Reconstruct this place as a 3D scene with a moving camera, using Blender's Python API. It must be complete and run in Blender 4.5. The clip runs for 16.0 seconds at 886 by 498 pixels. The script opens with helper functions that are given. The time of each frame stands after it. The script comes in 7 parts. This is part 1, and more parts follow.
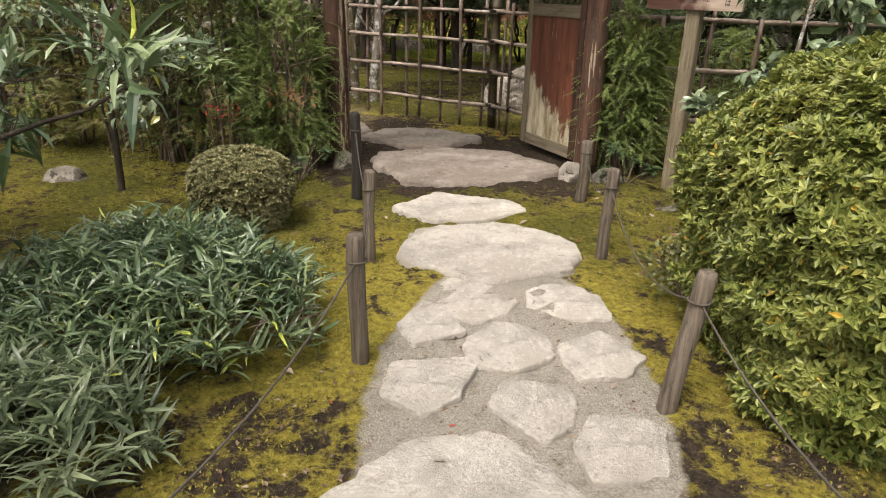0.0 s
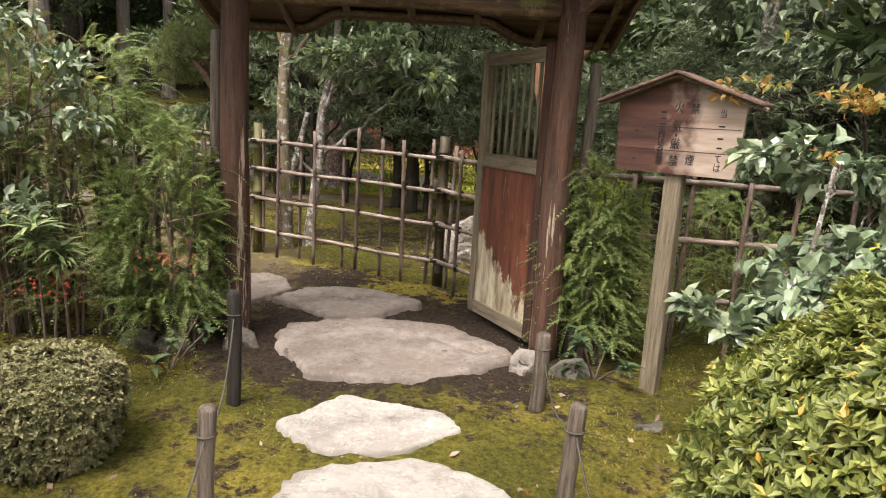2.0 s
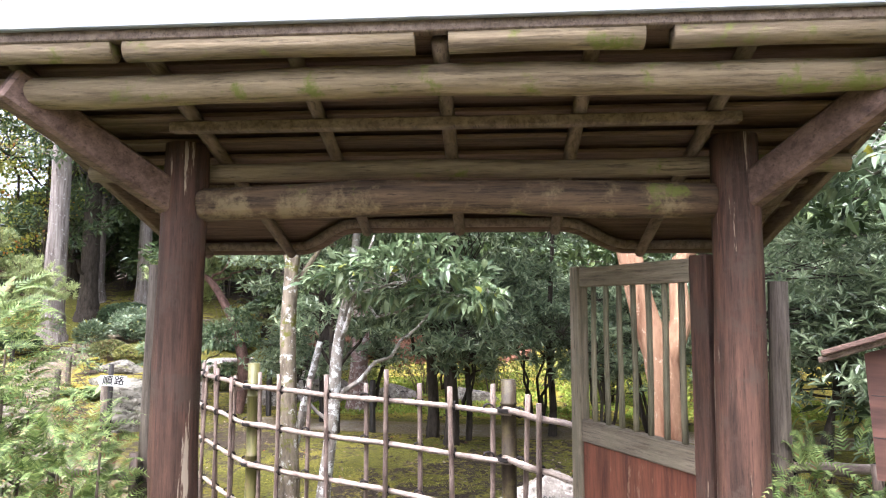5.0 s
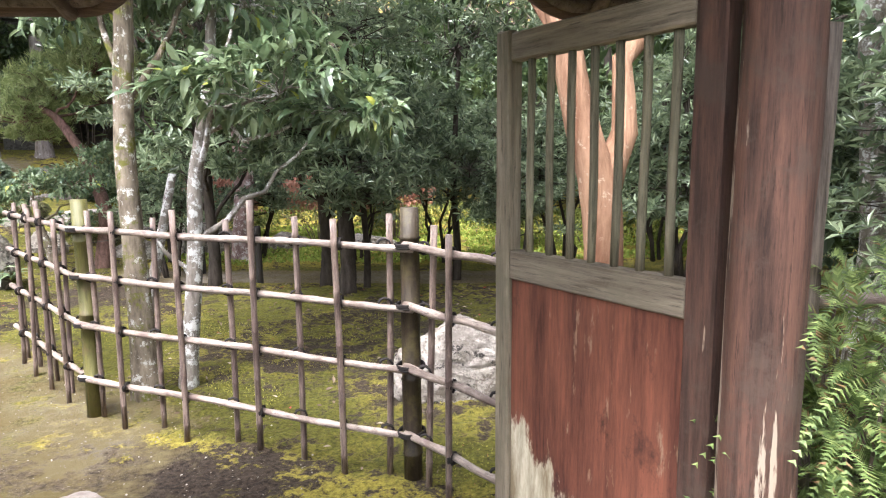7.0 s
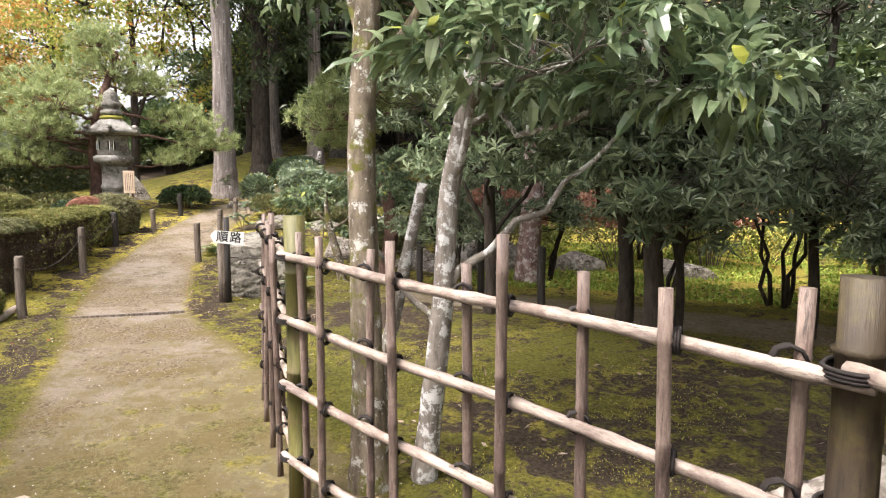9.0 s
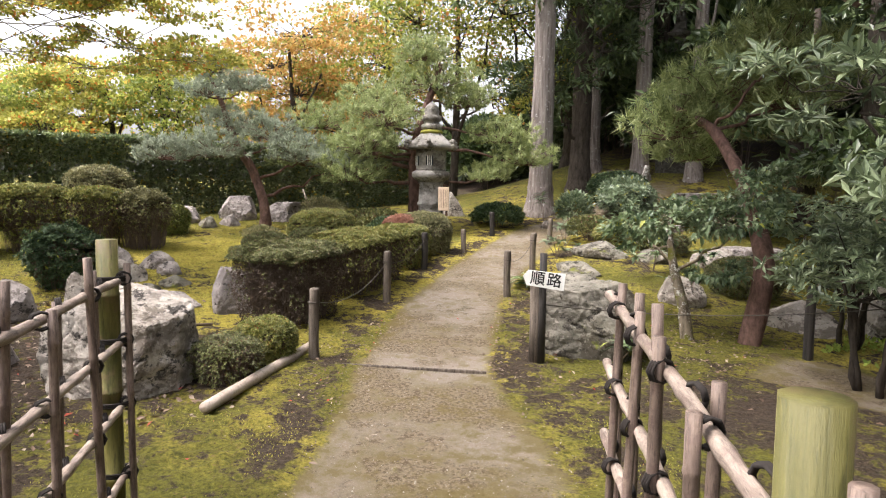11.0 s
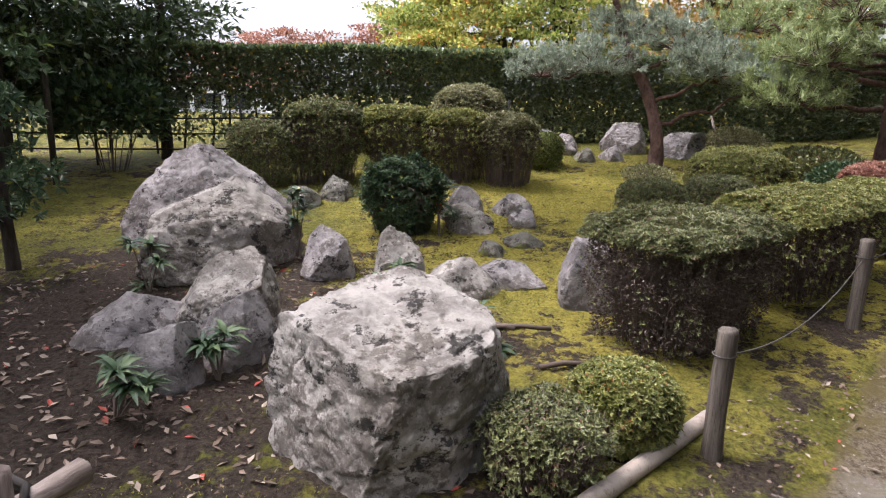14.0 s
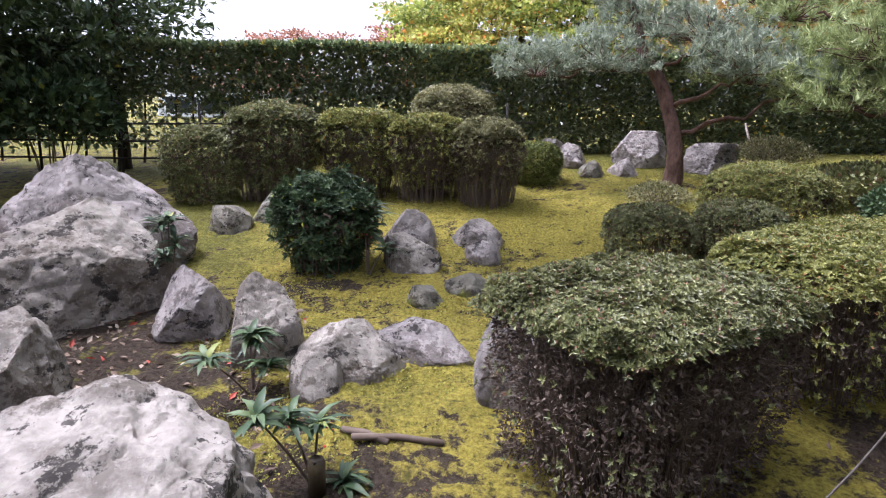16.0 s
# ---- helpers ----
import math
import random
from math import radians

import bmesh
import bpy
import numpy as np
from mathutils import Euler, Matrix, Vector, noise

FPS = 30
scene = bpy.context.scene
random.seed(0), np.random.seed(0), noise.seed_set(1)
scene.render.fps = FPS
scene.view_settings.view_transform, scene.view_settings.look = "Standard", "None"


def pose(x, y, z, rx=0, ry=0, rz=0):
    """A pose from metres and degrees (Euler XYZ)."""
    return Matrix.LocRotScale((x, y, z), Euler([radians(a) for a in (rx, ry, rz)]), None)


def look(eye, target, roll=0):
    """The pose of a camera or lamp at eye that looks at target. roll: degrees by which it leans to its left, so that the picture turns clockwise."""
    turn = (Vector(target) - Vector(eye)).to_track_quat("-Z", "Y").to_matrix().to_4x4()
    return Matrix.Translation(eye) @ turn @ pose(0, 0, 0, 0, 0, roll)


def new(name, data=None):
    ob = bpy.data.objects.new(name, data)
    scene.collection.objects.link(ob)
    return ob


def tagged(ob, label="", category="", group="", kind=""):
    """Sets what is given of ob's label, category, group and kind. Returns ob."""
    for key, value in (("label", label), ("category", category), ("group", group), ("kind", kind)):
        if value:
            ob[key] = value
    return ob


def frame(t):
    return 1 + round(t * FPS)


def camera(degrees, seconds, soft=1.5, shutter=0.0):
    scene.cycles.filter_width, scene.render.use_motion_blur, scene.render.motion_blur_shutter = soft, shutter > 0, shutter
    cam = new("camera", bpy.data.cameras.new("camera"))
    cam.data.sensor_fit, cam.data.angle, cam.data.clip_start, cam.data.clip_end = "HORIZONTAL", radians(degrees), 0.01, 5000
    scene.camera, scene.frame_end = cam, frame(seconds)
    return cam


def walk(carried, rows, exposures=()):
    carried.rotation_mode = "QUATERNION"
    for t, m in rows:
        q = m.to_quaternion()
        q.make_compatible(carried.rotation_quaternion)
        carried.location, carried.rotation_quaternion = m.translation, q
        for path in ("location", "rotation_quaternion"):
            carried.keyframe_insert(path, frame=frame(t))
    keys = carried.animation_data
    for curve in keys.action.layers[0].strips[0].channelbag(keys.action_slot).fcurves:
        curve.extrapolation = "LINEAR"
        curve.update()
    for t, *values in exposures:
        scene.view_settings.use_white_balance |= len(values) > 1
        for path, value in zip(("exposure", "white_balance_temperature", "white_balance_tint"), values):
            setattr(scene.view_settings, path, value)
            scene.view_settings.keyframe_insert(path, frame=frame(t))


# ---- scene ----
cam = camera(68.3, 16.0, 1.1)
PATH = [
    (0, (0.804, -1.971, 1.376), (0.687, -0.116, 0.636), 1.4),
    (0.5, (0.877, -1.712, 1.38), (0.808, 0.161, 0.683), 2.1),
    (1, (1.047, -1.42, 1.463), (0.89, 0.493, 0.899), 3.0),
    (1.5, (1.053, -1.068, 1.456), (0.932, 0.874, 0.994), 3.9),
    (2, (1.017, -0.757, 1.487), (0.972, 1.206, 1.105), 3.5),
    (2.5, (1.044, -0.366, 1.543), (0.895, 1.602, 1.221), 1.4),
    (3, (0.912, 0.011, 1.548), (0.695, 1.978, 1.264), 0.2),
    (3.5, (0.805, 0.309, 1.624), (0.615, 2.287, 1.395), 0.7),
    (3.7, (0.838, 0.454, 1.659), (0.629, 2.437, 1.498), 0.5),
    (5.8, (0.693, 1.209, 1.819), (0.735, 3.194, 2.061), -2.3),
    (6, (0.74, 1.307, 1.792), (0.845, 3.297, 1.967), -2.4),
    (6.5, (0.849, 1.758, 1.584), (0.948, 3.756, 1.583), -1.4),
    (7, (0.768, 1.978, 1.583), (0.918, 3.954, 1.313), -0.4),
    (7.5, (0.947, 2.399, 1.531), (0.968, 4.365, 1.164), -1.2),
    (8, (0.801, 2.833, 1.496), (0.62, 4.798, 1.168), -1.0),
    (8.5, (0.694, 3.246, 1.488), (0.399, 5.196, 1.152), -1.1),
    (8.8, (0.611, 3.503, 1.56), (0.087, 5.415, 1.294), -0.7),
    (9, (0.527, 3.643, 1.56), (-0.187, 5.496, 1.324), 0.2),
    (9.5, (0.21, 4.016, 1.547), (-0.734, 5.765, 1.322), 1.2),
    (10, (-0.071, 4.442, 1.506), (-1.122, 6.122, 1.237), 1.2),
    (10.2, (-0.188, 4.62, 1.538), (-1.383, 6.201, 1.271), 1.1),
    (12.3, (-2.164, 5.771, 1.675), (-3.704, 7.034, 1.492), 0.6),
    (12.5, (-2.323, 5.843, 1.677), (-3.865, 7.104, 1.492), 0.7),
    (13, (-2.662, 6.086, 1.668), (-4.424, 7.003, 1.434), -0.5),
    (13.5, (-2.986, 6.334, 1.648), (-4.882, 6.889, 1.34), 0.9),
    (14, (-3.361, 6.535, 1.667), (-5.283, 6.849, 1.214), 1.2),
    (14.5, (-3.654, 6.852, 1.647), (-5.582, 7.121, 1.186), 1.4),
    (15, (-4.059, 7.16, 1.612), (-6.004, 7.273, 1.161), 2.0),
    (15.5, (-4.473, 7.419, 1.642), (-6.422, 7.54, 1.211), 1.7),
    (16, (-4.746, 7.692, 1.638), (-6.689, 7.868, 1.201), 1.3),
]
EXPOSURES = [(0, 0.95, 7000, 10), (1.5, 1.1, 6950, 12), (2.5, 1.58, 6750, 15), (3.5, 2.12, 6600, 14), (6, 2.68, 5450, 18), (7, 2.4, 5900, 14), (8.5, 2.15, 6500, 15), (10, 1.92, 6500, 14), (12.5, 1.64, 6250, 17), (13.5, 1.52, 6000, 18), (14.5, 1.72, 5800, 18), (16, 1.84, 5600, 21)]
walk(cam, [(t, look(eye, target, roll)) for t, eye, target, roll in PATH], EXPOSURES)

# ---- world, sun ----
world = bpy.data.worlds.new("overcast_sky")
scene.world = world
world.use_nodes = True
wn, wl = world.node_tree.nodes, world.node_tree.links
sky = wn.new("ShaderNodeTexSky")
sky.sky_type, sky.sun_disc = "NISHITA", False
sky.sun_elevation, sky.sun_rotation = radians(63), radians(212)
sky.air_density, sky.dust_density, sky.ozone_density = 1.0, 6.0, 1.0
pale = wn.new("ShaderNodeHueSaturation")
pale.inputs["Saturation"].default_value = 0.22
wl.new(sky.outputs[0], pale.inputs["Color"])
wl.new(pale.outputs[0], wn["Background"].inputs["Color"])
wn["Background"].inputs["Strength"].default_value = 0.15

lamp = bpy.data.lights.new("sun", "SUN")
lamp.energy, lamp.angle, lamp.color = 1.5, radians(20), (1.0, 0.95, 0.88)
sun = new("sun", lamp)
sun.matrix_world = look((-14, -22, 52), (0, 0, 0))


# ---- mesh helpers ----
def rng_of(seed):
    return np.random.default_rng(seed)


def unit(v):
    return v / np.maximum(np.linalg.norm(v, axis=-1, keepdims=True), 1e-9)


def fmesh(name, V, F, mat=None, smooth=False):
    """A mesh from arrays of places and triangles."""
    V, F = np.asarray(V, np.float32), np.asarray(F, np.int32)
    me = bpy.data.meshes.new(name)
    me.vertices.add(len(V))
    me.vertices.foreach_set("co", V.ravel())
    me.loops.add(F.size)
    me.loops.foreach_set("vertex_index", F.ravel())
    me.polygons.add(len(F))
    me.polygons.foreach_set("loop_start", np.arange(len(F), dtype=np.int32) * 3)
    me.polygons.foreach_set("use_smooth", np.full(len(F), bool(smooth)))
    me.update(calc_edges=True)
    if mat:
        me.materials.append(mat)
    return me


def joined(bits):
    Vs, Fs, k = [], [], 0
    for V, F in bits:
        Vs.append(np.asarray(V, float))
        Fs.append(np.asarray(F, int) + k)
        k += len(V)
    return np.concatenate(Vs), np.concatenate(Fs)


def moved(bit, x=0, y=0, z=0, rz=0):
    V, F = bit
    c, s = math.cos(rz), math.sin(rz)
    V = np.asarray(V, float)
    W = V.copy()
    W[:, 0], W[:, 1], W[:, 2] = V[:, 0] * c - V[:, 1] * s + x, V[:, 0] * s + V[:, 1] * c + y, V[:, 2] + z
    return W, F


def thing(name, x, y, z, label, category, group="", rz=0, kind=""):
    ob = new(name)
    ob.empty_display_size = 0.1
    ob.matrix_basis = pose(x, y, z, 0, 0, rz)
    return tagged(ob, label, category, group, kind)


def part(name, bit, mat, parent, label="", smooth=True):
    """One mesh object under a thing; bit is (V, F) or a mesh."""
    me = bit if isinstance(bit, bpy.types.Mesh) else fmesh(name, *bit, mat, smooth)
    ob = new(name, me)
    ob.parent = parent
    if label:
        ob["label"] = label
    return ob


def solo(name, bit, mat, x, y, z, label, category, group="", rz=0, smooth=True, kind=""):
    """A thing that is one mesh."""
    me = bit if isinstance(bit, bpy.types.Mesh) else fmesh(name, *bit, mat, smooth)
    ob = new(name, me)
    ob.matrix_basis = pose(x, y, z, 0, 0, rz)
    return tagged(ob, label, category, group, kind)


def tube(P, R, seg=8, wob=0.0, seed=0, caps=True):
    """A round limb through the places P with radii R."""
    P = np.asarray(P, float)
    n = len(P)
    R = np.broadcast_to(np.asarray(R, float), (n,)).copy()
    T = unit(np.gradient(P, axis=0))
    ref = np.array([1.0, 0, 0]) if abs(T[0][2]) > 0.7 else np.array([0, 0, 1.0])
    A = unit(np.cross(T, np.broadcast_to(ref, T.shape)))
    B = np.cross(T, A)
    a = np.arange(seg) * 2 * np.pi / seg
    g = rng_of(seed)
    rr = R[:, None] * (1 + wob * g.standard_normal((n, seg))) if wob else R[:, None] * np.ones((1, seg))
    V = P[:, None, :] + rr[..., None] * (np.cos(a)[None, :, None] * A[:, None, :] + np.sin(a)[None, :, None] * B[:, None, :])
    V = V.reshape(-1, 3)
    i, j = np.meshgrid(np.arange(n - 1), np.arange(seg), indexing="ij")
    q = i * seg + j
    q2 = i * seg + (j + 1) % seg
    F = np.concatenate([np.stack([q, q2, q2 + seg], -1).reshape(-1, 3), np.stack([q, q2 + seg, q + seg], -1).reshape(-1, 3)])
    if caps:
        k = len(V)
        V = np.concatenate([V, P[:1], P[-1:]])
        j = np.arange(seg)
        F = np.concatenate([F, np.stack([np.full(seg, k), (j + 1) % seg, j], -1), np.stack([np.full(seg, k + 1), (n - 1) * seg + j, (n - 1) * seg + (j + 1) % seg], -1)])
    return V, F


def block(x0, x1, y0, y1, z0, z1, b=0.006):
    """A box with bevelled edges."""
    bm = bmesh.new()
    bmesh.ops.create_cube(bm, size=1)
    bmesh.ops.scale(bm, vec=(x1 - x0, y1 - y0, z1 - z0), verts=bm.verts)
    bmesh.ops.translate(bm, vec=((x0 + x1) / 2, (y0 + y1) / 2, (z0 + z1) / 2), verts=bm.verts)
    if b:
        bmesh.ops.bevel(bm, geom=bm.edges[:], offset=b, segments=1, affect="EDGES")
    bmesh.ops.triangulate(bm, faces=bm.faces[:])
    bm.verts.index_update()
    V = np.array([v.co[:] for v in bm.verts])
    F = np.array([[v.index for v in f.verts] for f in bm.faces])
    bm.free()
    return V, F


def plank(a, b, w, h, bev=0.004):
    """A squared timber from a to b, w wide and h high."""
    a, b = Vector(a), Vector(b)
    V, F = block(-w / 2, w / 2, -h / 2, h / 2, 0, (b - a).length, bev)
    m = (b - a).to_track_quat("Z", "Y").to_matrix()
    return V @ np.array(m).T + np.array(a), F


def leaf_cloud(P, D, L, W, g, fold=0.18, flat=0.5, spread=0.5):
    """Folded leaves at P that grow along D."""
    n = len(P)
    D = unit(D + spread * g.standard_normal((n, 3)))
    up = unit(np.array([0, 0, 1.0]) + flat * g.standard_normal((n, 3)))
    S = unit(np.cross(D, up))
    U = np.cross(S, D)
    k = (0.65 + 0.7 * g.random(n))[:, None]
    L, W = L * k, W * k
    V = np.stack([P, P + D * L * 0.45 + S * W / 2 + U * W * fold, P + D * L, P + D * L * 0.45 - S * W / 2 + U * W * fold], 1).reshape(-1, 3)
    b = np.arange(n)[:, None] * 4
    F = np.concatenate([b + np.array([0, 2, 1]), b + np.array([0, 3, 2])])
    return V, F


def leaf_fine(P, D, L, W, g, droop=0.25, flat=0.4, spread=0.4, widest=0.4):
    """Larger leaves, curved along their length."""
    n = len(P)
    D = unit(D + spread * g.standard_normal((n, 3)))
    up = unit(np.array([0, 0, 1.0]) + flat * g.standard_normal((n, 3)))
    S = unit(np.cross(D, up))
    U = np.cross(S, D)
    k = (0.6 + 0.8 * g.random(n))[:, None]
    L, W = L * k, W * k
    d = L * droop
    c1, c2 = P + D * L * 0.3 + U * d * 0.12, P + D * L * 0.68 - U * d * 0.25
    w1, w2 = W * 0.5, W * (0.5 if widest > 0.4 else 0.38)
    f = W * 0.14
    V = np.stack([P, c1 - S * w1 + U * f, c1, c1 + S * w1 + U * f, c2 - S * w2 + U * f, c2, c2 + S * w2 + U * f, P + D * L - U * d], 1).reshape(-1, 3)
    b = np.arange(n)[:, None] * 8
    T = [(0, 2, 1), (0, 3, 2), (1, 2, 5), (1, 5, 4), (2, 3, 6), (2, 6, 5), (4, 5, 7), (5, 6, 7)]
    return V, np.concatenate([b + np.array(t) for t in T])


def rosettes(P, N, L, W, g, k=6, fold=0.16, droop=0.12, tilt=0.35):
    """Twig tips at P facing N, each with a ring of k leaves."""
    n = len(P)
    N = unit(N + tilt * g.standard_normal((n, 3)))
    A = unit(np.cross(N, g.standard_normal((n, 3))))
    B = np.cross(N, A)
    a = np.arange(k)[None] * 2 * np.pi / k + g.random((n, 1)) * 6.28 + 0.3 * g.standard_normal((n, k))
    D = unit(np.cos(a)[..., None] * A[:, None] + np.sin(a)[..., None] * B[:, None] + (0.3 + 0.8 * g.random((n, k)))[..., None] * N[:, None]).reshape(-1, 3)
    P, N = np.repeat(P, k, 0), np.repeat(N, k, 0)
    S = unit(np.cross(D, N))
    U = np.cross(S, D)
    q = (0.6 + 0.7 * g.random(n * k))[:, None]
    L, W = L * q, W * q
    mid = P + D * L * 0.52
    V = np.stack([P, mid + S * W / 2 + U * W * fold, P + D * L - U * L * droop, mid - S * W / 2 + U * W * fold], 1).reshape(-1, 3)
    b = np.arange(n * k)[:, None] * 4
    return V, np.concatenate([b + np.array([0, 2, 1]), b + np.array([0, 3, 2])])


def blades(P, D, L, W, g, spread=0.2):
    """Thin needles: one long triangle each."""
    n = len(P)
    D = unit(D + spread * g.standard_normal((n, 3)))
    S = unit(np.cross(D, g.standard_normal((n, 3))))
    L = L * (0.7 + 0.6 * g.random(n))[:, None]
    V = np.stack([P - S * W / 2, P + S * W / 2, P + D * L], 1).reshape(-1, 3)
    return V, np.arange(3 * n).reshape(-1, 3)


def lump(p, k=1.0, seed=0.0):
    return noise.noise(Vector((p[0] * k + seed, p[1] * k - seed, p[2] * k + 2 * seed)))


# ---- terrain ----
def sm(t):
    t = np.clip(t, 0, 1)
    return t * t * (3 - 2 * t)


def terrain(x, y):
    """Height of the ground: level at the gate, rising north-west, a wooded bank in the north."""
    x, y = np.asarray(x, float), np.asarray(y, float)
    ex, ny = np.maximum(0, -3 - x), np.maximum(0, y - 6)
    u = np.sqrt(ex * ex * (0.6 + 0.4 * np.clip((y - 4) / 4, 0, 1)) + ny * ny * sm(ex / 4))
    z = np.where(u < 12.5, 0.0055 * u * u, 0.86 + 0.03 * np.minimum(u - 12.5, 30))
    bank = np.maximum(0, y - 17.3 + 1.2 * np.sin(x * 0.35)) * (0.14 + 0.1 * sm((-4 - x) / 3)) * sm((x + 17) / 5)
    # Added rise behind the forest that blocks sky between the trees.
    backdrop_hill = np.maximum(0, y - 27) * 0.5 * sm((x + 34) / 8)
    return z + np.minimum(bank, 2.2) + np.minimum(backdrop_hill, 14)


def gz(x, y):
    return float(terrain(x, y))


# ---- materials ----
def mixer(nt, a, b, fac):
    m = nt.nodes.new("ShaderNodeMix")
    m.data_type = "RGBA"
    for k, v in ((6, a), (7, b)):
        if isinstance(v, tuple):
            m.inputs[k].default_value = (*v, 1)
        else:
            nt.links.new(v, m.inputs[k])
    if isinstance(fac, float):
        m.inputs[0].default_value = fac
    else:
        nt.links.new(fac, m.inputs[0])
    return m.outputs[2]


def ramp(nt, src, lo, hi, a=0.0, b=1.0):
    r = nt.nodes.new("ShaderNodeMapRange")
    nt.links.new(src, r.inputs[0])
    for k, v in zip((1, 2, 3, 4), (lo, hi, a, b)):
        r.inputs[k].default_value = v
    return r.outputs[0]


def grain(nt, scale, detail=5.0, stretch=(1, 1, 1), rough=0.6, world_space=False):
    if world_space:
        co = nt.nodes.new("ShaderNodeNewGeometry").outputs["Position"]
    else:
        co = nt.nodes.new("ShaderNodeTexCoord").outputs["Object"]
    m = nt.nodes.new("ShaderNodeMapping")
    m.inputs["Scale"].default_value = stretch
    nt.links.new(co, m.inputs[0])
    t = nt.nodes.new("ShaderNodeTexNoise")
    t.inputs["Scale"].default_value, t.inputs["Detail"].default_value, t.inputs["Roughness"].default_value = scale, detail, rough
    nt.links.new(m.outputs[0], t.inputs["Vector"])
    return t.outputs[0]


def math2(nt, op, a, b):
    m = nt.nodes.new("ShaderNodeMath")
    m.operation = op
    for k, v in ((0, a), (1, b)):
        if isinstance(v, (int, float)):
            m.inputs[k].default_value = v
        else:
            nt.links.new(v, m.inputs[k])
    return m.outputs[0]


def base_mat(name, rough=0.8, spec=0.3):
    m = bpy.data.materials.new(name)
    m.use_nodes = True
    p = m.node_tree.nodes["Principled BSDF"]
    p.inputs["Roughness"].default_value, p.inputs["Specular IOR Level"].default_value = rough, spec
    return m, m.node_tree, p


def bumped(nt, p, src, strength=0.5, dist=0.01):
    b = nt.nodes.new("ShaderNodeBump")
    b.inputs["Strength"].default_value, b.inputs["Distance"].default_value = strength, dist
    nt.links.new(src, b.inputs["Height"])
    nt.links.new(b.outputs[0], p.inputs["Normal"])


def leaf_mat(name, dark, mid, light, rough=0.45, glow=0.25, odd=None, odd_share=0.06, spec=0.4):
    """Leaves that differ one from another, and let some light through."""
    m, nt, p = base_mat(name, rough, spec)
    isl = nt.nodes.new("ShaderNodeNewGeometry").outputs["Random Per Island"]
    col = mixer(nt, dark, mid, ramp(nt, isl, 0.0, 0.6))
    col = mixer(nt, col, light, ramp(nt, isl, 0.7, 1.0, 0.0, 0.85))
    patch = grain(nt, 3.0, 3.0)
    col = mixer(nt, col, light, ramp(nt, patch, 0.5, 0.75, 0.0, 0.5))
    if odd:
        pick = math2(nt, "FRACT", math2(nt, "MULTIPLY", isl, 37.7), 0)
        col = mixer(nt, col, odd, ramp(nt, pick, odd_share, odd_share - 0.01))
    nt.links.new(col, p.inputs["Base Color"])
    tr = nt.nodes.new("ShaderNodeBsdfTranslucent")
    nt.links.new(col, tr.inputs[0])
    mx = nt.nodes.new("ShaderNodeMixShader")
    mx.inputs[0].default_value = glow
    nt.links.new(p.outputs[0], mx.inputs[1])
    nt.links.new(tr.outputs[0], mx.inputs[2])
    nt.links.new(mx.outputs[0], nt.nodes["Material Output"].inputs[0])
    return m


def wood_mat(name, dark, light, stretch=(28, 28, 1.6), rough=0.75, stain=None, moss=0.0, bump=0.7, scar=None):
    m, nt, p = base_mat(name, rough)
    f = grain(nt, 1.0, 9.0, stretch, 0.75)
    fibre = grain(nt, 3.2, 6.0, stretch, 0.8)
    big = grain(nt, 5.0, 8.0, rough=0.75)
    col = mixer(nt, dark, light, ramp(nt, f, 0.38, 0.62))
    col = mixer(nt, col, tuple(v * 0.45 for v in dark), ramp(nt, fibre, 0.46, 0.36, 0.0, 0.8))
    if stain:
        col = mixer(nt, col, stain, ramp(nt, big, 0.5, 0.6, 0.0, 0.75))
    own = nt.nodes.new("ShaderNodeObjectInfo").outputs["Random"]
    col = mixer(nt, col, tuple(v * 0.6 for v in dark), ramp(nt, own, 0.35, 1.0, 0.0, 0.3))
    if scar:
        col = mixer(nt, col, scar, ramp(nt, grain(nt, 0.55, 7.0, stretch, 0.7), 0.575, 0.6))
    if moss:
        col = mixer(nt, col, (0.13, 0.14, 0.03), ramp(nt, grain(nt, 6.0, 8.0, rough=0.7), 0.62 - moss, 0.7 - moss))
    nt.links.new(col, p.inputs["Base Color"])
    bumped(nt, p, math2(nt, "ADD", f, math2(nt, "MULTIPLY", fibre, 0.6)), bump, 0.008)
    return m


def bark_mat(name, dark, light, spots=None, moss=0.0, stretch=(14, 14, 4), spot_at=0.6):
    m, nt, p = base_mat(name, 0.9, 0.15)
    f = grain(nt, 1.0, 8.0, stretch, 0.7)
    col = mixer(nt, dark, light, ramp(nt, f, 0.35, 0.65))
    if spots:
        col = mixer(nt, col, spots, ramp(nt, grain(nt, 13.0, 8.0, rough=0.75), spot_at - 0.05, spot_at))
    if moss:
        col = mixer(nt, col, (0.12, 0.12, 0.025), ramp(nt, grain(nt, 5.0, 8.0, rough=0.75), 0.62 - moss, 0.68 - moss))
    nt.links.new(col, p.inputs["Base Color"])
    bumped(nt, p, f, 1.0, 0.035)
    return m


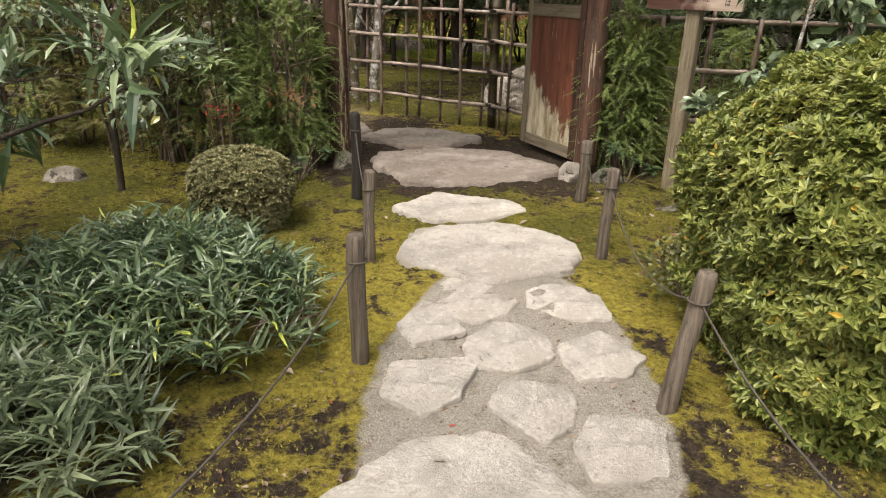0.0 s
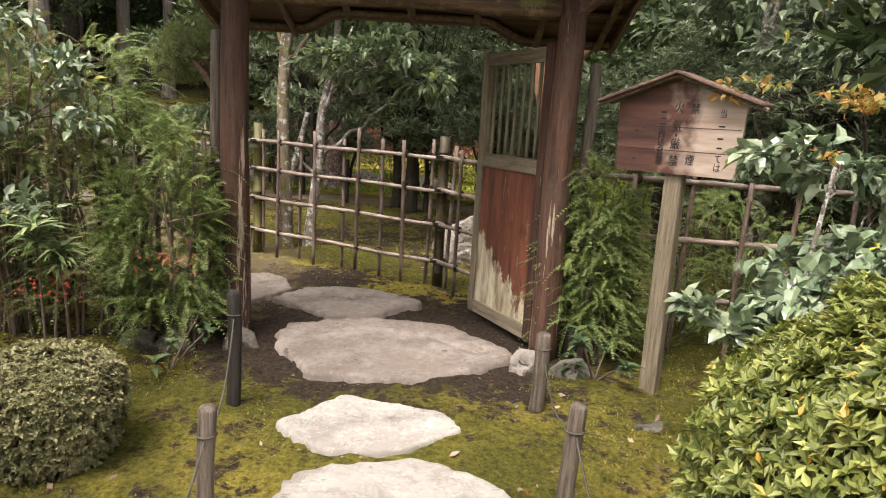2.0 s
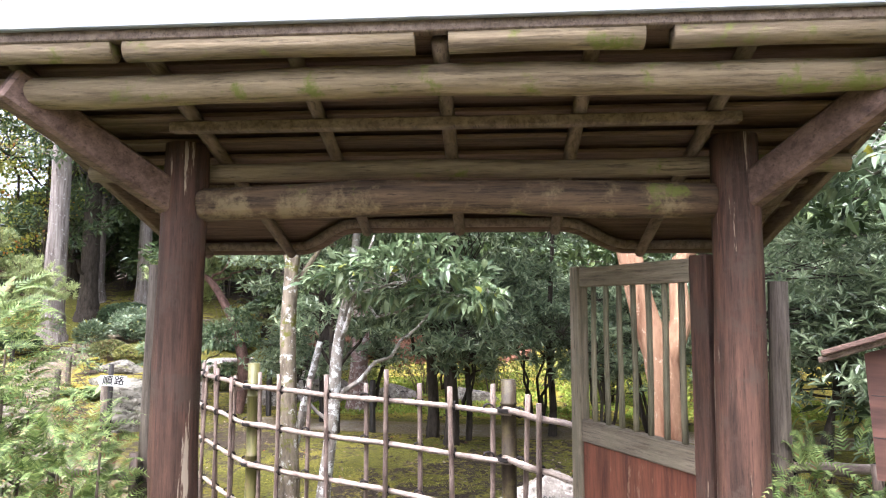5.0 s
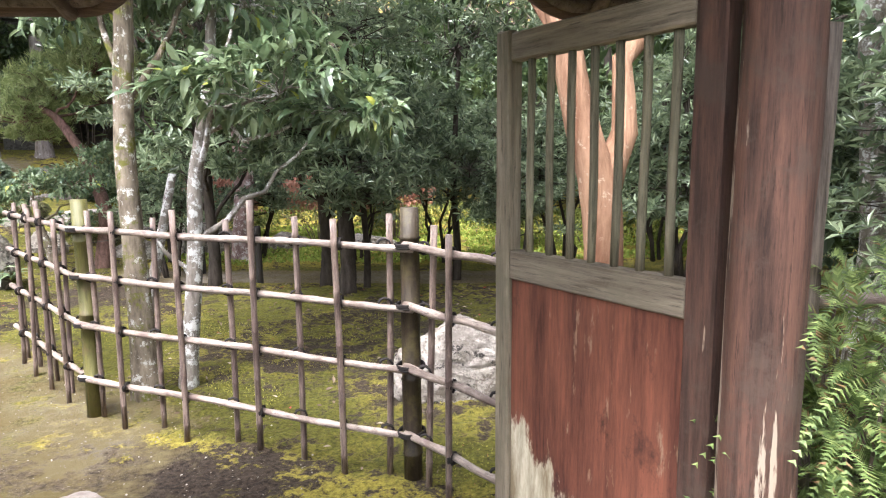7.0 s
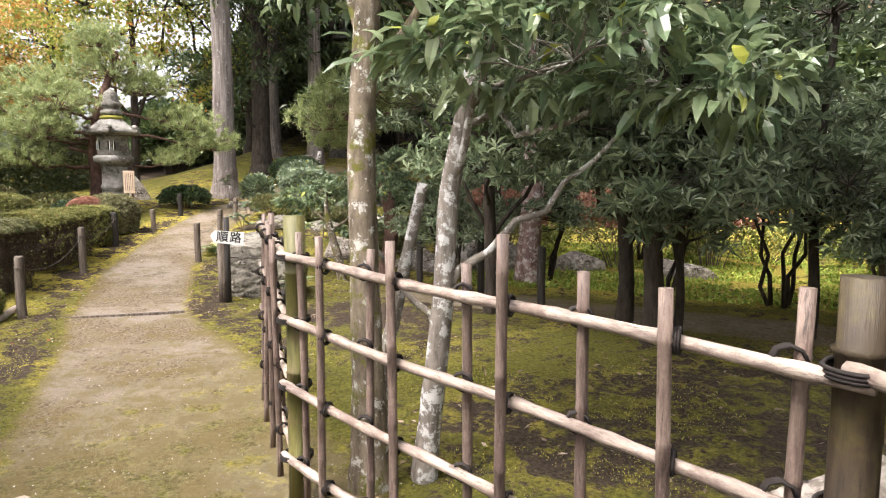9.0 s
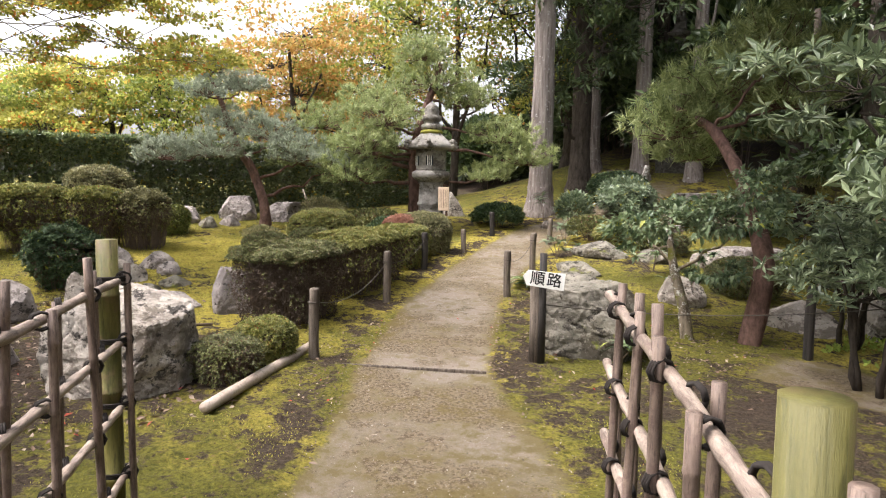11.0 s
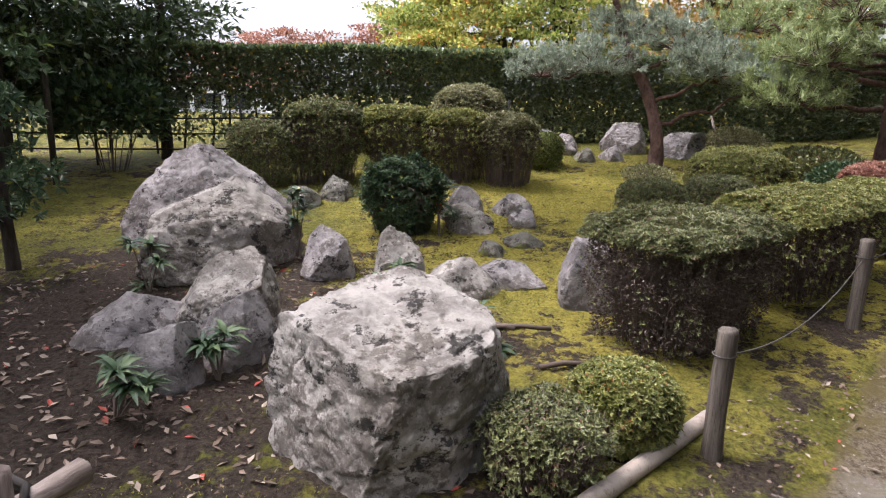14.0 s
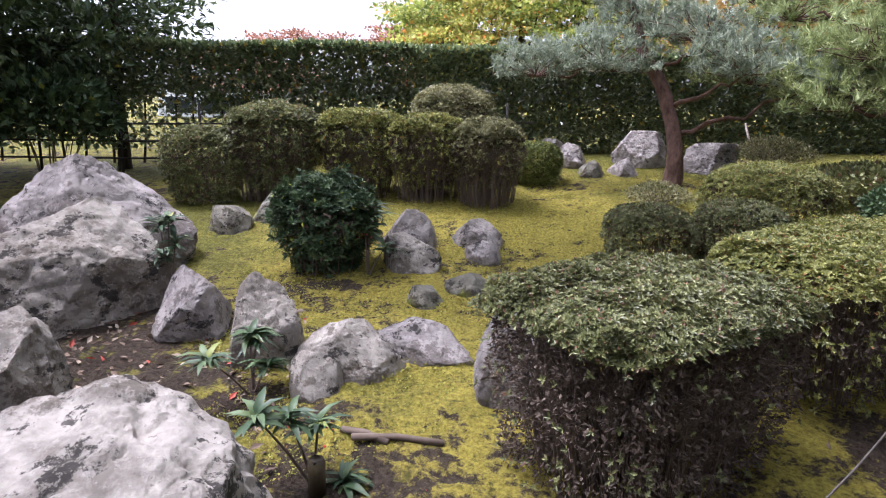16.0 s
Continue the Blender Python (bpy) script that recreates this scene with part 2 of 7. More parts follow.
def rock_mat(name, dark, light, pits=(0.03, 0.03, 0.03), tint=(0.5, 0.46, 0.36), moss=0.0, pit_at=0.4, stained=0.8):
    m, nt, p = base_mat(name, 0.9, 0.2)
    a, b, c = grain(nt, 3.0, 10.0, rough=0.7), grain(nt, 14.0, 8.0, rough=0.7), grain(nt, 5.0, 8.0, (1, 1, 1.5), 0.75)
    own = nt.nodes.new("ShaderNodeObjectInfo").outputs["Random"]
    col = mixer(nt, dark, light, ramp(nt, a, 0.41, 0.57))
    col = mixer(nt, col, tint, ramp(nt, grain(nt, 1.7, 5.0), 0.48, 0.66, 0.0, 0.7))
    col = mixer(nt, col, tuple(v * 0.6 for v in tint), ramp(nt, own, 0.0, 1.0, 0.0, 0.4))
    blot = math2(nt, "ADD", grain(nt, 1.6, 10.0, (1, 1, 1.3), 0.7), math2(nt, "MULTIPLY", math2(nt, "SUBTRACT", b, 0.5), 0.5))
    col = mixer(nt, col, (dark[0] * 0.5, dark[1] * 0.45, dark[2] * 0.4), ramp(nt, blot, 0.52, 0.57, 0.0, stained))
    col = mixer(nt, col, pits, ramp(nt, c, pit_at - 0.005, pit_at - 0.04, 0.0, 0.9))
    col = mixer(nt, col, pits, ramp(nt, b, 0.39, 0.33, 0.0, 0.85))
    col = mixer(nt, col, light, ramp(nt, grain(nt, 30.0, 5.0, rough=0.75), 0.56, 0.64, 0.0, 0.5))
    if moss:
        col = mixer(nt, col, (0.16, 0.17, 0.03), ramp(nt, grain(nt, 2.6, 6.0), 0.68 - moss, 0.74 - moss))
    nt.links.new(col, p.inputs["Base Color"])
    bumped(nt, p, math2(nt, "ADD", math2(nt, "MULTIPLY", c, 0.7), math2(nt, "ADD", b, math2(nt, "MULTIPLY", grain(nt, 45.0, 6.0, rough=0.8), 0.7))), 1.0, 0.032)
    return m


def plain_mat(name, col, rough=0.6, spec=0.3, vary=0.25, scale=12.0, metal=0.0):
    m, nt, p = base_mat(name, rough, spec)
    p.inputs["Metallic"].default_value = metal
    f = grain(nt, scale, 6.0)
    c = mixer(nt, tuple(v * (1 - vary) for v in col), tuple(min(1, v * (1 + vary)) for v in col), ramp(nt, f, 0.3, 0.7))
    nt.links.new(c, p.inputs["Base Color"])
    bumped(nt, p, f, 0.25, 0.004)
    return m


def ground_mat():
    m, nt, p = base_mat("moss_and_earth", 0.95, 0.15)

    def attr(n):
        a = nt.nodes.new("ShaderNodeAttribute")
        a.attribute_name = n
        return a.outputs["Fac"]
    big, mid, fine = grain(nt, 0.9, 6.0, world_space=True), grain(nt, 4.5, 8.0, rough=0.7, world_space=True), grain(nt, 38.0, 8.0, rough=0.75, world_space=True)
    speck = grain(nt, 120.0, 3.0, rough=0.8, world_space=True)
    clump = grain(nt, 13.0, 8.0, rough=0.75, world_space=True)
    green = mixer(nt, (0.05, 0.05, 0.011), (0.175, 0.165, 0.028), ramp(nt, fine, 0.36, 0.64))
    gold = mixer(nt, (0.16, 0.13, 0.022), (0.48, 0.4, 0.075), ramp(nt, fine, 0.34, 0.66))
    tone = math2(nt, "ADD", math2(nt, "MULTIPLY", big, 0.7), math2(nt, "MULTIPLY", clump, 0.35))
    # Gold holds sunlit brightness where lawn is set, besides the moss's own yellow.
    moss = mixer(nt, green, gold, ramp(nt, math2(nt, "ADD", tone, math2(nt, "MULTIPLY", attr("lawn"), 0.36)), 0.5, 0.66))
    moss = mixer(nt, moss, (0.2, 0.13, 0.06), ramp(nt, grain(nt, 22.0, 6.0, rough=0.75, world_space=True), 0.6, 0.66, 0.0, 0.6))
    moss = mixer(nt, moss, (0.042, 0.042, 0.012), ramp(nt, clump, 0.44, 0.35, 0.0, 0.8))
    earth = mixer(nt, (0.025, 0.018, 0.013), (0.085, 0.061, 0.043), ramp(nt, fine, 0.4, 0.62))
    earth = mixer(nt, earth, (0.26, 0.21, 0.16), ramp(nt, speck, 0.63, 0.69, 0.0, 0.8))
    k = math2(nt, "ADD", math2(nt, "MULTIPLY", mid, 0.9), math2(nt, "MULTIPLY", big, 0.6))
    k = math2(nt, "ADD", k, math2(nt, "MULTIPLY", attr("bare"), 0.55))
    col = mixer(nt, moss, earth, ramp(nt, math2(nt, "ADD", k, math2(nt, "MULTIPLY", math2(nt, "SUBTRACT", clump, 0.5), 0.7)), 0.79, 0.88))
    sand = mixer(nt, (0.095, 0.07, 0.042), (0.25, 0.197, 0.132), ramp(nt, fine, 0.4, 0.6))
    sand = mixer(nt, sand, (0.27, 0.23, 0.188), ramp(nt, math2(nt, "ADD", math2(nt, "MULTIPLY", big, 0.6), math2(nt, "MULTIPLY", mid, 0.4)), 0.48, 0.54, 0.0, 0.9))
    sand = mixer(nt, sand, (0.5, 0.45, 0.38), ramp(nt, speck, 0.6, 0.68, 0.0, 0.75))
    sand = mixer(nt, sand, (0.07, 0.055, 0.035), ramp(nt, speck, 0.36, 0.3, 0.0, 0.6))
    sand = mixer(nt, sand, (0.15, 0.115, 0.038), ramp(nt, math2(nt, "ADD", mid, math2(nt, "MULTIPLY", attr("sand"), -0.25)), 0.26, 0.42, 0.0, 0.8))
    s = math2(nt, "ADD", attr("sand"), math2(nt, "MULTIPLY", math2(nt, "SUBTRACT", mid, 0.5), 1.3))
    col = mixer(nt, col, sand, ramp(nt, s, 0.3, 0.55))
    gravel = mixer(nt, (0.3, 0.265, 0.22), (0.52, 0.48, 0.42), ramp(nt, speck, 0.36, 0.62))
    gravel = mixer(nt, gravel, (0.2, 0.17, 0.13), ramp(nt, clump, 0.52, 0.64, 0.0, 0.6))
    col = mixer(nt, col, gravel, ramp(nt, math2(nt, "ADD", attr("gravel"), math2(nt, "MULTIPLY", math2(nt, "SUBTRACT", mid, 0.5), 1.2)), 0.4, 0.6))
    nt.links.new(col, p.inputs["Base Color"])
    bumped(nt, p, math2(nt, "ADD", fine, math2(nt, "MULTIPLY", speck, 0.6)), 1.0, 0.035)
    return m


M = dict(
    ground=ground_mat(),
    post=wood_mat("weathered_post_wood", (0.05, 0.037, 0.028), (0.21, 0.17, 0.135), moss=0.0),
    post_dark=wood_mat("dark_post_wood", (0.012, 0.01, 0.009), (0.05, 0.042, 0.036)),
    post_red=wood_mat("red_brown_gate_post", (0.036, 0.019, 0.013), (0.13, 0.064, 0.043), stain=(0.075, 0.05, 0.037), stretch=(22, 22, 1.6), scar=(0.34, 0.27, 0.2)),
    beam=wood_mat("old_beam_wood", (0.035, 0.022, 0.015), (0.15, 0.095, 0.055), stretch=(2, 26, 26), stain=(0.24, 0.18, 0.1), moss=0.03),
    beam_pale=wood_mat("pale_moss_log", (0.11, 0.078, 0.047), (0.28, 0.215, 0.135), stretch=(1.6, 20, 20), moss=0.07),
    rafter=wood_mat("rafter_wood", (0.095, 0.066, 0.05), (0.25, 0.185, 0.142), stretch=(26, 3, 26)),
    board=wood_mat("roof_board", (0.075, 0.044, 0.034), (0.2, 0.128, 0.098), stretch=(1.5, 22, 22)),
    fascia=plain_mat("grey_copper_fascia", (0.24, 0.25, 0.26), 0.5, 0.4, 0.3, 4.0, 0.3),
    door_frame=wood_mat("grey_door_frame", (0.12, 0.095, 0.06), (0.3, 0.25, 0.18), stain=(0.17, 0.15, 0.1)),
    door_rail=wood_mat("grey_door_rail", (0.12, 0.095, 0.065), (0.3, 0.25, 0.185), stretch=(1.6, 26, 26), stain=(0.19, 0.16, 0.11)),
    bar=wood_mat("greenish_lattice_bar", (0.09, 0.08, 0.05), (0.23, 0.2, 0.13)),
    bamboo=wood_mat("dry_bamboo", (0.06, 0.04, 0.034), (0.27, 0.2, 0.16), stretch=(22, 22, 3), rough=0.5, stain=(0.1, 0.065, 0.055)),
    bamboo_rail=wood_mat("pale_bamboo_rail", (0.13, 0.095, 0.078), (0.42, 0.345, 0.285), stretch=(4, 22, 22), rough=0.48, stain=(0.13, 0.09, 0.072)),
    bamboo_pale=wood_mat("bleached_bamboo", (0.3, 0.235, 0.19), (0.58, 0.5, 0.42), stretch=(10, 10, 10), rough=0.5, stain=(0.34, 0.27, 0.22)),
    bamboo_green=wood_mat("green_bamboo", (0.06, 0.06, 0.018), (0.175, 0.155, 0.048), stretch=(14, 14, 1.5), rough=0.45, stain=(0.13, 0.09, 0.05)),
    bamboo_dark=wood_mat("dark_aged_bamboo", (0.022, 0.015, 0.01), (0.075, 0.055, 0.03), stretch=(14, 14, 1.5), rough=0.5, stain=(0.1, 0.08, 0.03)),
    tie=plain_mat("black_palm_rope", (0.02, 0.016, 0.014), 0.95),
    rope=plain_mat("dark_rope", (0.07, 0.06, 0.05), 0.95),
    stone_step=rock_mat("pale_stepping_stone", (0.42, 0.385, 0.345), (0.72, 0.68, 0.62), (0.24, 0.2, 0.165), (0.6, 0.55, 0.485), pit_at=0.39, stained=0.3),
    stone_gate=rock_mat("brown_gate_slab", (0.24, 0.2, 0.17), (0.42, 0.365, 0.325), (0.12, 0.095, 0.08), (0.36, 0.3, 0.26), pit_at=0.38, stained=0.3),
    rock=rock_mat("grey_white_rock", (0.2, 0.175, 0.15), (0.52, 0.47, 0.415), (0.03, 0.026, 0.023), (0.42, 0.365, 0.305), pit_at=0.45, stained=0.7),
    rock_purple=rock_mat("grey_mauve_rock", (0.17, 0.15, 0.142), (0.43, 0.385, 0.362), (0.03, 0.026, 0.024), (0.34, 0.295, 0.275), pit_at=0.44, stained=0.65),
    rock_moss=rock_mat("mossy_rock", (0.11, 0.1, 0.082), (0.29, 0.268, 0.225), (0.035, 0.03, 0.025), (0.22, 0.2, 0.145), moss=0.08, pit_at=0.45),
    stone_dark=rock_mat("dark_pagoda_stone", (0.05, 0.046, 0.04), (0.15, 0.14, 0.125), (0.02, 0.018, 0.016), (0.1, 0.095, 0.075), moss=0.05),
    lantern=rock_mat("lantern_granite", (0.14, 0.13, 0.115), (0.33, 0.31, 0.285), (0.07, 0.065, 0.05), (0.33, 0.31, 0.25), moss=0.03, pit_at=0.36),
    bark_pale=bark_mat("mossy_pale_bark", (0.07, 0.055, 0.038), (0.27, 0.22, 0.16), (0.5, 0.48, 0.43), moss=0.09, spot_at=0.6),
    bark_flaky=bark_mat("flaking_pink_bark", (0.12, 0.07, 0.06), (0.36, 0.25, 0.225), (0.52, 0.46, 0.43), stretch=(10, 10, 6), spot_at=0.57),
    bark_white=bark_mat("grey_lichen_bark", (0.11, 0.092, 0.075), (0.3, 0.265, 0.225), (0.54, 0.53, 0.5), spot_at=0.56),
    bark_dark=bark_mat("dark_bark", (0.022, 0.018, 0.014), (0.075, 0.06, 0.048)),
    bark_cedar=bark_mat("grey_cedar_bark", (0.1, 0.08, 0.07), (0.3, 0.26, 0.235), (0.46, 0.45, 0.43), stretch=(18, 18, 1.2), spot_at=0.64),
    bark_orange=bark_mat("smooth_orange_bark", (0.13, 0.06, 0.033), (0.37, 0.225, 0.14), (0.42, 0.3, 0.21), stretch=(7, 7, 1.3), spot_at=0.64),
    bark_pine=bark_mat("red_pine_bark", (0.07, 0.04, 0.032), (0.2, 0.12, 0.095), stretch=(16, 16, 8)),
    twig=plain_mat("grey_brown_twig", (0.12, 0.088, 0.068), 0.9),
    azalea=leaf_mat("azalea_leaf", (0.06, 0.085, 0.018), (0.19, 0.22, 0.05), (0.41, 0.42, 0.13), 0.45, 0.3, (0.45, 0.28, 0.04), 0.02),
    dry_leaf=leaf_mat("dry_inner_leaf", (0.045, 0.03, 0.022), (0.1, 0.07, 0.052), (0.2, 0.15, 0.115), 0.8, 0.1),
    # Lighter copy of the azalea leaf, with sunlight put into its colours.
    azalea_sunlit=leaf_mat("sunlit_azalea_leaf", (0.07, 0.085, 0.02), (0.2, 0.205, 0.05), (0.38, 0.36, 0.11), 0.45, 0.3, (0.25, 0.12, 0.04), 0.04),
    maple_green=leaf_mat("green_maple_leaf", (0.1, 0.15, 0.03), (0.24, 0.28, 0.055), (0.42, 0.42, 0.1), 0.5, 0.55, (0.5, 0.3, 0.06), 0.06),
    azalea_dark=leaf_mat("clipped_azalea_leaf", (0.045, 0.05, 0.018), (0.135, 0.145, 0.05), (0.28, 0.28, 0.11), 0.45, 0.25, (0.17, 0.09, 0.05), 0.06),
    box=leaf_mat("small_grey_leaf", (0.08, 0.085, 0.035), (0.2, 0.19, 0.085), (0.38, 0.35, 0.18), 0.55, 0.25),
    hedge_leaf=leaf_mat("glossy_hedge_leaf", (0.055, 0.08, 0.034), (0.14, 0.185, 0.08), (0.3, 0.34, 0.16), 0.3, 0.28, (0.4, 0.3, 0.05), 0.04, 0.55),
    broad=leaf_mat("dark_glossy_leaf", (0.022, 0.044, 0.02), (0.055, 0.09, 0.038), (0.12, 0.16, 0.065), 0.5, 0.15, (0.3, 0.32, 0.05), 0.015, 0.3),
    laurel=leaf_mat("laurel_leaf", (0.06, 0.1, 0.05), (0.15, 0.205, 0.1), (0.31, 0.37, 0.21), 0.33, 0.38, (0.4, 0.42, 0.08), 0.02, 0.5),
    camellia=leaf_mat("camellia_leaf", (0.065, 0.105, 0.055), (0.175, 0.235, 0.13), (0.36, 0.41, 0.27), 0.28, 0.15, (0.45, 0.42, 0.06), 0.015, 0.7),
    ruscus=leaf_mat("blue_green_strap_leaf", (0.035, 0.065, 0.032), (0.1, 0.15, 0.072), (0.24, 0.3, 0.15), 0.36, 0.18, (0.4, 0.45, 0.08), 0.02, 0.6),
    fresh=leaf_mat("striped_green_leaf", (0.07, 0.12, 0.04), (0.16, 0.22, 0.08), (0.4, 0.44, 0.24), 0.4, 0.25),
    cedar=leaf_mat("cedar_spray", (0.07, 0.11, 0.034), (0.18, 0.25, 0.075), (0.36, 0.42, 0.15), 0.55, 0.4, (0.22, 0.14, 0.06), 0.05),
    cedar_brown=leaf_mat("browned_cedar_spray", (0.09, 0.065, 0.028), (0.19, 0.13, 0.06), (0.25, 0.24, 0.09), 0.7, 0.3, (0.14, 0.2, 0.06), 0.3),
    needle=leaf_mat("pine_needle", (0.13, 0.17, 0.06), (0.3, 0.35, 0.14), (0.5, 0.53, 0.25), 0.5, 0.3),
    needle_blue=leaf_mat("blue_pine_needle", (0.12, 0.15, 0.105), (0.27, 0.31, 0.22), (0.46, 0.49, 0.36), 0.5, 0.3),
    podo=leaf_mat("narrow_dark_leaf", (0.055, 0.08, 0.044), (0.15, 0.195, 0.105), (0.33, 0.38, 0.23), 0.32, 0.36, spec=0.55),
    forest=leaf_mat("forest_leaf", (0.022, 0.038, 0.014), (0.055, 0.085, 0.03), (0.13, 0.165, 0.06), 0.42, 0.25),
    maple=leaf_mat("yellow_green_maple_leaf", (0.17, 0.2, 0.035), (0.38, 0.38, 0.08), (0.56, 0.5, 0.14), 0.5, 0.6, (0.52, 0.22, 0.05), 0.1),
    maple_orange=leaf_mat("orange_maple_leaf", (0.36, 0.2, 0.05), (0.52, 0.3, 0.09), (0.6, 0.47, 0.16), 0.5, 0.5, (0.3, 0.33, 0.08), 0.25),
    maple_red=leaf_mat("red_leaf", (0.2, 0.08, 0.05), (0.36, 0.17, 0.12), (0.48, 0.28, 0.2), 0.5, 0.35),
    red_leaf=leaf_mat("scarlet_leaf", (0.22, 0.075, 0.04), (0.36, 0.13, 0.07), (0.46, 0.22, 0.12), 0.55, 0.3),
    moss_tuft=leaf_mat("moss_tuft", (0.11, 0.115, 0.022), (0.27, 0.255, 0.045), (0.42, 0.38, 0.075), 0.9, 0.25, (0.28, 0.15, 0.05), 0.04),
    # Lawn greens are raised: the open sunlight there is put into the colour.
    lawn=leaf_mat("lawn_moss", (0.13, 0.19, 0.03), (0.28, 0.36, 0.06), (0.44, 0.5, 0.11), 0.9, 0.3),
    litter=leaf_mat("fallen_leaf", (0.07, 0.04, 0.025), (0.18, 0.12, 0.08), (0.42, 0.34, 0.26), 0.7, 0.1, (0.36, 0.06, 0.035), 0.05),
    grit=leaf_mat("path_grit", (0.09, 0.07, 0.05), (0.24, 0.2, 0.15), (0.5, 0.45, 0.38), 0.9, 0.0),
    red_berry=plain_mat("red_berry", (0.5, 0.05, 0.03), 0.35, 0.5),
    white_board=plain_mat("white_painted_board", (0.78, 0.77, 0.73), 0.5, 0.3, 0.06),
    ink=plain_mat("black_ink", (0.015, 0.014, 0.013), 0.6),
    paper=plain_mat("pale_wood_notice", (0.58, 0.44, 0.32), 0.7, 0.2, 0.12),
    van=plain_mat("white_van_paint", (0.75, 0.76, 0.78), 0.3, 0.5, 0.03),
    glass_dark=plain_mat("dark_window_glass", (0.02, 0.024, 0.028), 0.08, 0.5, 0.05),
    rail_white=plain_mat("white_metal_rail", (0.7, 0.71, 0.72), 0.4, 0.4, 0.05),
)


def door_panel_mat():
    m, nt, p = base_mat("peeling_red_panel", 0.55, 0.35)
    f = grain(nt, 1.0, 9.0, (12, 12, 1.2), 0.75)
    red = mixer(nt, (0.055, 0.018, 0.012), (0.2, 0.072, 0.042), ramp(nt, f, 0.36, 0.64))
    red = mixer(nt, red, (0.25, 0.17, 0.11), ramp(nt, grain(nt, 1.0, 6.0, (14, 14, 3.5), 0.7), 0.6, 0.66, 0.0, 0.75))
    red = mixer(nt, red, (0.02, 0.009, 0.007), ramp(nt, grain(nt, 3.0, 8.0, (1, 1, 0.6), 0.75), 0.54, 0.62, 0.0, 0.7))
    pale = mixer(nt, (0.22, 0.17, 0.1), (0.55, 0.49, 0.36), ramp(nt, grain(nt, 1.0, 7.0, (16, 16, 3), 0.7), 0.38, 0.6))
    co = nt.nodes.new("ShaderNodeTexCoord").outputs["Object"]
    sep = nt.nodes.new("ShaderNodeSeparateXYZ")
    nt.links.new(co, sep.inputs[0])
    edge = math2(nt, "SUBTRACT", sep.outputs[2], math2(nt, "MULTIPLY", sep.outputs[0], 0.62))
    edge = math2(nt, "ADD", edge, math2(nt, "MULTIPLY", math2(nt, "SUBTRACT", grain(nt, 1.0, 7.0, (9, 9, 3.5), 0.7), 0.5), 0.75))
    col = mixer(nt, pale, red, ramp(nt, edge, 0.1, 0.15))
    nt.links.new(col, p.inputs["Base Color"])
    bumped(nt, p, f, 0.5, 0.004)
    return m


def sign_mat():
    m, nt, p = base_mat("stained_sign_wood", 0.65, 0.25)
    f = grain(nt, 1.0, 6.0, (2, 22, 22), 0.6)
    pale = mixer(nt, (0.24, 0.17, 0.13), (0.45, 0.365, 0.3), ramp(nt, f, 0.3, 0.7))
    dark = mixer(nt, (0.036, 0.018, 0.014), (0.11, 0.052, 0.038), ramp(nt, f, 0.3, 0.7))
    co = nt.nodes.new("ShaderNodeTexCoord").outputs["Object"]
    sep = nt.nodes.new("ShaderNodeSeparateXYZ")
    nt.links.new(co, sep.inputs[0])
    e = math2(nt, "ADD", sep.outputs[0], math2(nt, "MULTIPLY", math2(nt, "SUBTRACT", grain(nt, 4.0, 5.0), 0.5), 0.9))
    col = mixer(nt, dark, pale, ramp(nt, e, -0.06, 0.16))
    nt.links.new(col, p.inputs["Base Color"])
    bumped(nt, p, f, 0.4, 0.004)
    return m


M["panel"], M["sign"] = door_panel_mat(), sign_mat()

# ---- ground ----
PATH_LINE = np.array([(0.5, 3.4), (0.1, 4.3), (-0.8, 5.3), (-2.6, 6.7), (-5.0, 8.75), (-6.65, 10.7), (-7.75, 12.5), (-8.6, 14.2), (-9.1, 15.6), (-9.1, 19.0)])


def line_dist(X, Y, L):
    best = np.full(X.shape, 1e9)
    for (x0, y0), (x1, y1) in zip(L[:-1], L[1:]):
        dx, dy = x1 - x0, y1 - y0
        t = np.clip(((X - x0) * dx + (Y - y0) * dy) / (dx * dx + dy * dy), 0, 1)
        best = np.minimum(best, np.hypot(X - x0 - t * dx, Y - y0 - t * dy))
    return best


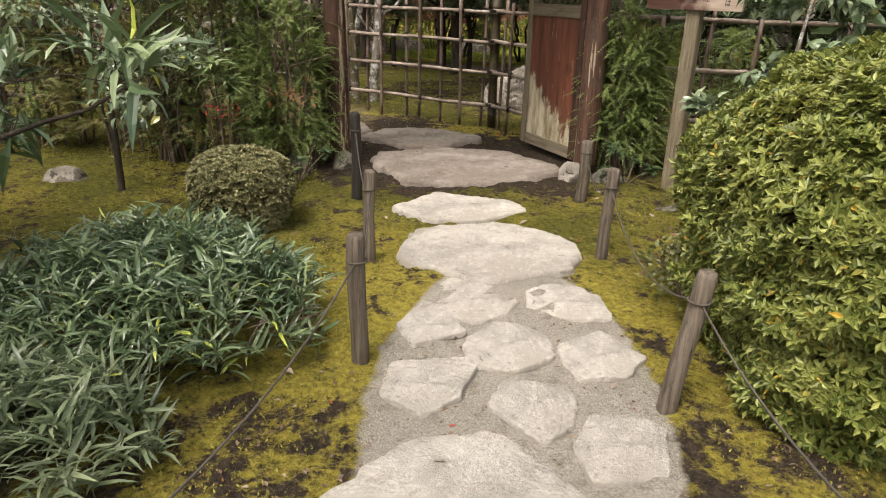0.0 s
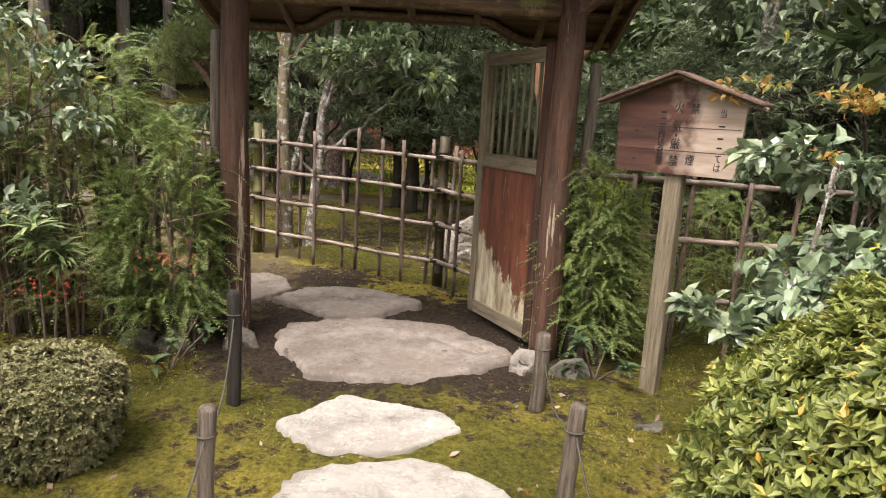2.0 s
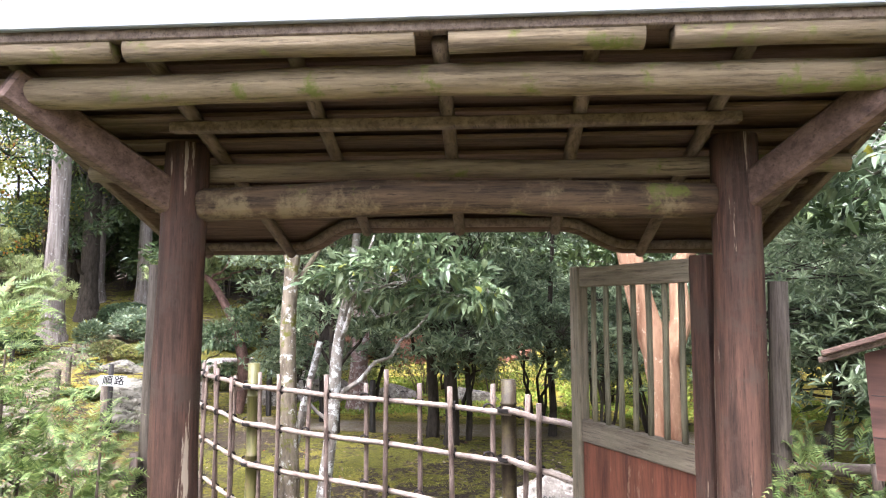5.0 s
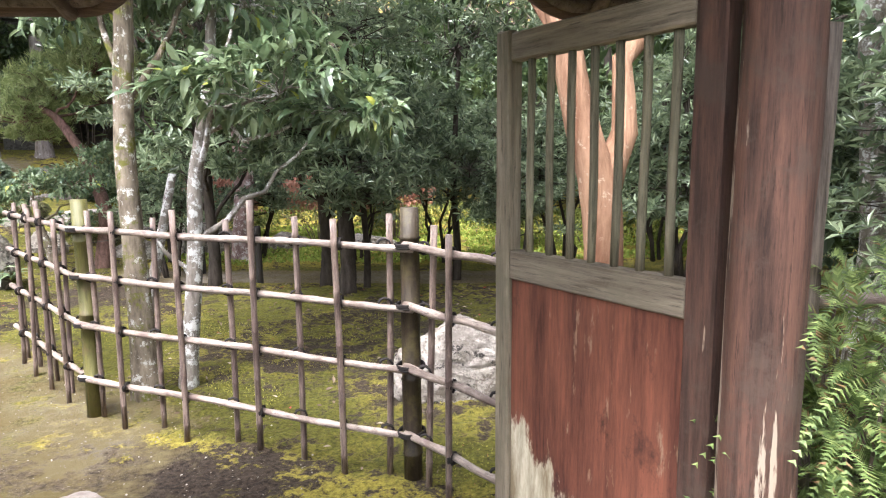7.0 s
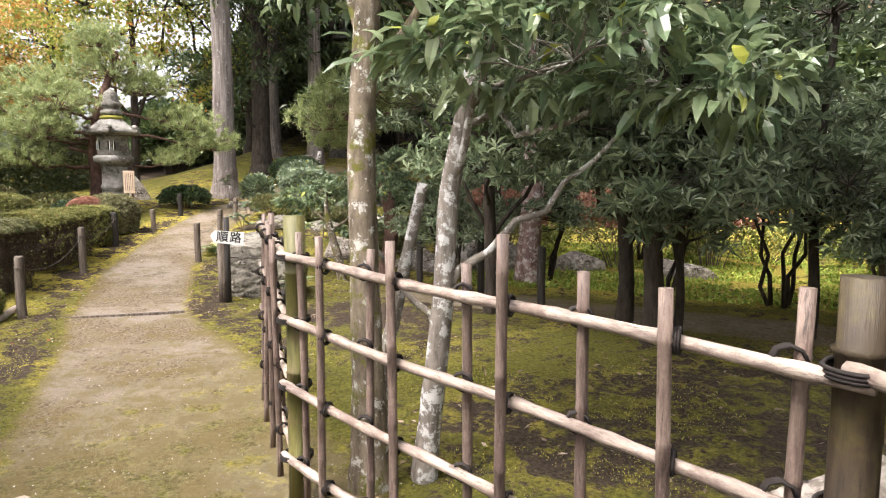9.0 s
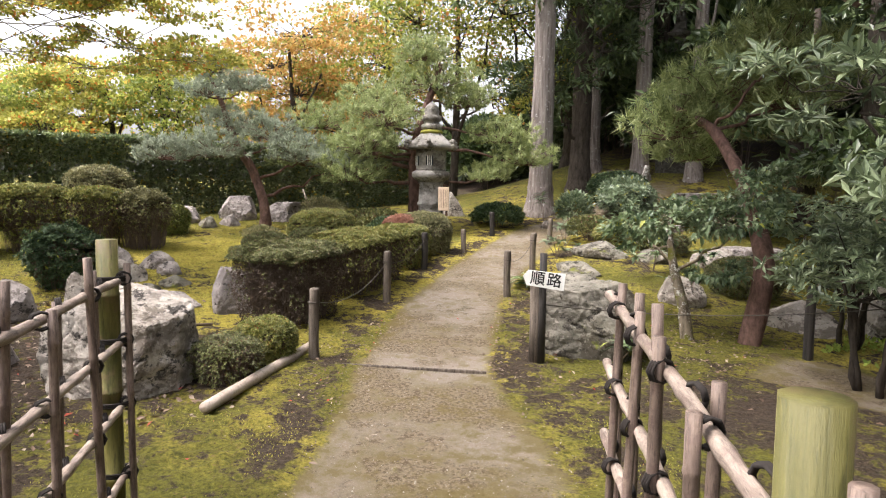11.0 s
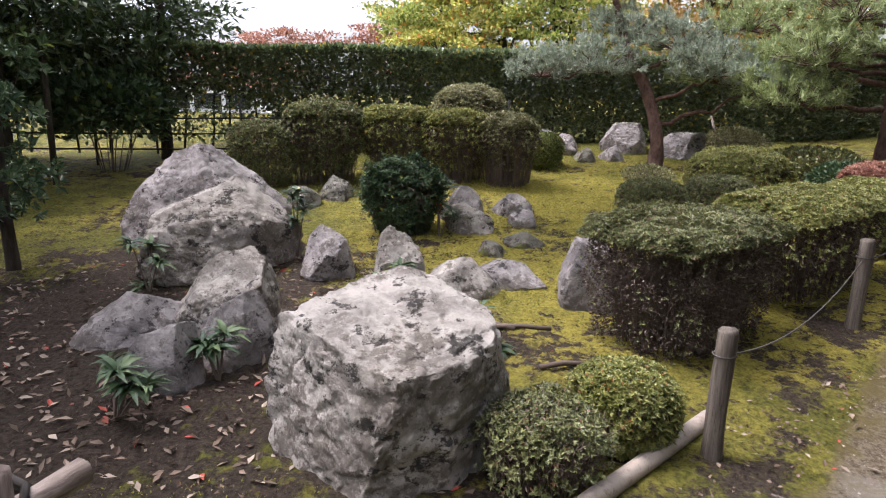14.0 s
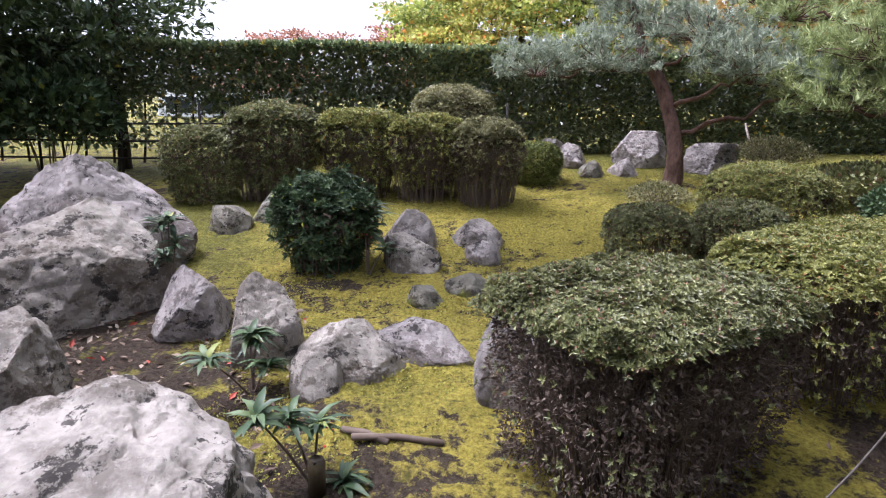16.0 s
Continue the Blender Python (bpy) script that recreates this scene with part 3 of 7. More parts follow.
def build_ground():
    def axis(lo, hi, step, far):
        mid = np.arange(lo, hi + step / 2, step)
        out = np.cumsum(np.geomspace(step * 1.4, far / 4, 34))
        return np.concatenate([(lo - out)[::-1], mid, hi + out])
    xs, ys = axis(-12.0, 3.4, 0.055, 900), axis(-2.6, 13.0, 0.055, 900)
    X, Y = np.meshgrid(xs, ys, indexing="ij")
    Z = terrain(X, Y)
    g = rng_of(3)
    d = line_dist(X, Y, PATH_LINE)
    half = 0.95 - 0.35 * sm((-X - 2.5) / 2.5)
    sand = 1 - sm((d - half + 0.22) / 0.35)
    sand *= 0.82 + 0.18 * sm((-X - 4.0) / 1.5)
    sand *= (0.62 + 0.38 * sm((-X - 2.4) / 2.0)) * sm((-X + 0.3) / 1.2)
    front = np.hypot((X - 0.95) / 0.54, (Y - 0.1) / 1.2)
    gravel = (1 - sm((front - 0.85) / 0.3)) * (1 - sm((Y - 1.1) / 0.35))
    # Far lawn and west slope: sunlight is put into the moss colour.
    lawn = sm((Y - 11.6) / 1.0) * sm((X + 3.5) / 1.0) + np.exp(-(((X + 9.6) / 2.6) ** 2 + ((Y - 9.2) / 2.0) ** 2))
    lawn = np.maximum(lawn, 0.7 * np.exp(-(((d - half - 0.3) / 0.3) ** 2)) * sm((-X - 6.0)))
    fence_run = np.abs((X + 1.17) * 0.464 + (Y - 6.02) * 0.886 + 0.22)
    lawn = np.maximum(lawn, np.exp(-(fence_run / 0.2) ** 2) * sm((X + 1.5) / 0.4) * sm((1.3 - X) / 0.3))
    lawn = np.maximum(lawn, 0.9 * np.exp(-(((X - 0.95) / 0.95) ** 2 + ((Y - 0.3) / 1.2) ** 2)))
    far_path = 1 - sm((np.abs(Y - (11.0 - 0.12 * X)) - 0.35) / 0.3)
    sand = np.maximum(sand, far_path * sm((X + 3.6) / 0.8) * 0.8)
    bare = 0.85 * np.exp(-(((X - 0.5) / 1.2) ** 2 + ((Y - 3.6) / 0.95) ** 2) ** 1.5)
    bare = np.maximum(bare, 0.05 * np.exp(-(((X - 1.7) / 0.5) ** 2 + ((Y - 0.7) / 1.2) ** 2)))
    bare = np.maximum(bare, 0.14 * np.exp(-(((X + 0.4) / 0.8) ** 2 + ((Y + 0.5) / 0.6) ** 2)))
    bare = np.maximum(bare, 0.8 * np.exp(-(((X + 7.4) / 1.9) ** 2 + ((Y - 5.0) / 1.7) ** 2)))
    bare = np.maximum(bare, 0.22 * np.exp(-((d - half - 0.25) / 0.2) ** 2) * sm((-X - 1.5)))
    bare = np.maximum(bare, 0.26 * np.exp(-(((X - 2.0) / 2.2) ** 2 + ((Y - 8.0) / 2.0) ** 2)))
    # Next two also darken the ground with earth colour for tree shade.
    bare = np.maximum(bare, 0.34 * np.exp(-(((X + 2.7) / 1.2) ** 2 + ((Y - 10.0) / 1.3) ** 2)))
    bare = np.maximum(bare, 0.2 * np.exp(-(((X - 0.3) / 1.2) ** 2 + ((Y - 7.3) / 1.2) ** 2)))
    bare = np.maximum(bare, 0.8 * np.exp(-(((X + 0.9) / 1.0) ** 2 + ((Y - 5.05) / 0.5) ** 2)))
    bare = np.maximum(bare, 0.4 * sm((Y - 20) / 4))
    bare = np.where(np.hypot(X, Y) > 45, 0.2, bare)
    near = (np.abs(X + 4) < 9) & (np.abs(Y - 5) < 9)
    bumpy = np.zeros(X.shape)
    ii, jj = np.nonzero(near)
    for i, j in zip(ii, jj):
        x, y = X[i, j], Y[i, j]
        bumpy[i, j] = 0.028 * noise.noise((x * 1.6, y * 1.6, 1.0)) + 0.016 * noise.noise((x * 6, y * 6, 7.0)) + 0.007 * noise.noise((x * 17, y * 17, 3.0))
    Z = Z + bumpy * (1 - 0.75 * np.clip(sand, 0, 1)) + np.where(near, 0.006 * g.standard_normal(X.shape) * (1 - 0.7 * sand), 0)
    Z = Z - 0.02 * np.clip(sand, 0, 1)
    n, m = X.shape
    V = np.stack([X, Y, Z], -1).reshape(-1, 3)
    i, j = np.meshgrid(np.arange(n - 1), np.arange(m - 1), indexing="ij")
    q = (i * m + j).ravel()
    F = np.concatenate([np.stack([q, q + m, q + m + 1], -1), np.stack([q, q + m + 1, q + 1], -1)])
    me = fmesh("ground", V, F, M["ground"], True)
    for name, val in (("sand", sand), ("bare", bare), ("lawn", lawn), ("gravel", gravel)):
        a = me.attributes.new(name, "FLOAT", "POINT")
        a.data.foreach_set("value", np.ascontiguousarray(val.reshape(-1), dtype=np.float32))
    return tagged(new("ground", me), "mossy garden ground with bare earth and sandy path", "ground", kind="structure")


build_ground()


# ---- stones ----
def slab(a, b, h, seed, corners=6, crack=0.0):
    """A flat stepping stone of uneven outline: half axes a and b, height h."""
    g = rng_of(int(seed * 10))
    phi = (np.arange(corners) + 0.75 * (g.random(corners) - 0.5)) * 2 * np.pi / corners + g.random() * 6
    far = 0.8 + 0.22 * g.random(corners)
    n, rings = 110, tuple(np.linspace(0, 0.945, 36 if a > 0.4 else 12)) + (0.972, 0.988, 1.0, 1.0)
    drop = (0.0,) * (len(rings) - 4) + (0.08, 0.3, 0.9, 1.9)
    V, F = [], []
    for k, r in enumerate(rings):
        for i in range(n):
            t = i * 2 * math.pi / n
            c, s = math.cos(t), math.sin(t)
            e = float(((np.maximum(np.cos(t - phi), 0.02) / far) ** 24).sum() ** (-1 / 24))
            e *= 1 + 0.07 * noise.noise((c * 2 + seed, s * 2, seed * 3.1)) + 0.05 * noise.noise((c * 6 + seed, s * 6, 5.0)) + 0.025 * noise.noise((c * 15, s * 15, seed))
            x, y = a * e * r * c, b * e * r * s
            z = h * (1 + 0.12 * noise.noise((x * 3 + seed, y * 3, 1)) + 0.12 * noise.noise((x * 9, y * 9, seed)) + 0.07 * noise.noise((x * 30, y * 30, seed)))
            if crack:
                w = y - b * 0.28 + 0.12 * noise.noise((x * 4, seed, 0)) + 0.03 * noise.noise((x * 22, seed, 4)) + 0.16 * x
                z -= crack * math.exp(-(w / 0.014) ** 2) - 0.014 * (w > 0)
            z -= h * drop[k] * (1 + 0.6 * noise.noise((x * 14, y * 14, seed)))
            V.append((x, y, z))
    for k in range(len(rings) - 1):
        for i in range(n):
            p, q = k * n + i, k * n + (i + 1) % n
            F += [(p, q + n, q), (p, p + n, q + n)] if k else [(p, p + n, q + n)]
    return np.array(V), np.array(F)


STEPS = [  # x, y, half width, half depth, height, turn
    (0.76, -0.52, 0.36, 0.33, 0.055, 5, "pale flat stepping stone set in sandy earth"),
    (1.29, -0.2, 0.16, 0.2, 0.06, -15, "pale grey stepping stone beside the moss edge"),
    (1.02, 0.0, 0.17, 0.17, 0.05, 20, "rounded white stepping stone in sandy ground"),
    (0.63, 0.09, 0.165, 0.2, 0.06, -25, "grey stepping stone with a dark rim"),
    (1.3, 0.36, 0.19, 0.2, 0.05, 10, "grey stepping stone worn level with the sand"),
    (0.93, 0.4, 0.19, 0.21, 0.06, 20, "whitish stepping stone with a ragged edge"),
    (0.58, 0.54, 0.135, 0.16, 0.05, -5, "small pinkish stepping stone beside the moss"),
    (1.22, 0.85, 0.2, 0.2, 0.05, -15, "pale stepping stone next to a large slab"),
    (0.75, 0.81, 0.24, 0.21, 0.05, -5, "rough grey stepping stone below a large slab"),
]
for k, (x, y, a, b, h, r, lab) in enumerate(STEPS):
    solo("stepping_stone", slab(a * 0.98, b * 0.98, h * 0.26, k * 2.3 + 0.7, 5 + k % 3), M["stone_step"], x, y, gz(x, y) + 0.004, lab, "stepping stone", "stepping stones", r)
solo("stepping_stone", slab(0.56, 0.45, 0.065, 31.0, 7, 0.03), M["stone_step"], 0.86, 1.43, -0.03, "large pale slab with a crack across it", "stepping stone", "stepping stones", -4)
solo("stepping_stone", slab(0.47, 0.28, 0.06, 36.0, 6), M["stone_step"], 0.66, 2.2, -0.03, "long whitish stepping stone bedded in moss", "stepping stone", "stepping stones", 4)
solo("stepping_stone", slab(0.8, 0.62, 0.08, 42.5, 7, 0.012), M["stone_gate"], 0.6, 3.33, -0.04, "broad brownish threshold slab under the gate", "stepping stone", "stepping stones", -8)
solo("stepping_stone", slab(0.52, 0.38, 0.07, 51.0, 6, 0.02), M["stone_gate"], 0.1, 4.25, -0.02, "flat grey-brown stone behind the gate", "stepping stone", "stepping stones", -6)
solo("stepping_stone", slab(0.36, 0.42, 0.06, 57.0, 6), M["stone_gate"], -0.72, 4.6, -0.02, "grey stepping stone on the bare earth path", "stepping stone", "stepping stones", 10)


def boulder(w, d, h, seed, cuts=9, sub=5, rough=1.0, planes=(), peak=0.0):
    """A weathered rock: a ball cut by planes into facets, then pitted and cracked."""
    bm = bmesh.new()
    bmesh.ops.create_icosphere(bm, subdivisions=sub, radius=1)
    V = np.array([v.co[:] for v in bm.verts])
    F = np.array([[v.index for v in f.verts] for f in bm.faces])
    bm.free()
    g = rng_of(int(seed * 10))
    sides = [unit(g.standard_normal(3) * np.array([1, 1, 0.7]) + np.array([0, 0, 0.25])) for _ in range(cuts + 6)]
    sides = [(n * np.array([1, 1, np.sign(n[2]) if n[2] < -0.2 else 1]), 0.6 + 0.26 * g.random()) for n in sides]
    for n, k in sides + [(unit(np.array(q[:3], float)), q[3]) for q in planes]:
        over = np.maximum(V @ n - k, 0)
        V = V - over[:, None] * n * 0.97
    lo, hi = V.min(0), V.max(0)
    V = (V - (lo + hi) / 2) / (hi - lo) * 2
    V[:, :2] *= (1 - peak * np.clip(V[:, 2:], 0, 1) ** 1.3)
    size = (w + d + h) / 3
    q = V * np.array([w / 2, d / 2, h]) / size
    out = []
    for p in q:
        v = Vector(p)
        far = noise.voronoi(v * 2.6 + Vector((seed, 0, 0)))[0]
        crack = max(0.0, 1 - (far[1] - far[0]) / 0.13)
        chip = noise.voronoi(v * 8.0 + Vector((0, seed, 0)))[0]
        fine = noise.ridged_multi_fractal(v * 3.2 + Vector((0, seed, 0)), 0.8, 2.2, 5, 1.0, 2.0) * 0.55 - 0.6 + 0.8 * noise.fractal(v * 9.0 + Vector((0, seed, 0)), 0.7, 2.2, 4)
        out.append(1 + rough * (0.05 * noise.noise(v * 1.6 + Vector((seed, seed, 0))) - 0.028 * crack - 0.018 * max(0.0, 1 - (chip[1] - chip[0]) / 0.25) + 0.03 * fine))
    V = V * np.array(out)[:, None] * np.array([w / 2, d / 2, 1])
    z = np.where(V[:, 2] > -0.3, (V[:, 2] + 0.3) / 1.3 * h, (V[:, 2] + 0.3) * 0.3)
    return np.stack([V[:, 0], V[:, 1], z], 1), F


ROCKS = [  # x, y, width, depth, height, seed, turn, material, label
    (-6.3, 6.8, 1.12, 1.26, 0.77, 1.3, 8, "rock", 5, "huge pale rock with dark pitted sides"),
    (-9.3, 5.5, 1.2, 1.45, 0.8, 2.6, 10, "rock", 6, "large grey-white rock standing among plants"),
    (-10.4, 5.2, 1.3, 1.75, 0.98, 3.4, 5, "rock_purple", 6, "tall peaked grey rock behind another"),
    (-7.8, 5.75, 0.7, 0.74, 0.56, 4.1, -10, "rock", 5, "speckled pale rock with an upright face"),
    (-7.32, 5.95, 0.5, 0.58, 0.46, 4.8, 15, "rock_purple", 6, "blue-grey rock leaning on a speckled one"),
    (-7.7, 5.18, 0.55, 0.74, 0.33, 5.3, 10, "rock_purple", 8, "low grey rock on bare earth"),
    (-6.98, 5.55, 0.4, 0.46, 0.4, 6.6, 20, "rock_purple", 8, "small upright rock beside dark plants"),
    (-8.95, 6.45, 0.55, 0.5, 0.44, 7.2, 0, "rock_purple", 8, "grey-mauve rock with dark pits"),
    (-8.45, 6.98, 0.45, 0.42, 0.54, 8.7, 25, "rock", 7, "upright pointed pale rock"),
    (-8.25, 7.5, 0.66, 0.42, 0.32, 9.3, 80, "rock", 7, "long pale rock leaning on the moss"),
    (-8.5, 7.9, 0.75, 0.45, 0.2, 10.1, 70, "rock_purple", 6, "flat mauve-grey stone slab"),
    (-8.05, 7.35, 0.4, 0.34, 0.24, 11.8, 10, "rock", 7, "small squared stone in front of a slab"),
    (-10.5, 7.9, 0.55, 0.5, 0.42, 12.4, 0, "rock_purple", 8, "grey rock at a bush"),
    (-10.05, 7.9, 0.58, 0.45, 0.32, 13.9, 35, "rock", 8, "pale low rock in ground cover"),
    (-10.7, 8.55, 0.54, 0.42, 0.26, 14.2, 60, "rock_purple", 8, "dark-topped small rock in ground cover"),
    (-10.2, 8.55, 0.4, 0.34, 0.2, 15.5, 0, "rock_purple", 8, "small mauve rock in ground cover"),
    (-9.3, 7.98, 0.36, 0.28, 0.14, 16.1, 15, "rock_moss", 7, "flat stone half buried in ground cover"),
    (-9.45, 8.32, 0.42, 0.3, 0.17, 17.7, 50, "rock_moss", 7, "grey stone half buried in ground cover"),
    (-7.82, 8.4, 0.5, 0.52, 0.54, 18.3, 20, "rock_purple", 4, "squared grey rock against a clipped hedge"),
    (-11.5, 6.1, 0.6, 0.45, 0.3, 19.6, 0, "rock_moss", 8, "mossy rock below round bushes"),
    (-11.9, 6.5, 0.6, 0.5, 0.32, 20.2, 0, "rock_moss", 8, "low mossy rock below round bushes"),
    (-14.2, 10.4, 0.65, 0.5, 0.34, 21.4, 0, "rock_purple", 8, "flat grey rock in front of the hedge"),
    (-13.5, 10.5, 0.45, 0.4, 0.24, 22.8, 0, "rock_moss", 8, "small rock near the pine"),
    (-13.5, 10.95, 0.5, 0.4, 0.26, 23.5, 0, "rock_purple", 8, "small pale rock near the pine"),
    (-14.1, 11.4, 0.8, 0.8, 0.5, 24.1, 0, "rock_purple", 8, "grey rounded rock behind the pine trunk"),
    (-13.5, 12.15, 0.7, 0.85, 0.4, 25.9, 0, "rock_purple", 8, "grey rock beside the pine trunk"),
    (-15.0, 10.3, 0.5, 0.4, 0.3, 26.3, 0, "rock_purple", 8, "distant small grey rock"),
    (-4.5, 10.5, 1.05, 0.95, 0.76, 27.7, 20, "rock_moss", 5, "big squared mossy rock behind the direction sign"),
    (-4.95, 13.1, 0.75, 0.6, 0.36, 28.4, 0, "rock", 8, "pale rock on the mossy bank"),
    (-3.6, 13.2, 1.1, 0.6, 0.36, 29.6, 0, "rock", 8, "long pale rock on the mossy bank"),
    (-6.2, 14.7, 0.7, 0.5, 0.22, 48.3, 0, "rock_moss", 7, "flat mossy stone among low plants"),
    (-5.5, 15.3, 0.8, 0.6, 0.34, 49.1, 20, "rock", 8, "pale rock among low plants on the bank"),
    (-5.7, 12.2, 0.5, 0.3, 0.12, 50.6, 30, "rock_moss", 7, "low edging stone behind the direction sign"),
    (-7.05, 14.35, 0.95, 0.7, 0.26, 30.2, 0, "rock_moss", 7, "flat mossy rock among plants"),
    (-6.6, 13.2, 0.8, 0.6, 0.18, 31.5, 0, "rock_moss", 7, "flat brown rock by the hostas"),
    (-8.1, 16.2, 0.6, 0.5, 0.2, 32.9, 0, "rock", 7, "flat white stone at the path side"),
    (-9.3, 15.9, 0.5, 0.4, 0.14, 33.3, 0, "rock", 7, "white flat stone near the cedar foot"),
    (-11.9, 15.6, 0.75, 0.5, 0.6, 34.7, 0, "rock", 8, "pale rock beside the stone lantern"),
    (-9.5, 19.2, 0.9, 0.6, 0.6, 35.2, 0, "rock_moss", 8, "mossy rock on the wooded bank"),
    (1.25, 6.35, 1.05, 0.7, 0.56, 36.4, 10, "rock", 8, "lichen-white rock behind the bamboo fence"),
    (-2.6, 13.7, 1.2, 0.8, 0.62, 37.8, 0, "rock", 8, "broad white rock beyond the trees"),
    (-1.2, 14.2, 0.9, 0.7, 0.34, 38.5, 0, "rock", 8, "low pale rock beyond the trees"),
    (0.4, 14.0, 1.0, 0.6, 0.3, 39.9, 0, "rock", 8, "low white rock beyond the trees"),
    (-0.72, 3.1, 0.3, 0.2, 0.15, 40.1, 0, "rock_moss", 8, "rounded edging stone at the gate post"),
    (-0.98, 3.12, 0.26, 0.2, 0.13, 41.6, 0, "rock_moss", 8, "edging stone below the hedge"),
    (-0.33, 3.2, 0.26, 0.24, 0.16, 42.2, 0, "rock_moss", 8, "footing stone of the gate post"),
    (1.47, 3.12, 0.18, 0.18, 0.17, 43.7, 0, "rock", 8, "white footing stone of the gate post"),
    (1.78, 3.1, 0.34, 0.22, 0.15, 44.3, 0, "rock_moss", 8, "edging stone at the gate post"),
    (2.12, 2.45, 0.26, 0.14, 0.04, 45.8, 0, "rock_moss", 8, "flat stone in the moss by the notice board"),
    (-2.3, 2.5, 0.3, 0.25, 0.14, 46.4, 0, "rock", 8, "small white stone under the shrubs"),
    (-0.75, -0.15, 0.5, 0.4, 0.16, 47.0, 0, "rock_moss", 8, "grey-brown stone under the strap-leaved plants"),
]
FLATS = {27.7: ((0.05, -0.15, 1, 0.5), (0.2, -1, 0.1, 0.6), (-1, -0.2, 0.1, 0.62)), 3.4: ((0.6, 0.5, 1, 0.6), (0.5, -0.6, 0.8, 0.6), (-0.6, 0, 1, 0.62)), 1.3: ((0.22, -0.05, 1, 0.42), (0.0, 0.35, 1, 0.6), (1, 0.15, 0.12, 0.66), (0.5, 0.9, 0.15, 0.68)), 2.6: ((0.55, 0.1, 1, 0.62), (0.3, 0.6, 0.8, 0.66)), 4.1: ((0.5, 0, 1, 0.55),), 18.3: ((0.1, 0.1, 1, 0.55), (0.6, -0.6, 0.1, 0.6))}
for x, y, w, d, h, s, r, mat, cuts, lab in ROCKS:
    solo("rock", boulder(w, d, h, s, cuts, 6 if max(w, h) > 0.9 else 5 if max(w, h) > 0.4 else 4, 1.0, FLATS.get(s, ()), {3.4: 0.2, 2.6: 0.05, 8.7: 0.12}.get(s, 0.02)), M[mat], x, y, gz(x, y) - 0.03, lab, "rock", "garden rocks", r, smooth=False)


# ---- low posts and ropes ----
def stump_mesh(h, r, seed, lean=0.0):
    z = np.array([-0.1, 0.0, 0.15, 0.35, 0.6, 0.85, 0.97, 1.0])
    P = np.stack([lean * z * h + 0.004 * np.sin(seed + 5 * z), 0.004 * np.cos(seed + 4 * z), z * h], 1)
    R = r * np.array([1.05, 1.05, 1.0, 0.97, 0.99, 1.0, 0.98, 0.8])
    return tube(P, R, 14, 0.025, int(seed * 7))


def low_post(x, y, h, r, mat, label, seed, lean=0.0, rz=0):
    ob = thing("low_post", x, y, gz(x, y), label, "post", "low posts along the path", rz)
    part("shaft", stump_mesh(h, r, seed, lean), M[mat], ob)
    a = np.linspace(0, 2 * np.pi, 13)
    z = h * 0.8
    part("rope_loop", tube(np.stack([(r + 0.003) * np.cos(a) + lean * z, (r + 0.003) * np.sin(a), np.full(13, z)], 1), 0.004, 5), M["rope"], ob, "dark rope tied round")
    return ob


POSTS = [
    (0.34, 0.26, 0.53, 0.035, "post", "grey-brown wooden post with a notch", 1.0, 0.0),
    (0.2, 1.27, 0.5, 0.031, "post", "grey wooden post leaning slightly in moss", 2.0, 0.02),
    (1.48, 1.5, 0.5, 0.033, "post", "weathered wooden post beside the large slab", 3.0, 0.03),
    (1.5, 0.06, 0.53, 0.035, "post", "weathered wooden post with a dark top", 4.0, 0.1),
    (-0.08, 2.36, 0.6, 0.035, "post_dark", "black post with a pale cut top", 5.0, 0.0),
    (1.5, 2.58, 0.42, 0.04, "post", "worn wooden post before the gate post", 6.0, 0.02),
    (0.1, -1.25, 0.5, 0.04, "post", "grey wooden post with rope", 7.0, 0.0),
    (1.72, -1.2, 0.5, 0.04, "post", "grey wooden post with rope", 8.0, 0.0),
    (-5.88, 8.24, 0.62, 0.046, "post", "grey post at the end of a pole", 9.0, 0.0),
    (-7.12, 10.02, 0.62, 0.048, "post", "grey post beside the clipped hedge", 10.0, 0.0),
    (-8.31, 11.65, 0.55, 0.048, "post_dark", "black post with a pale top", 11.0, 0.0),
    (-8.8, 12.95, 0.4, 0.046, "post", "short grey post at the path edge", 12.0, 0.0),
    (-9.5, 14.4, 0.46, 0.048, "post_dark", "black post near the stone lantern", 13.0, 0.0),
    (-6.36, 11.35, 0.58, 0.046, "post", "grey post at the path edge near hostas", 14.0, 0.0),
    (-7.15, 12.8, 0.55, 0.046, "post", "grey post at the path edge", 15.0, 0.0),
    (-8.25, 14.6, 0.45, 0.046, "post", "short grey post at the path edge", 16.0, 0.0),
    (-7.6, 18.2, 0.5, 0.05, "post_dark", "dark post on the mossy bank", 17.0, 0.0),
    (-6.9, 19.6, 0.5, 0.05, "post_dark", "dark post on the mossy bank", 18.0, 0.0),
    (-2.0, 11.55, 0.75, 0.045, "post_dark", "black post beyond the bamboo fence", 19.0, 0.0),
    (-1.0, 10.6, 0.75, 0.045, "post_dark", "dark post beyond the bamboo fence", 20.0, 0.0),
    (-3.0, 11.9, 0.7, 0.045, "post_dark", "dark post beyond the bamboo fence", 21.0, 0.0),
]
for x, y, h, r, mat, lab, s, lean in POSTS:
    low_post(x, y, h, r, mat, lab, s, lean)


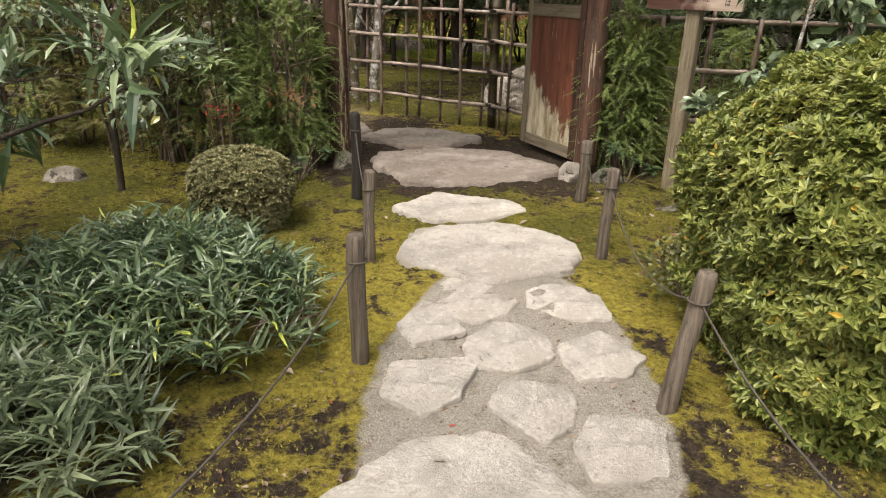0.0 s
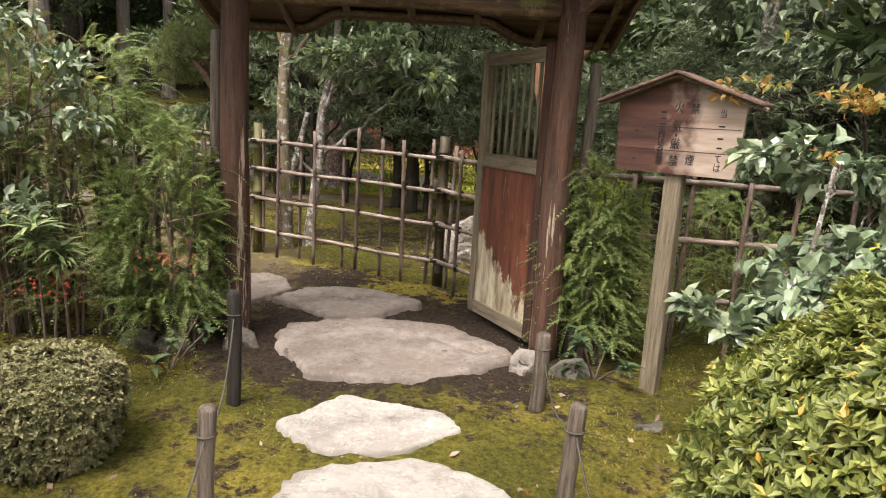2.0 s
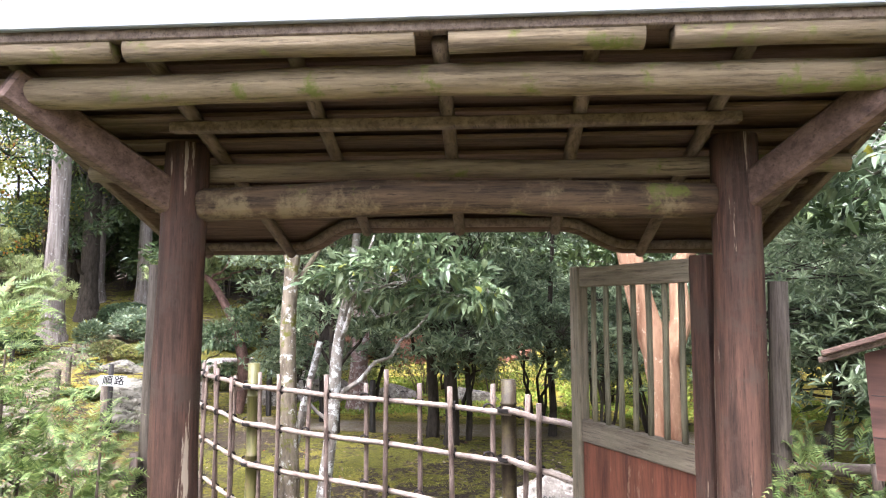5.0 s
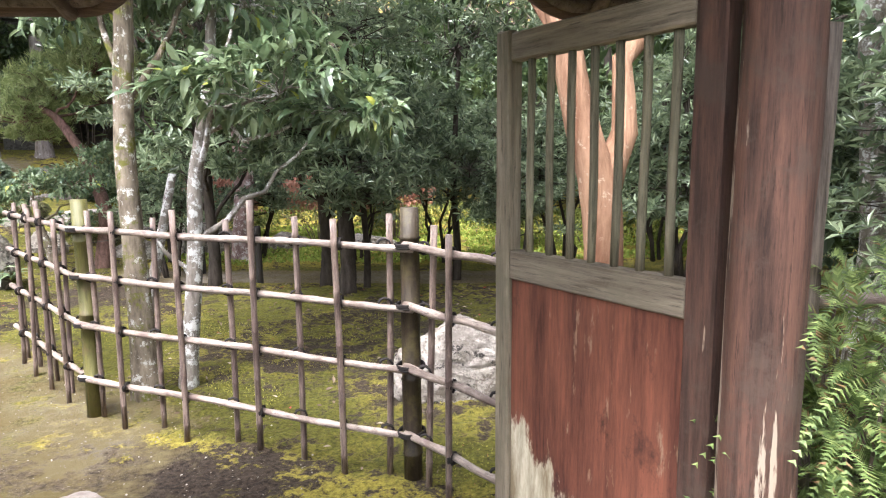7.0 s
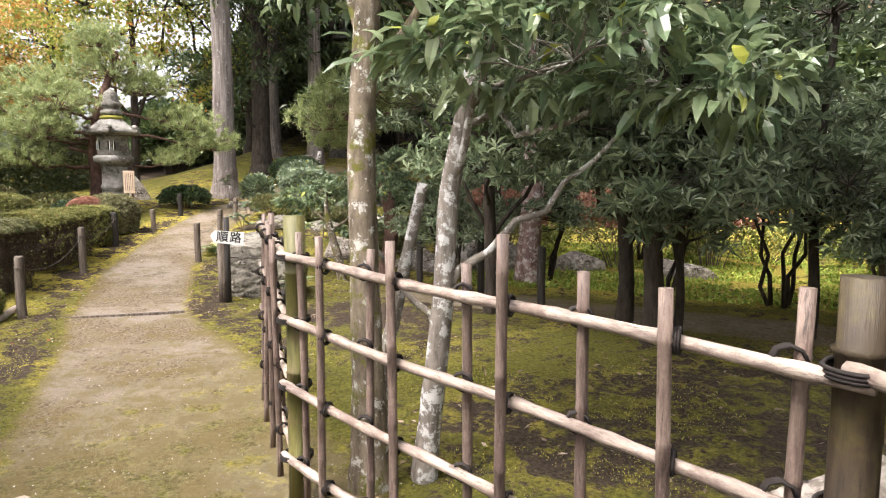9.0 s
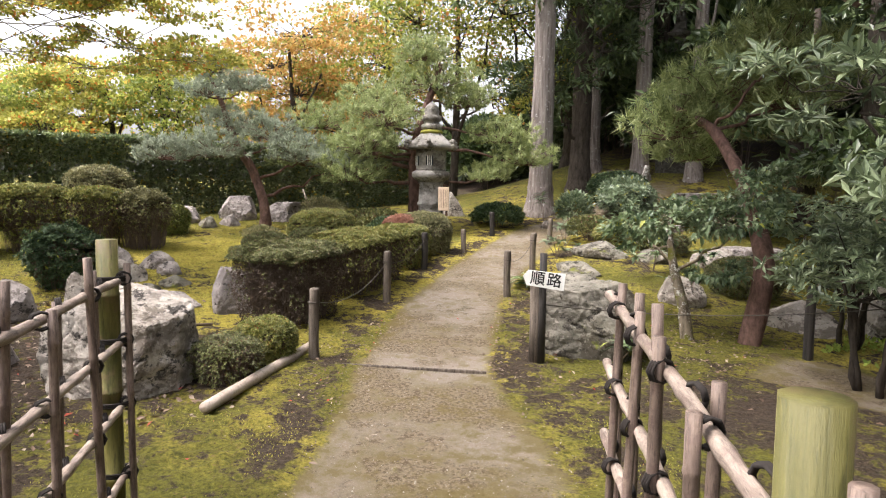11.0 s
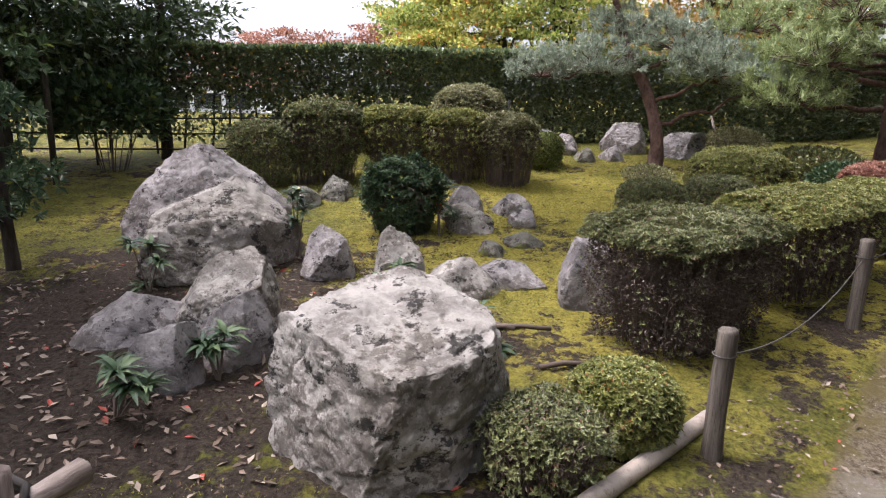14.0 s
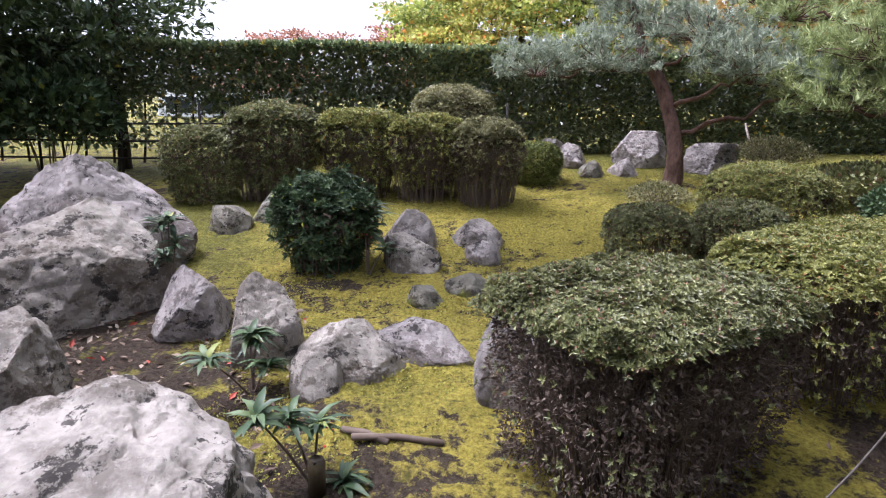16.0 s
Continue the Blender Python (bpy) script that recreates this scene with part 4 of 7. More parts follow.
def rope(a, b, sag, r=0.004, label="thin dark rope hanging between low posts"):
    t = np.linspace(0, 1, 14)[:, None]
    a, b = np.array(a), np.array(b)
    P = a + (b - a) * t
    P[:, 2] -= sag * 4 * (t[:, 0] * (1 - t[:, 0]))
    o = P[0].copy()
    solo("rope", tube(P - o, r, 5), M["rope"], *o, label, "rope", "ropes")


for i, j, sag in ((6, 0, 0.1), (0, 1, 0.14), (1, 4, 0.14), (7, 3, 0.1), (3, 2, 0.16), (2, 5, 0.12), (8, 9, 0.16), (9, 10, 0.12), (13, 14, 0.12)):
    a, b = POSTS[i], POSTS[j]
    rope((a[0] + a[7] * a[2] * 0.8, a[1], gz(a[0], a[1]) + a[2] * 0.8), (b[0] + b[7] * b[2] * 0.8, b[1], gz(b[0], b[1]) + b[2] * 0.8), sag)


# ---- bamboo fences ----
def cane(r, h, knots, seed, tip=1.0):
    """A bamboo cane of height h with knots."""
    zs, rs = [0.0], [r]
    for k in range(1, knots + 1):
        z = h * (k - 0.45 + 0.1 * math.sin(seed + k)) / knots
        zs += [z - 0.008, z, z + 0.008]
        rs += [r * 0.98, r * 1.14, r * 0.98]
    zs += [h]
    rs += [r * tip]
    z = np.array(zs)
    P = np.stack([0.006 * np.sin(seed + 2 * z), 0.006 * np.cos(seed * 2 + 2 * z), z], 1)
    return tube(P, rs, 9, 0.02, int(seed * 10))


UPRIGHTS = [fmesh("upright", *cane(0.0165, 1.31, 5, s), M["bamboo"], True) for s in (0.3, 1.9, 3.2, 4.4)]
FAT = fmesh("fence_post", *cane(0.05, 1.41, 3, 2.0, 0.96), M["bamboo_green"], True)
FAT_DARK = fmesh("fence_post", *cane(0.048, 1.41, 4, 5.0, 0.96), M["bamboo_dark"], True)
TIE_BITS = []
for q in (-1, 0, 1):
    a = np.linspace(0, 2 * np.pi, 9)
    TIE_BITS.append(tube(np.stack([0.03 * np.cos(a), 0.03 * np.sin(a), q * 0.007 + 0.012 * np.cos(a)], 1), 0.005, 4))
TIE = fmesh("tie", *joined(TIE_BITS), M["tie"], True)
RING = []
for q in (-1, 0, 1):
    a = np.linspace(0, 2 * np.pi, 15)
    RING.append(tube(np.stack([0.064 * np.cos(a), 0.064 * np.sin(a) - 0.02 * (np.sin(a) < -0.3), q * 0.008 + 0 * a], 1), 0.0055, 4))
RING = fmesh("tie", *joined(RING), M["tie"], True)
RAIL_Z = (1.18, 0.89, 0.585, 0.245)


def put(name, me, parent, m):
    ob = new(name, me)
    ob.parent = parent
    ob.matrix_basis = m
    return ob


def bamboo_fence(a, b, count, posts, label, seed, heights=RAIL_Z, start_gap=0.1):
    """Uprights, four rails and black ties from a to b; posts: shares of the way."""
    a, b = np.array(a), np.array(b)
    run = np.linalg.norm(b - a)
    ang = math.degrees(math.atan2(b[1] - a[1], b[0] - a[0]))
    z0 = gz(*a)
    ob = thing("bamboo_fence", a[0], a[1], z0, label, "fence", "bamboo lattice fences", ang)
    g = rng_of(seed)
    for k, z in enumerate(heights):
        m = max(9, int(run / 0.06) + 1)
        t = np.linspace(0, 1, m)
        knot = (np.arange(m) + k * 2) % 5 == 0
        P = np.stack([-0.04 + (run + 0.08) * t, 0.004 * np.sin(9 * t + seed + k), z - 0.01 * t + 0.004 * np.sin(11 * t + k)], 1)
        part("rail", tube(P, 0.0195 * (1 - 0.15 * t) + 0.0035 * knot, 10, 0.015, seed + k), M["bamboo_rail"], ob)
    for k in range(count):
        x = start_gap + (run - 2 * start_gap) * (k + 0.25 * (g.random() - 0.5)) / max(1, count - 1)
        side = -0.04 if k % 2 else 0.04
        put("upright", UPRIGHTS[k % 4], ob, pose(x, side, -0.03 + 0.03 * g.standard_normal(), g.normal(0, 0.7), g.normal(0, 0.9), g.random() * 300) @ Matrix.Scale(0.96 + 0.08 * g.random(), 4))
        for z in heights:
            put("tie", TIE, ob, pose(x, side * 0.45, z, 90, 0, 90 * (k % 2) + 45))
    for s in posts:
        put("fence_post", FAT if s < 0.99 else FAT_DARK, ob, pose(run * s, 0.055, -0.05, 0, 0, s * 90))
        for z in heights:
            put("tie", RING, ob, pose(run * s, 0.055, z, 0, 0, 0))
    return ob


bamboo_fence((-1.175, 6.08), (0.82, 5.04), 9, (0.0, 1.0), "pale bamboo lattice fence tied with black rope", 1)
bamboo_fence((0.84, 5.03), (1.24, 4.5), 3, (), "short bamboo lattice fence meeting the open door", 2)
bamboo_fence((-2.35, 7.5), (-1.2, 6.15), 9, (), "bamboo lattice fence along the garden path", 3)
bamboo_fence((-2.6, 5.22), (-4.18, 6.17), 8, (0.95,), "bamboo lattice fence with a green corner post", 4)
bamboo_fence((1.75, 3.62), (4.6, 3.4), 9, (1.0,), "dark bamboo fence behind the notice board", 5, (1.2, 0.82, 0.42))
bamboo_fence((-4.0, 3.75), (-0.55, 3.5), 10, (0.0,), "bamboo fence inside the conifer hedge", 6, (1.15, 0.8, 0.4))

for x, h in ((-0.61, 1.97), (1.81, 1.9)):
    z = np.linspace(-0.05, h, 9)
    solo("fence_end_post", tube(np.stack([x * 0 + 0.006 * np.sin(4 * z), 0 * z, z], 1), np.linspace(0.04, 0.034, 9), 10, 0.04, int(h * 50)), M["post"], x, 3.53, 0, "slim weathered post that ends the hedge fence", "post", "fence end posts")

# ---- the roofed gate ----
GY = 3.38


def roof_z(y):
    return 2.43 - 0.33 * (y - 3.45)


def eave_y(x):
    u = abs(x - 0.58)
    return 4.12 + 0.26 * float(sm((u - 0.5) / 0.36))


gate = thing("roofed_gate", 0.59, GY, 0, "weathered timber garden gate with a low bark roof", "gate")


def gpart(name, bit, mat, label="", smooth=True):
    V, F = bit
    return part(name, (np.asarray(V) - np.array([0.59, GY, 0]), F), M[mat], gate, label, smooth)


for k, x in enumerate((-0.43, 1.615)):
    zs = np.linspace(-0.05, 2.42, 16)
    P = np.stack([x + 0.006 * np.sin(zs * 3 + k), GY + 0.006 * np.cos(zs * 2.3), zs], 1)
    gpart("gate_post", tube(P, np.linspace(0.092, 0.082, 16), 20, 0.018, 40 + k), "post_red", "round red-brown post with flaking paint")
xs = np.linspace(-0.36, 1.54, 14)
gpart("main_beam", tube(np.stack([xs, np.full(14, GY), 2.2 + 0.012 * np.sin(xs * 3)], 1), 0.066 + 0.004 * np.sin(xs * 7), 14, 0.02, 5), "beam", "rough round log beam")
xs = np.linspace(-0.86, 2.06, 14)
gpart("purlin", tube(np.stack([xs, np.full(14, GY + 0.09), 2.335 + 0.006 * np.sin(xs * 4)], 1), 0.036, 12, 0.02, 6), "beam_pale", "pale log with cut ends")
xs = np.linspace(-1.0, 2.2, 16)
gpart("front_purlin", tube(np.stack([xs, np.full(16, 2.93), 2.49 + 0.008 * np.sin(xs * 3)], 1), 0.05 + 0.003 * np.sin(xs * 9), 16, 0.015, 7), "beam_pale", "mossy log under the front eave")
gpart("ceiling_rail", plank((-0.4, 3.2, 2.44), (1.58, 3.2, 2.44), 0.05, 0.035), "rafter", "", False)
for x in (-0.43, 1.615):
    s = -1 if x < 0 else 1
    gpart("bracket_arm", plank((x + s * 0.03, 3.36, 2.2), (x + s * 0.35, 2.87, 2.5), 0.075, 0.125, 0.012), "board", "squared arm that carries the front log", False)
for k, (x0, x1) in enumerate(((-0.95, -0.4), (-0.36, 0.52), (0.62, 1.18), (1.26, 1.9), (1.96, 2.3))):
    gpart("eave_log", tube(np.array([(x0, 2.83, 2.575), ((x0 + x1) / 2, 2.83, 2.58), (x1, 2.83, 2.575)]), 0.036, 12, 0.03, 60 + k), "beam_pale", "short log with a sawn end on the eave")
for x in np.linspace(-0.78, 1.96, 7):
    y1 = eave_y(x) + 0.02
    y = np.linspace(2.86, y1, 5)
    P = np.stack([np.full(5, x), y, roof_z(y) - 0.03], 1)
    gpart("rafter", tube(P, 0.026, 8, 0.02, int(x * 50) + 99), "rafter")
for k, (y0, y1) in enumerate(zip(np.linspace(2.84, 4.06, 10)[:-1], np.linspace(2.84, 4.06, 10)[1:])):
    gpart("roof_board", plank(((-0.9), (y0 + y1) / 2, roof_z((y0 + y1) / 2) + 0.012 + 0.014 * (k % 2)), (2.08, (y0 + y1) / 2, roof_z((y0 + y1) / 2) + 0.012 + 0.014 * (k % 2)), (y1 - y0) * 1.02, 0.016, 0.003), "board", "", False)


def eave_sheet(lift, thick, y_from, inset=0.0):
    xs = np.linspace(-0.92 + inset, 2.1 - inset, 60)
    V, F = [], []
    for x in xs:
        ye = eave_y(x) + 0.03
        for y, dz in ((y_from, lift), (ye, lift), (ye, lift + thick), (y_from, lift + thick)):
            V.append((x, y, roof_z(y) + dz))
    for i in range(59):
        for k in range(4):
            a, b = i * 4 + k, i * 4 + (k + 1) % 4
            F += [(a, b, b + 4), (a, b + 4, a + 4)]
    F += [(0, 2, 1), (0, 3, 2), (236, 237, 238), (236, 238, 239)]
    return np.array(V), np.array(F)


gpart("roof", eave_sheet(0.035, 0.085, 2.8), "board", "layered dark bark roof", False)
xs = np.linspace(-0.88, 2.06, 70)
P = np.array([(x, eave_y(x) - 0.02, roof_z(eave_y(x)) - 0.0) for x in xs])
gpart("curved_batten", tube(P, 0.024, 6), "rafter", "curved batten along the arched eave")
P2 = np.array([(x, eave_y(x) + 0.045, roof_z(eave_y(x)) + 0.0) for x in xs])
gpart("eave_board", tube(P2, 0.04, 8), "board", "dark arched eave edge")
for y in (3.75, 3.95):
    gpart("batten", plank((-0.86, y, roof_z(y) - 0.005), (2.04, y, roof_z(y) - 0.005), 0.04, 0.02), "rafter", "", False)
gpart("fascia", block(-0.98, 2.18, 2.77, 2.79, 2.625, 2.72, 0.004), "fascia", "grey metal eave strip", False)
gpart("eave_lath", block(-0.96, 2.16, 2.792, 2.83, 2.595, 2.63, 0.004), "rafter", "", False)
for x in (-0.9, 2.07):
    gpart("barge_board", plank((x, 2.82, roof_z(2.82) - 0.02), (x, eave_y(x), roof_z(eave_y(x)) - 0.02), 0.035, 0.07), "rafter", "", False)

# ---- the open door ----
door = thing("gate_door", 1.555, 3.47, 0.06, "open gate door of peeling red panel and wooden bars", "door", "", math.degrees(math.atan2(0.75, -0.41)))
DW, DH = 0.855, 1.94


def dpart(name, bit, mat, label="", smooth=False):
    return part(name, bit, M[mat], door, label, smooth)


dpart("stile", block(0, 0.085, -0.03, 0.03, 0, DH), "post_red", "dark hinge stile")
dpart("stile", block(DW - 0.07, DW, -0.03, 0.03, 0, DH), "door_frame")
dpart("top_rail", block(0.085, DW - 0.07, -0.025, 0.025, DH - 0.1, DH - 0.01), "door_rail")
dpart("middle_rail", block(0.085, DW - 0.07, -0.025, 0.025, 1.12, 1.22), "door_rail")
dpart("bottom_rail", block(0.085, DW - 0.07, -0.025, 0.025, 0.0, 0.1), "door_rail")
dpart("panel", block(0.085, DW - 0.07, -0.008, 0.012, 0.1, 1.12, 0.002), "panel", "red panel with paint peeled off below")
for k in range(7):
    x = 0.085 + (DW - 0.155) * (k + 0.75) / 7.6
    P = np.stack([np.full(6, x) + 0.003 * np.sin(np.arange(6) + k), np.full(6, 0.0), np.linspace(1.215, DH - 0.09, 6)], 1)
    dpart("bar", tube(P, 0.0125, 8, 0.03, k), "bar", "", True)


# ---- writing ----
def letters(text, size, mat, bold=0.0):
    cu = bpy.data.curves.new("writing", "FONT")
    cu.offset = bold
    cu.body, cu.size, cu.align_x, cu.align_y, cu.extrude = text, size, "CENTER", "CENTER", 0.0008
    tmp = bpy.data.objects.new("writing", cu)
    scene.collection.objects.link(tmp)
    bpy.context.view_layer.update()
    me = bpy.data.meshes.new_from_object(tmp.evaluated_get(bpy.context.evaluated_depsgraph_get()))
    bpy.data.objects.remove(tmp)
    me.materials.clear()
    me.materials.append(mat)
    return me


# ---- the notice board ----
board = thing("notice_board", 2.17, 2.9, 0.03, "weathered wooden notice board with a small gable roof", "sign", "", -40)
board.scale = (0.82, 1.0, 0.97)
part("post", block(-0.06, 0.06, 0.012, 0.09, -0.1, 1.35), M["door_frame"], board, "pale square wooden post", False)
bm = bmesh.new()
loop = [(-0.41, 1.29), (0.41, 1.29), (0.43, 1.68), (0.0, 1.81), (-0.43, 1.68)]
lo = [bm.verts.new((x, -0.012, z)) for x, z in loop]
hi = [bm.verts.new((x, 0.012, z)) for x, z in loop]
bm.faces.new(lo)
bm.faces.new(hi[::-1])
for i in range(5):
    bm.faces.new((lo[i], hi[i], hi[(i + 1) % 5], lo[(i + 1) % 5]))
bmesh.ops.recalc_face_normals(bm, faces=bm.faces[:])
me = bpy.data.meshes.new("panel")
bm.to_mesh(me)
bm.free()
me.materials.append(M["sign"])
part("panel", me, None, board, "grained board stained dark on one side")
for s in (-1, 1):
    part("roof_board", plank((s * 0.57, -0.06, 1.655), (-s * 0.01, -0.06, 1.835), 0.02, 0.02), M["rafter"], board, "", False)
    bit = plank((s * 0.55, 0.0, 1.68), (0, 0.0, 1.845), 0.2, 0.018)
    part("roof_cover", bit, M["board"], board, "mossy little roof", False)
for z in (1.42, 1.55):
    part("board_joint", block(-0.415, 0.415, -0.0135, -0.0122, z - 0.0015, z + 0.0015, 0), M["ink"], board, "", False)


def char(c, x, z, size):
    ob = part("writing", letters(c, size, M["ink"]), None, board)
    ob.matrix_basis = pose(x, -0.0135, z, 90, 0, 0)


for c, z in (("当", 1.63), ("て", 1.39), ("は", 1.34)):
    char(c, 0.29, z, 0.05)
for c, z in (("禁", 1.65), ("煙", 1.37)):
    char(c, 0.11, z, 0.062)
for c, z in (("火", 1.655), ("気", 1.55), ("・", 1.5), ("厳", 1.455), ("禁", 1.36)):
    char(c, 0.0, z, 0.068)
for c, z in (("品", 1.525), ("持", 1.493), ("込", 1.46), ("み", 1.428), ("厳", 1.395), ("禁", 1.355)):
    char(c, -0.1, z, 0.05)
for x, z, w, h in ((-0.1, 1.63, 0.035, 0.03), (-0.1, 1.595, 0.035, 0.02), (-0.1, 1.565, 0.04, 0.02), (-0.28, 1.52, 0.025, 0.03), (-0.23, 1.54, 0.03, 0.012), (-0.28, 1.36, 0.025, 0.03), (0.29, 1.565, 0.04, 0.02), (0.29, 1.5, 0.035, 0.02), (0.29, 1.45, 0.035, 0.02)):
    part("writing_bar", block(x - w / 2, x + w / 2, -0.0142, -0.0124, z - h / 5, z + h / 5, 0), M["ink"], board, "", False)

# ---- direction sign ----
dsign = thing("direction_sign", -4.55, 9.72, gz(-4.55, 9.72), "white arrow sign on a weathered wooden post", "sign", "", 38)
part("post", tube(np.array([(0, 0, -0.1), (0.005, 0, 0.3), (0.0, 0, 0.68), (0, 0, 0.7)]), [0.062, 0.06, 0.058, 0.045], 12, 0.03, 3), M["post"], dsign)
part("stake", tube(np.array([(0.055, -0.05, -0.05), (0.055, -0.05, 0.99)]), 0.034, 10), M["post_dark"], dsign, "black stake that carries the arrow board")
bm = bmesh.new()
loop = [(-0.135, 0.01), (-0.09, -0.075), (0.27, -0.085), (0.27, 0.08), (-0.09, 0.075)]
lo = [bm.verts.new((x, -0.008, z)) for x, z in loop]
hi = [bm.verts.new((x, 0.008, z)) for x, z in loop]
bm.faces.new(lo)
bm.faces.new(hi[::-1])
for i in range(5):
    bm.faces.new((lo[i], hi[i], hi[(i + 1) % 5], lo[(i + 1) % 5]))
bmesh.ops.recalc_face_normals(bm, faces=bm.faces[:])
me = bpy.data.meshes.new("arrow_board")
bm.to_mesh(me)
bm.free()
me.materials.append(M["white_board"])
ab = part("arrow_board", me, None, dsign, "white painted arrow board")
ab.matrix_basis = pose(0, -0.1, 0.77, 0, 6, 0) @ Matrix.Scale(0.9, 4)
for c, x in (("順", 0.01), ("路", 0.17)):
    ob = part("writing", letters(c, 0.145, M["ink"], 0.0018), None, ab)
    ob.matrix_basis = pose(x, -0.0092, -0.002, 90, 0, 0)

# ---- bamboo pole on the ground, joint board, fallen branches ----
P = np.stack([np.linspace(0, 1, 8) * (-0.98), np.linspace(0, 1, 8) * 1.45, 0.04 + 0.02 * np.linspace(0, 1, 8)], 1)
solo("bamboo_pole", tube(P, 0.042 + 0.003 * (np.arange(8) % 2), 12, 0.02), M["bamboo_pale"], -5.2, 6.95, gz(-5.2, 6.95), "split bamboo pole lying along the path edge", "pole")
solo("path_edge_board", plank((-0.5, -0.42, 0.02), (0.52, 0.42, 0.015), 0.022, 0.07), M["post"], -5.12, 8.72, gz(-5.12, 8.72) - 0.05, "worn timber step across the sandy path", "step", smooth=False)
for k, (x, y, l, rz) in enumerate(((-7.45, 7.75, 0.42, 80), (-6.85, 7.85, 0.3, 95), (-7.5, 7.6, 0.25, 60))):
    solo("fallen_branch", tube(np.array([(-l / 2, 0, 0.02), (0, 0.01, 0.03), (l / 2, 0, 0.015)]), 0.017, 7, 0.05, k), M["twig"], x, y, gz(x, y), "short grey branch lying on moss", "branch", "fallen branches", rz)


rope((-4.55, 9.76, 0.56), (-2.0, 11.55, 0.72), 0.1, 0.005, "thin dark cable strung behind the direction sign")
solo("bamboo_stub", tube(np.array([(0, 0, -0.05), (0, 0, 0.13), (0, 0, 0.14), (0, 0, 0.09)]), [0.036, 0.036, 0.03, 0.027], 14), M["bamboo_dark"], -7.14, 7.42, gz(-7.14, 7.42), "short dark bamboo stub standing in the moss", "stub")
solo("prop_pole", tube(np.array([(0, 0, -0.05), (-0.25, -0.1, 0.62)]), 0.018, 7), M["bamboo_rail"], -13.3, 12.75, gz(-13.3, 12.75), "pale leaning pole that props the pine", "pole")
solo("weathered_stump", tube(np.array([(0, 0, -0.1), (0.05, 0, 0.2), (0.2, 0.02, 0.45), (0.27, 0.02, 0.7), (0.3, 0.0, 0.85)]), [0.13, 0.1, 0.085, 0.07, 0.05], 10, 0.12, 5), M["bark_white"], -9.0, 18.6, gz(-9.0, 18.6), "bleached white broken tree stump on the bank", "stump")
for k, (x, y, a, b) in enumerate(((-7.4, 17.0, 0.5, 0.3), (-6.6, 17.6, 0.55, 0.3), (-5.6, 16.6, 0.6, 0.35), (-7.9, 19.6, 0.6, 0.35))):
    solo("flat_stone", slab(a, b, 0.09, 70.0 + k, 6), M["rock_purple"], x, y, gz(x, y), "flat grey stone step on the mossy bank", "stone", "bank stones", 10 * k)

# ---- stone lantern ----
def turned(profile, seg, square=0.0, rot=0.0):
    """A body of revolution; square blends the round towards a hexagon."""
    V, F = [], []
    for r, z in profile:
        for i in range(seg):
            t = i * 2 * math.pi / seg
            e = 1.0
            if square:
                k = (t % (math.pi / 3)) - math.pi / 6
                e = 1 - square + square * math.cos(math.pi / 6) / math.cos(k)
            V.append((r * e * math.cos(t + rot), r * e * math.sin(t + rot), z))
    n = len(profile)
    for k in range(n - 1):
        for i in range(seg):
            p, q = k * seg + i, k * seg + (i + 1) % seg
            F += [(p, q, q + seg), (p, q + seg, p + seg)]
    a, b = len(V), len(V) + 1
    V += [(0, 0, profile[0][1]), (0, 0, profile[-1][1])]
    for i in range(seg):
        F += [(a, (i + 1) % seg, i), (b, (n - 1) * seg + i, (n - 1) * seg + (i + 1) % seg)]
    return np.array(V), np.array(F)


LX, LY = -10.55, 13.75
lz = gz(LX, LY)
lan = thing("stone_lantern", LX, LY, lz, "tall old granite garden lantern with a mossy roof", "lantern", "", 12)
part("base", turned([(0.34, -0.1), (0.34, 0.2), (0.3, 0.26), (0.29, 0.3)], 36, 0.6), M["lantern"], lan)
part("shaft", turned([(0.29, 0.3), (0.3, 0.34), (0.25, 0.38), (0.245, 0.52), (0.27, 0.55), (0.27, 0.6), (0.245, 0.63), (0.235, 0.95), (0.26, 0.99)], 36), M["lantern"], lan)
part("platform", turned([(0.26, 0.99), (0.36, 1.06), (0.41, 1.1), (0.41, 1.18), (0.34, 1.22)], 36, 0.8), M["lantern"], lan)
box = part("fire_box", turned([(0.31, 1.22), (0.32, 1.25), (0.32, 1.58), (0.33, 1.62)], 36, 1.0), M["lantern"], lan)
for a in (-60, -120):
    t = radians(a)
    V, F = block(-0.07, 0.07, -0.01, 0.01, 1.32, 1.5, 0.003)
    ob = part("window", moved((V, F), 0.3 * math.cos(t), 0.3 * math.sin(t), 0, t + math.pi / 2), M["glass_dark"], lan, "small lattice window", False)
    for q in (-0.035, 0.0, 0.035):
        part("lattice", moved(block(q - 0.006, q + 0.006, -0.012, 0.012, 1.32, 1.5, 0), 0.305 * math.cos(t), 0.305 * math.sin(t), 0, t + math.pi / 2), M["white_board"], ob, "", False)
roof = part("roof", turned([(0.33, 1.62), (0.5, 1.64), (0.53, 1.68), (0.47, 1.75), (0.36, 1.82), (0.24, 1.92), (0.17, 1.97)], 48, 1.0), M["lantern"], lan, "curled stone roof with moss")
for k in range(6):
    t = k * math.pi / 3
    a = np.linspace(-0.6, 4.2, 10)
    P = np.stack([0.49 + 0.06 * np.cos(a - 1.6), 0 * a, 1.72 + 0.055 * np.sin(a - 1.6)], 1)
    part("scroll", moved(tube(P, 0.042, 8), 0, 0, 0, t), M["lantern"], roof)
part("moss_ring", turned([(0.2, 1.93), (0.23, 1.96), (0.2, 2.0), (0.16, 2.01)], 30), M["moss_tuft"], lan, "yellow moss below the finial")
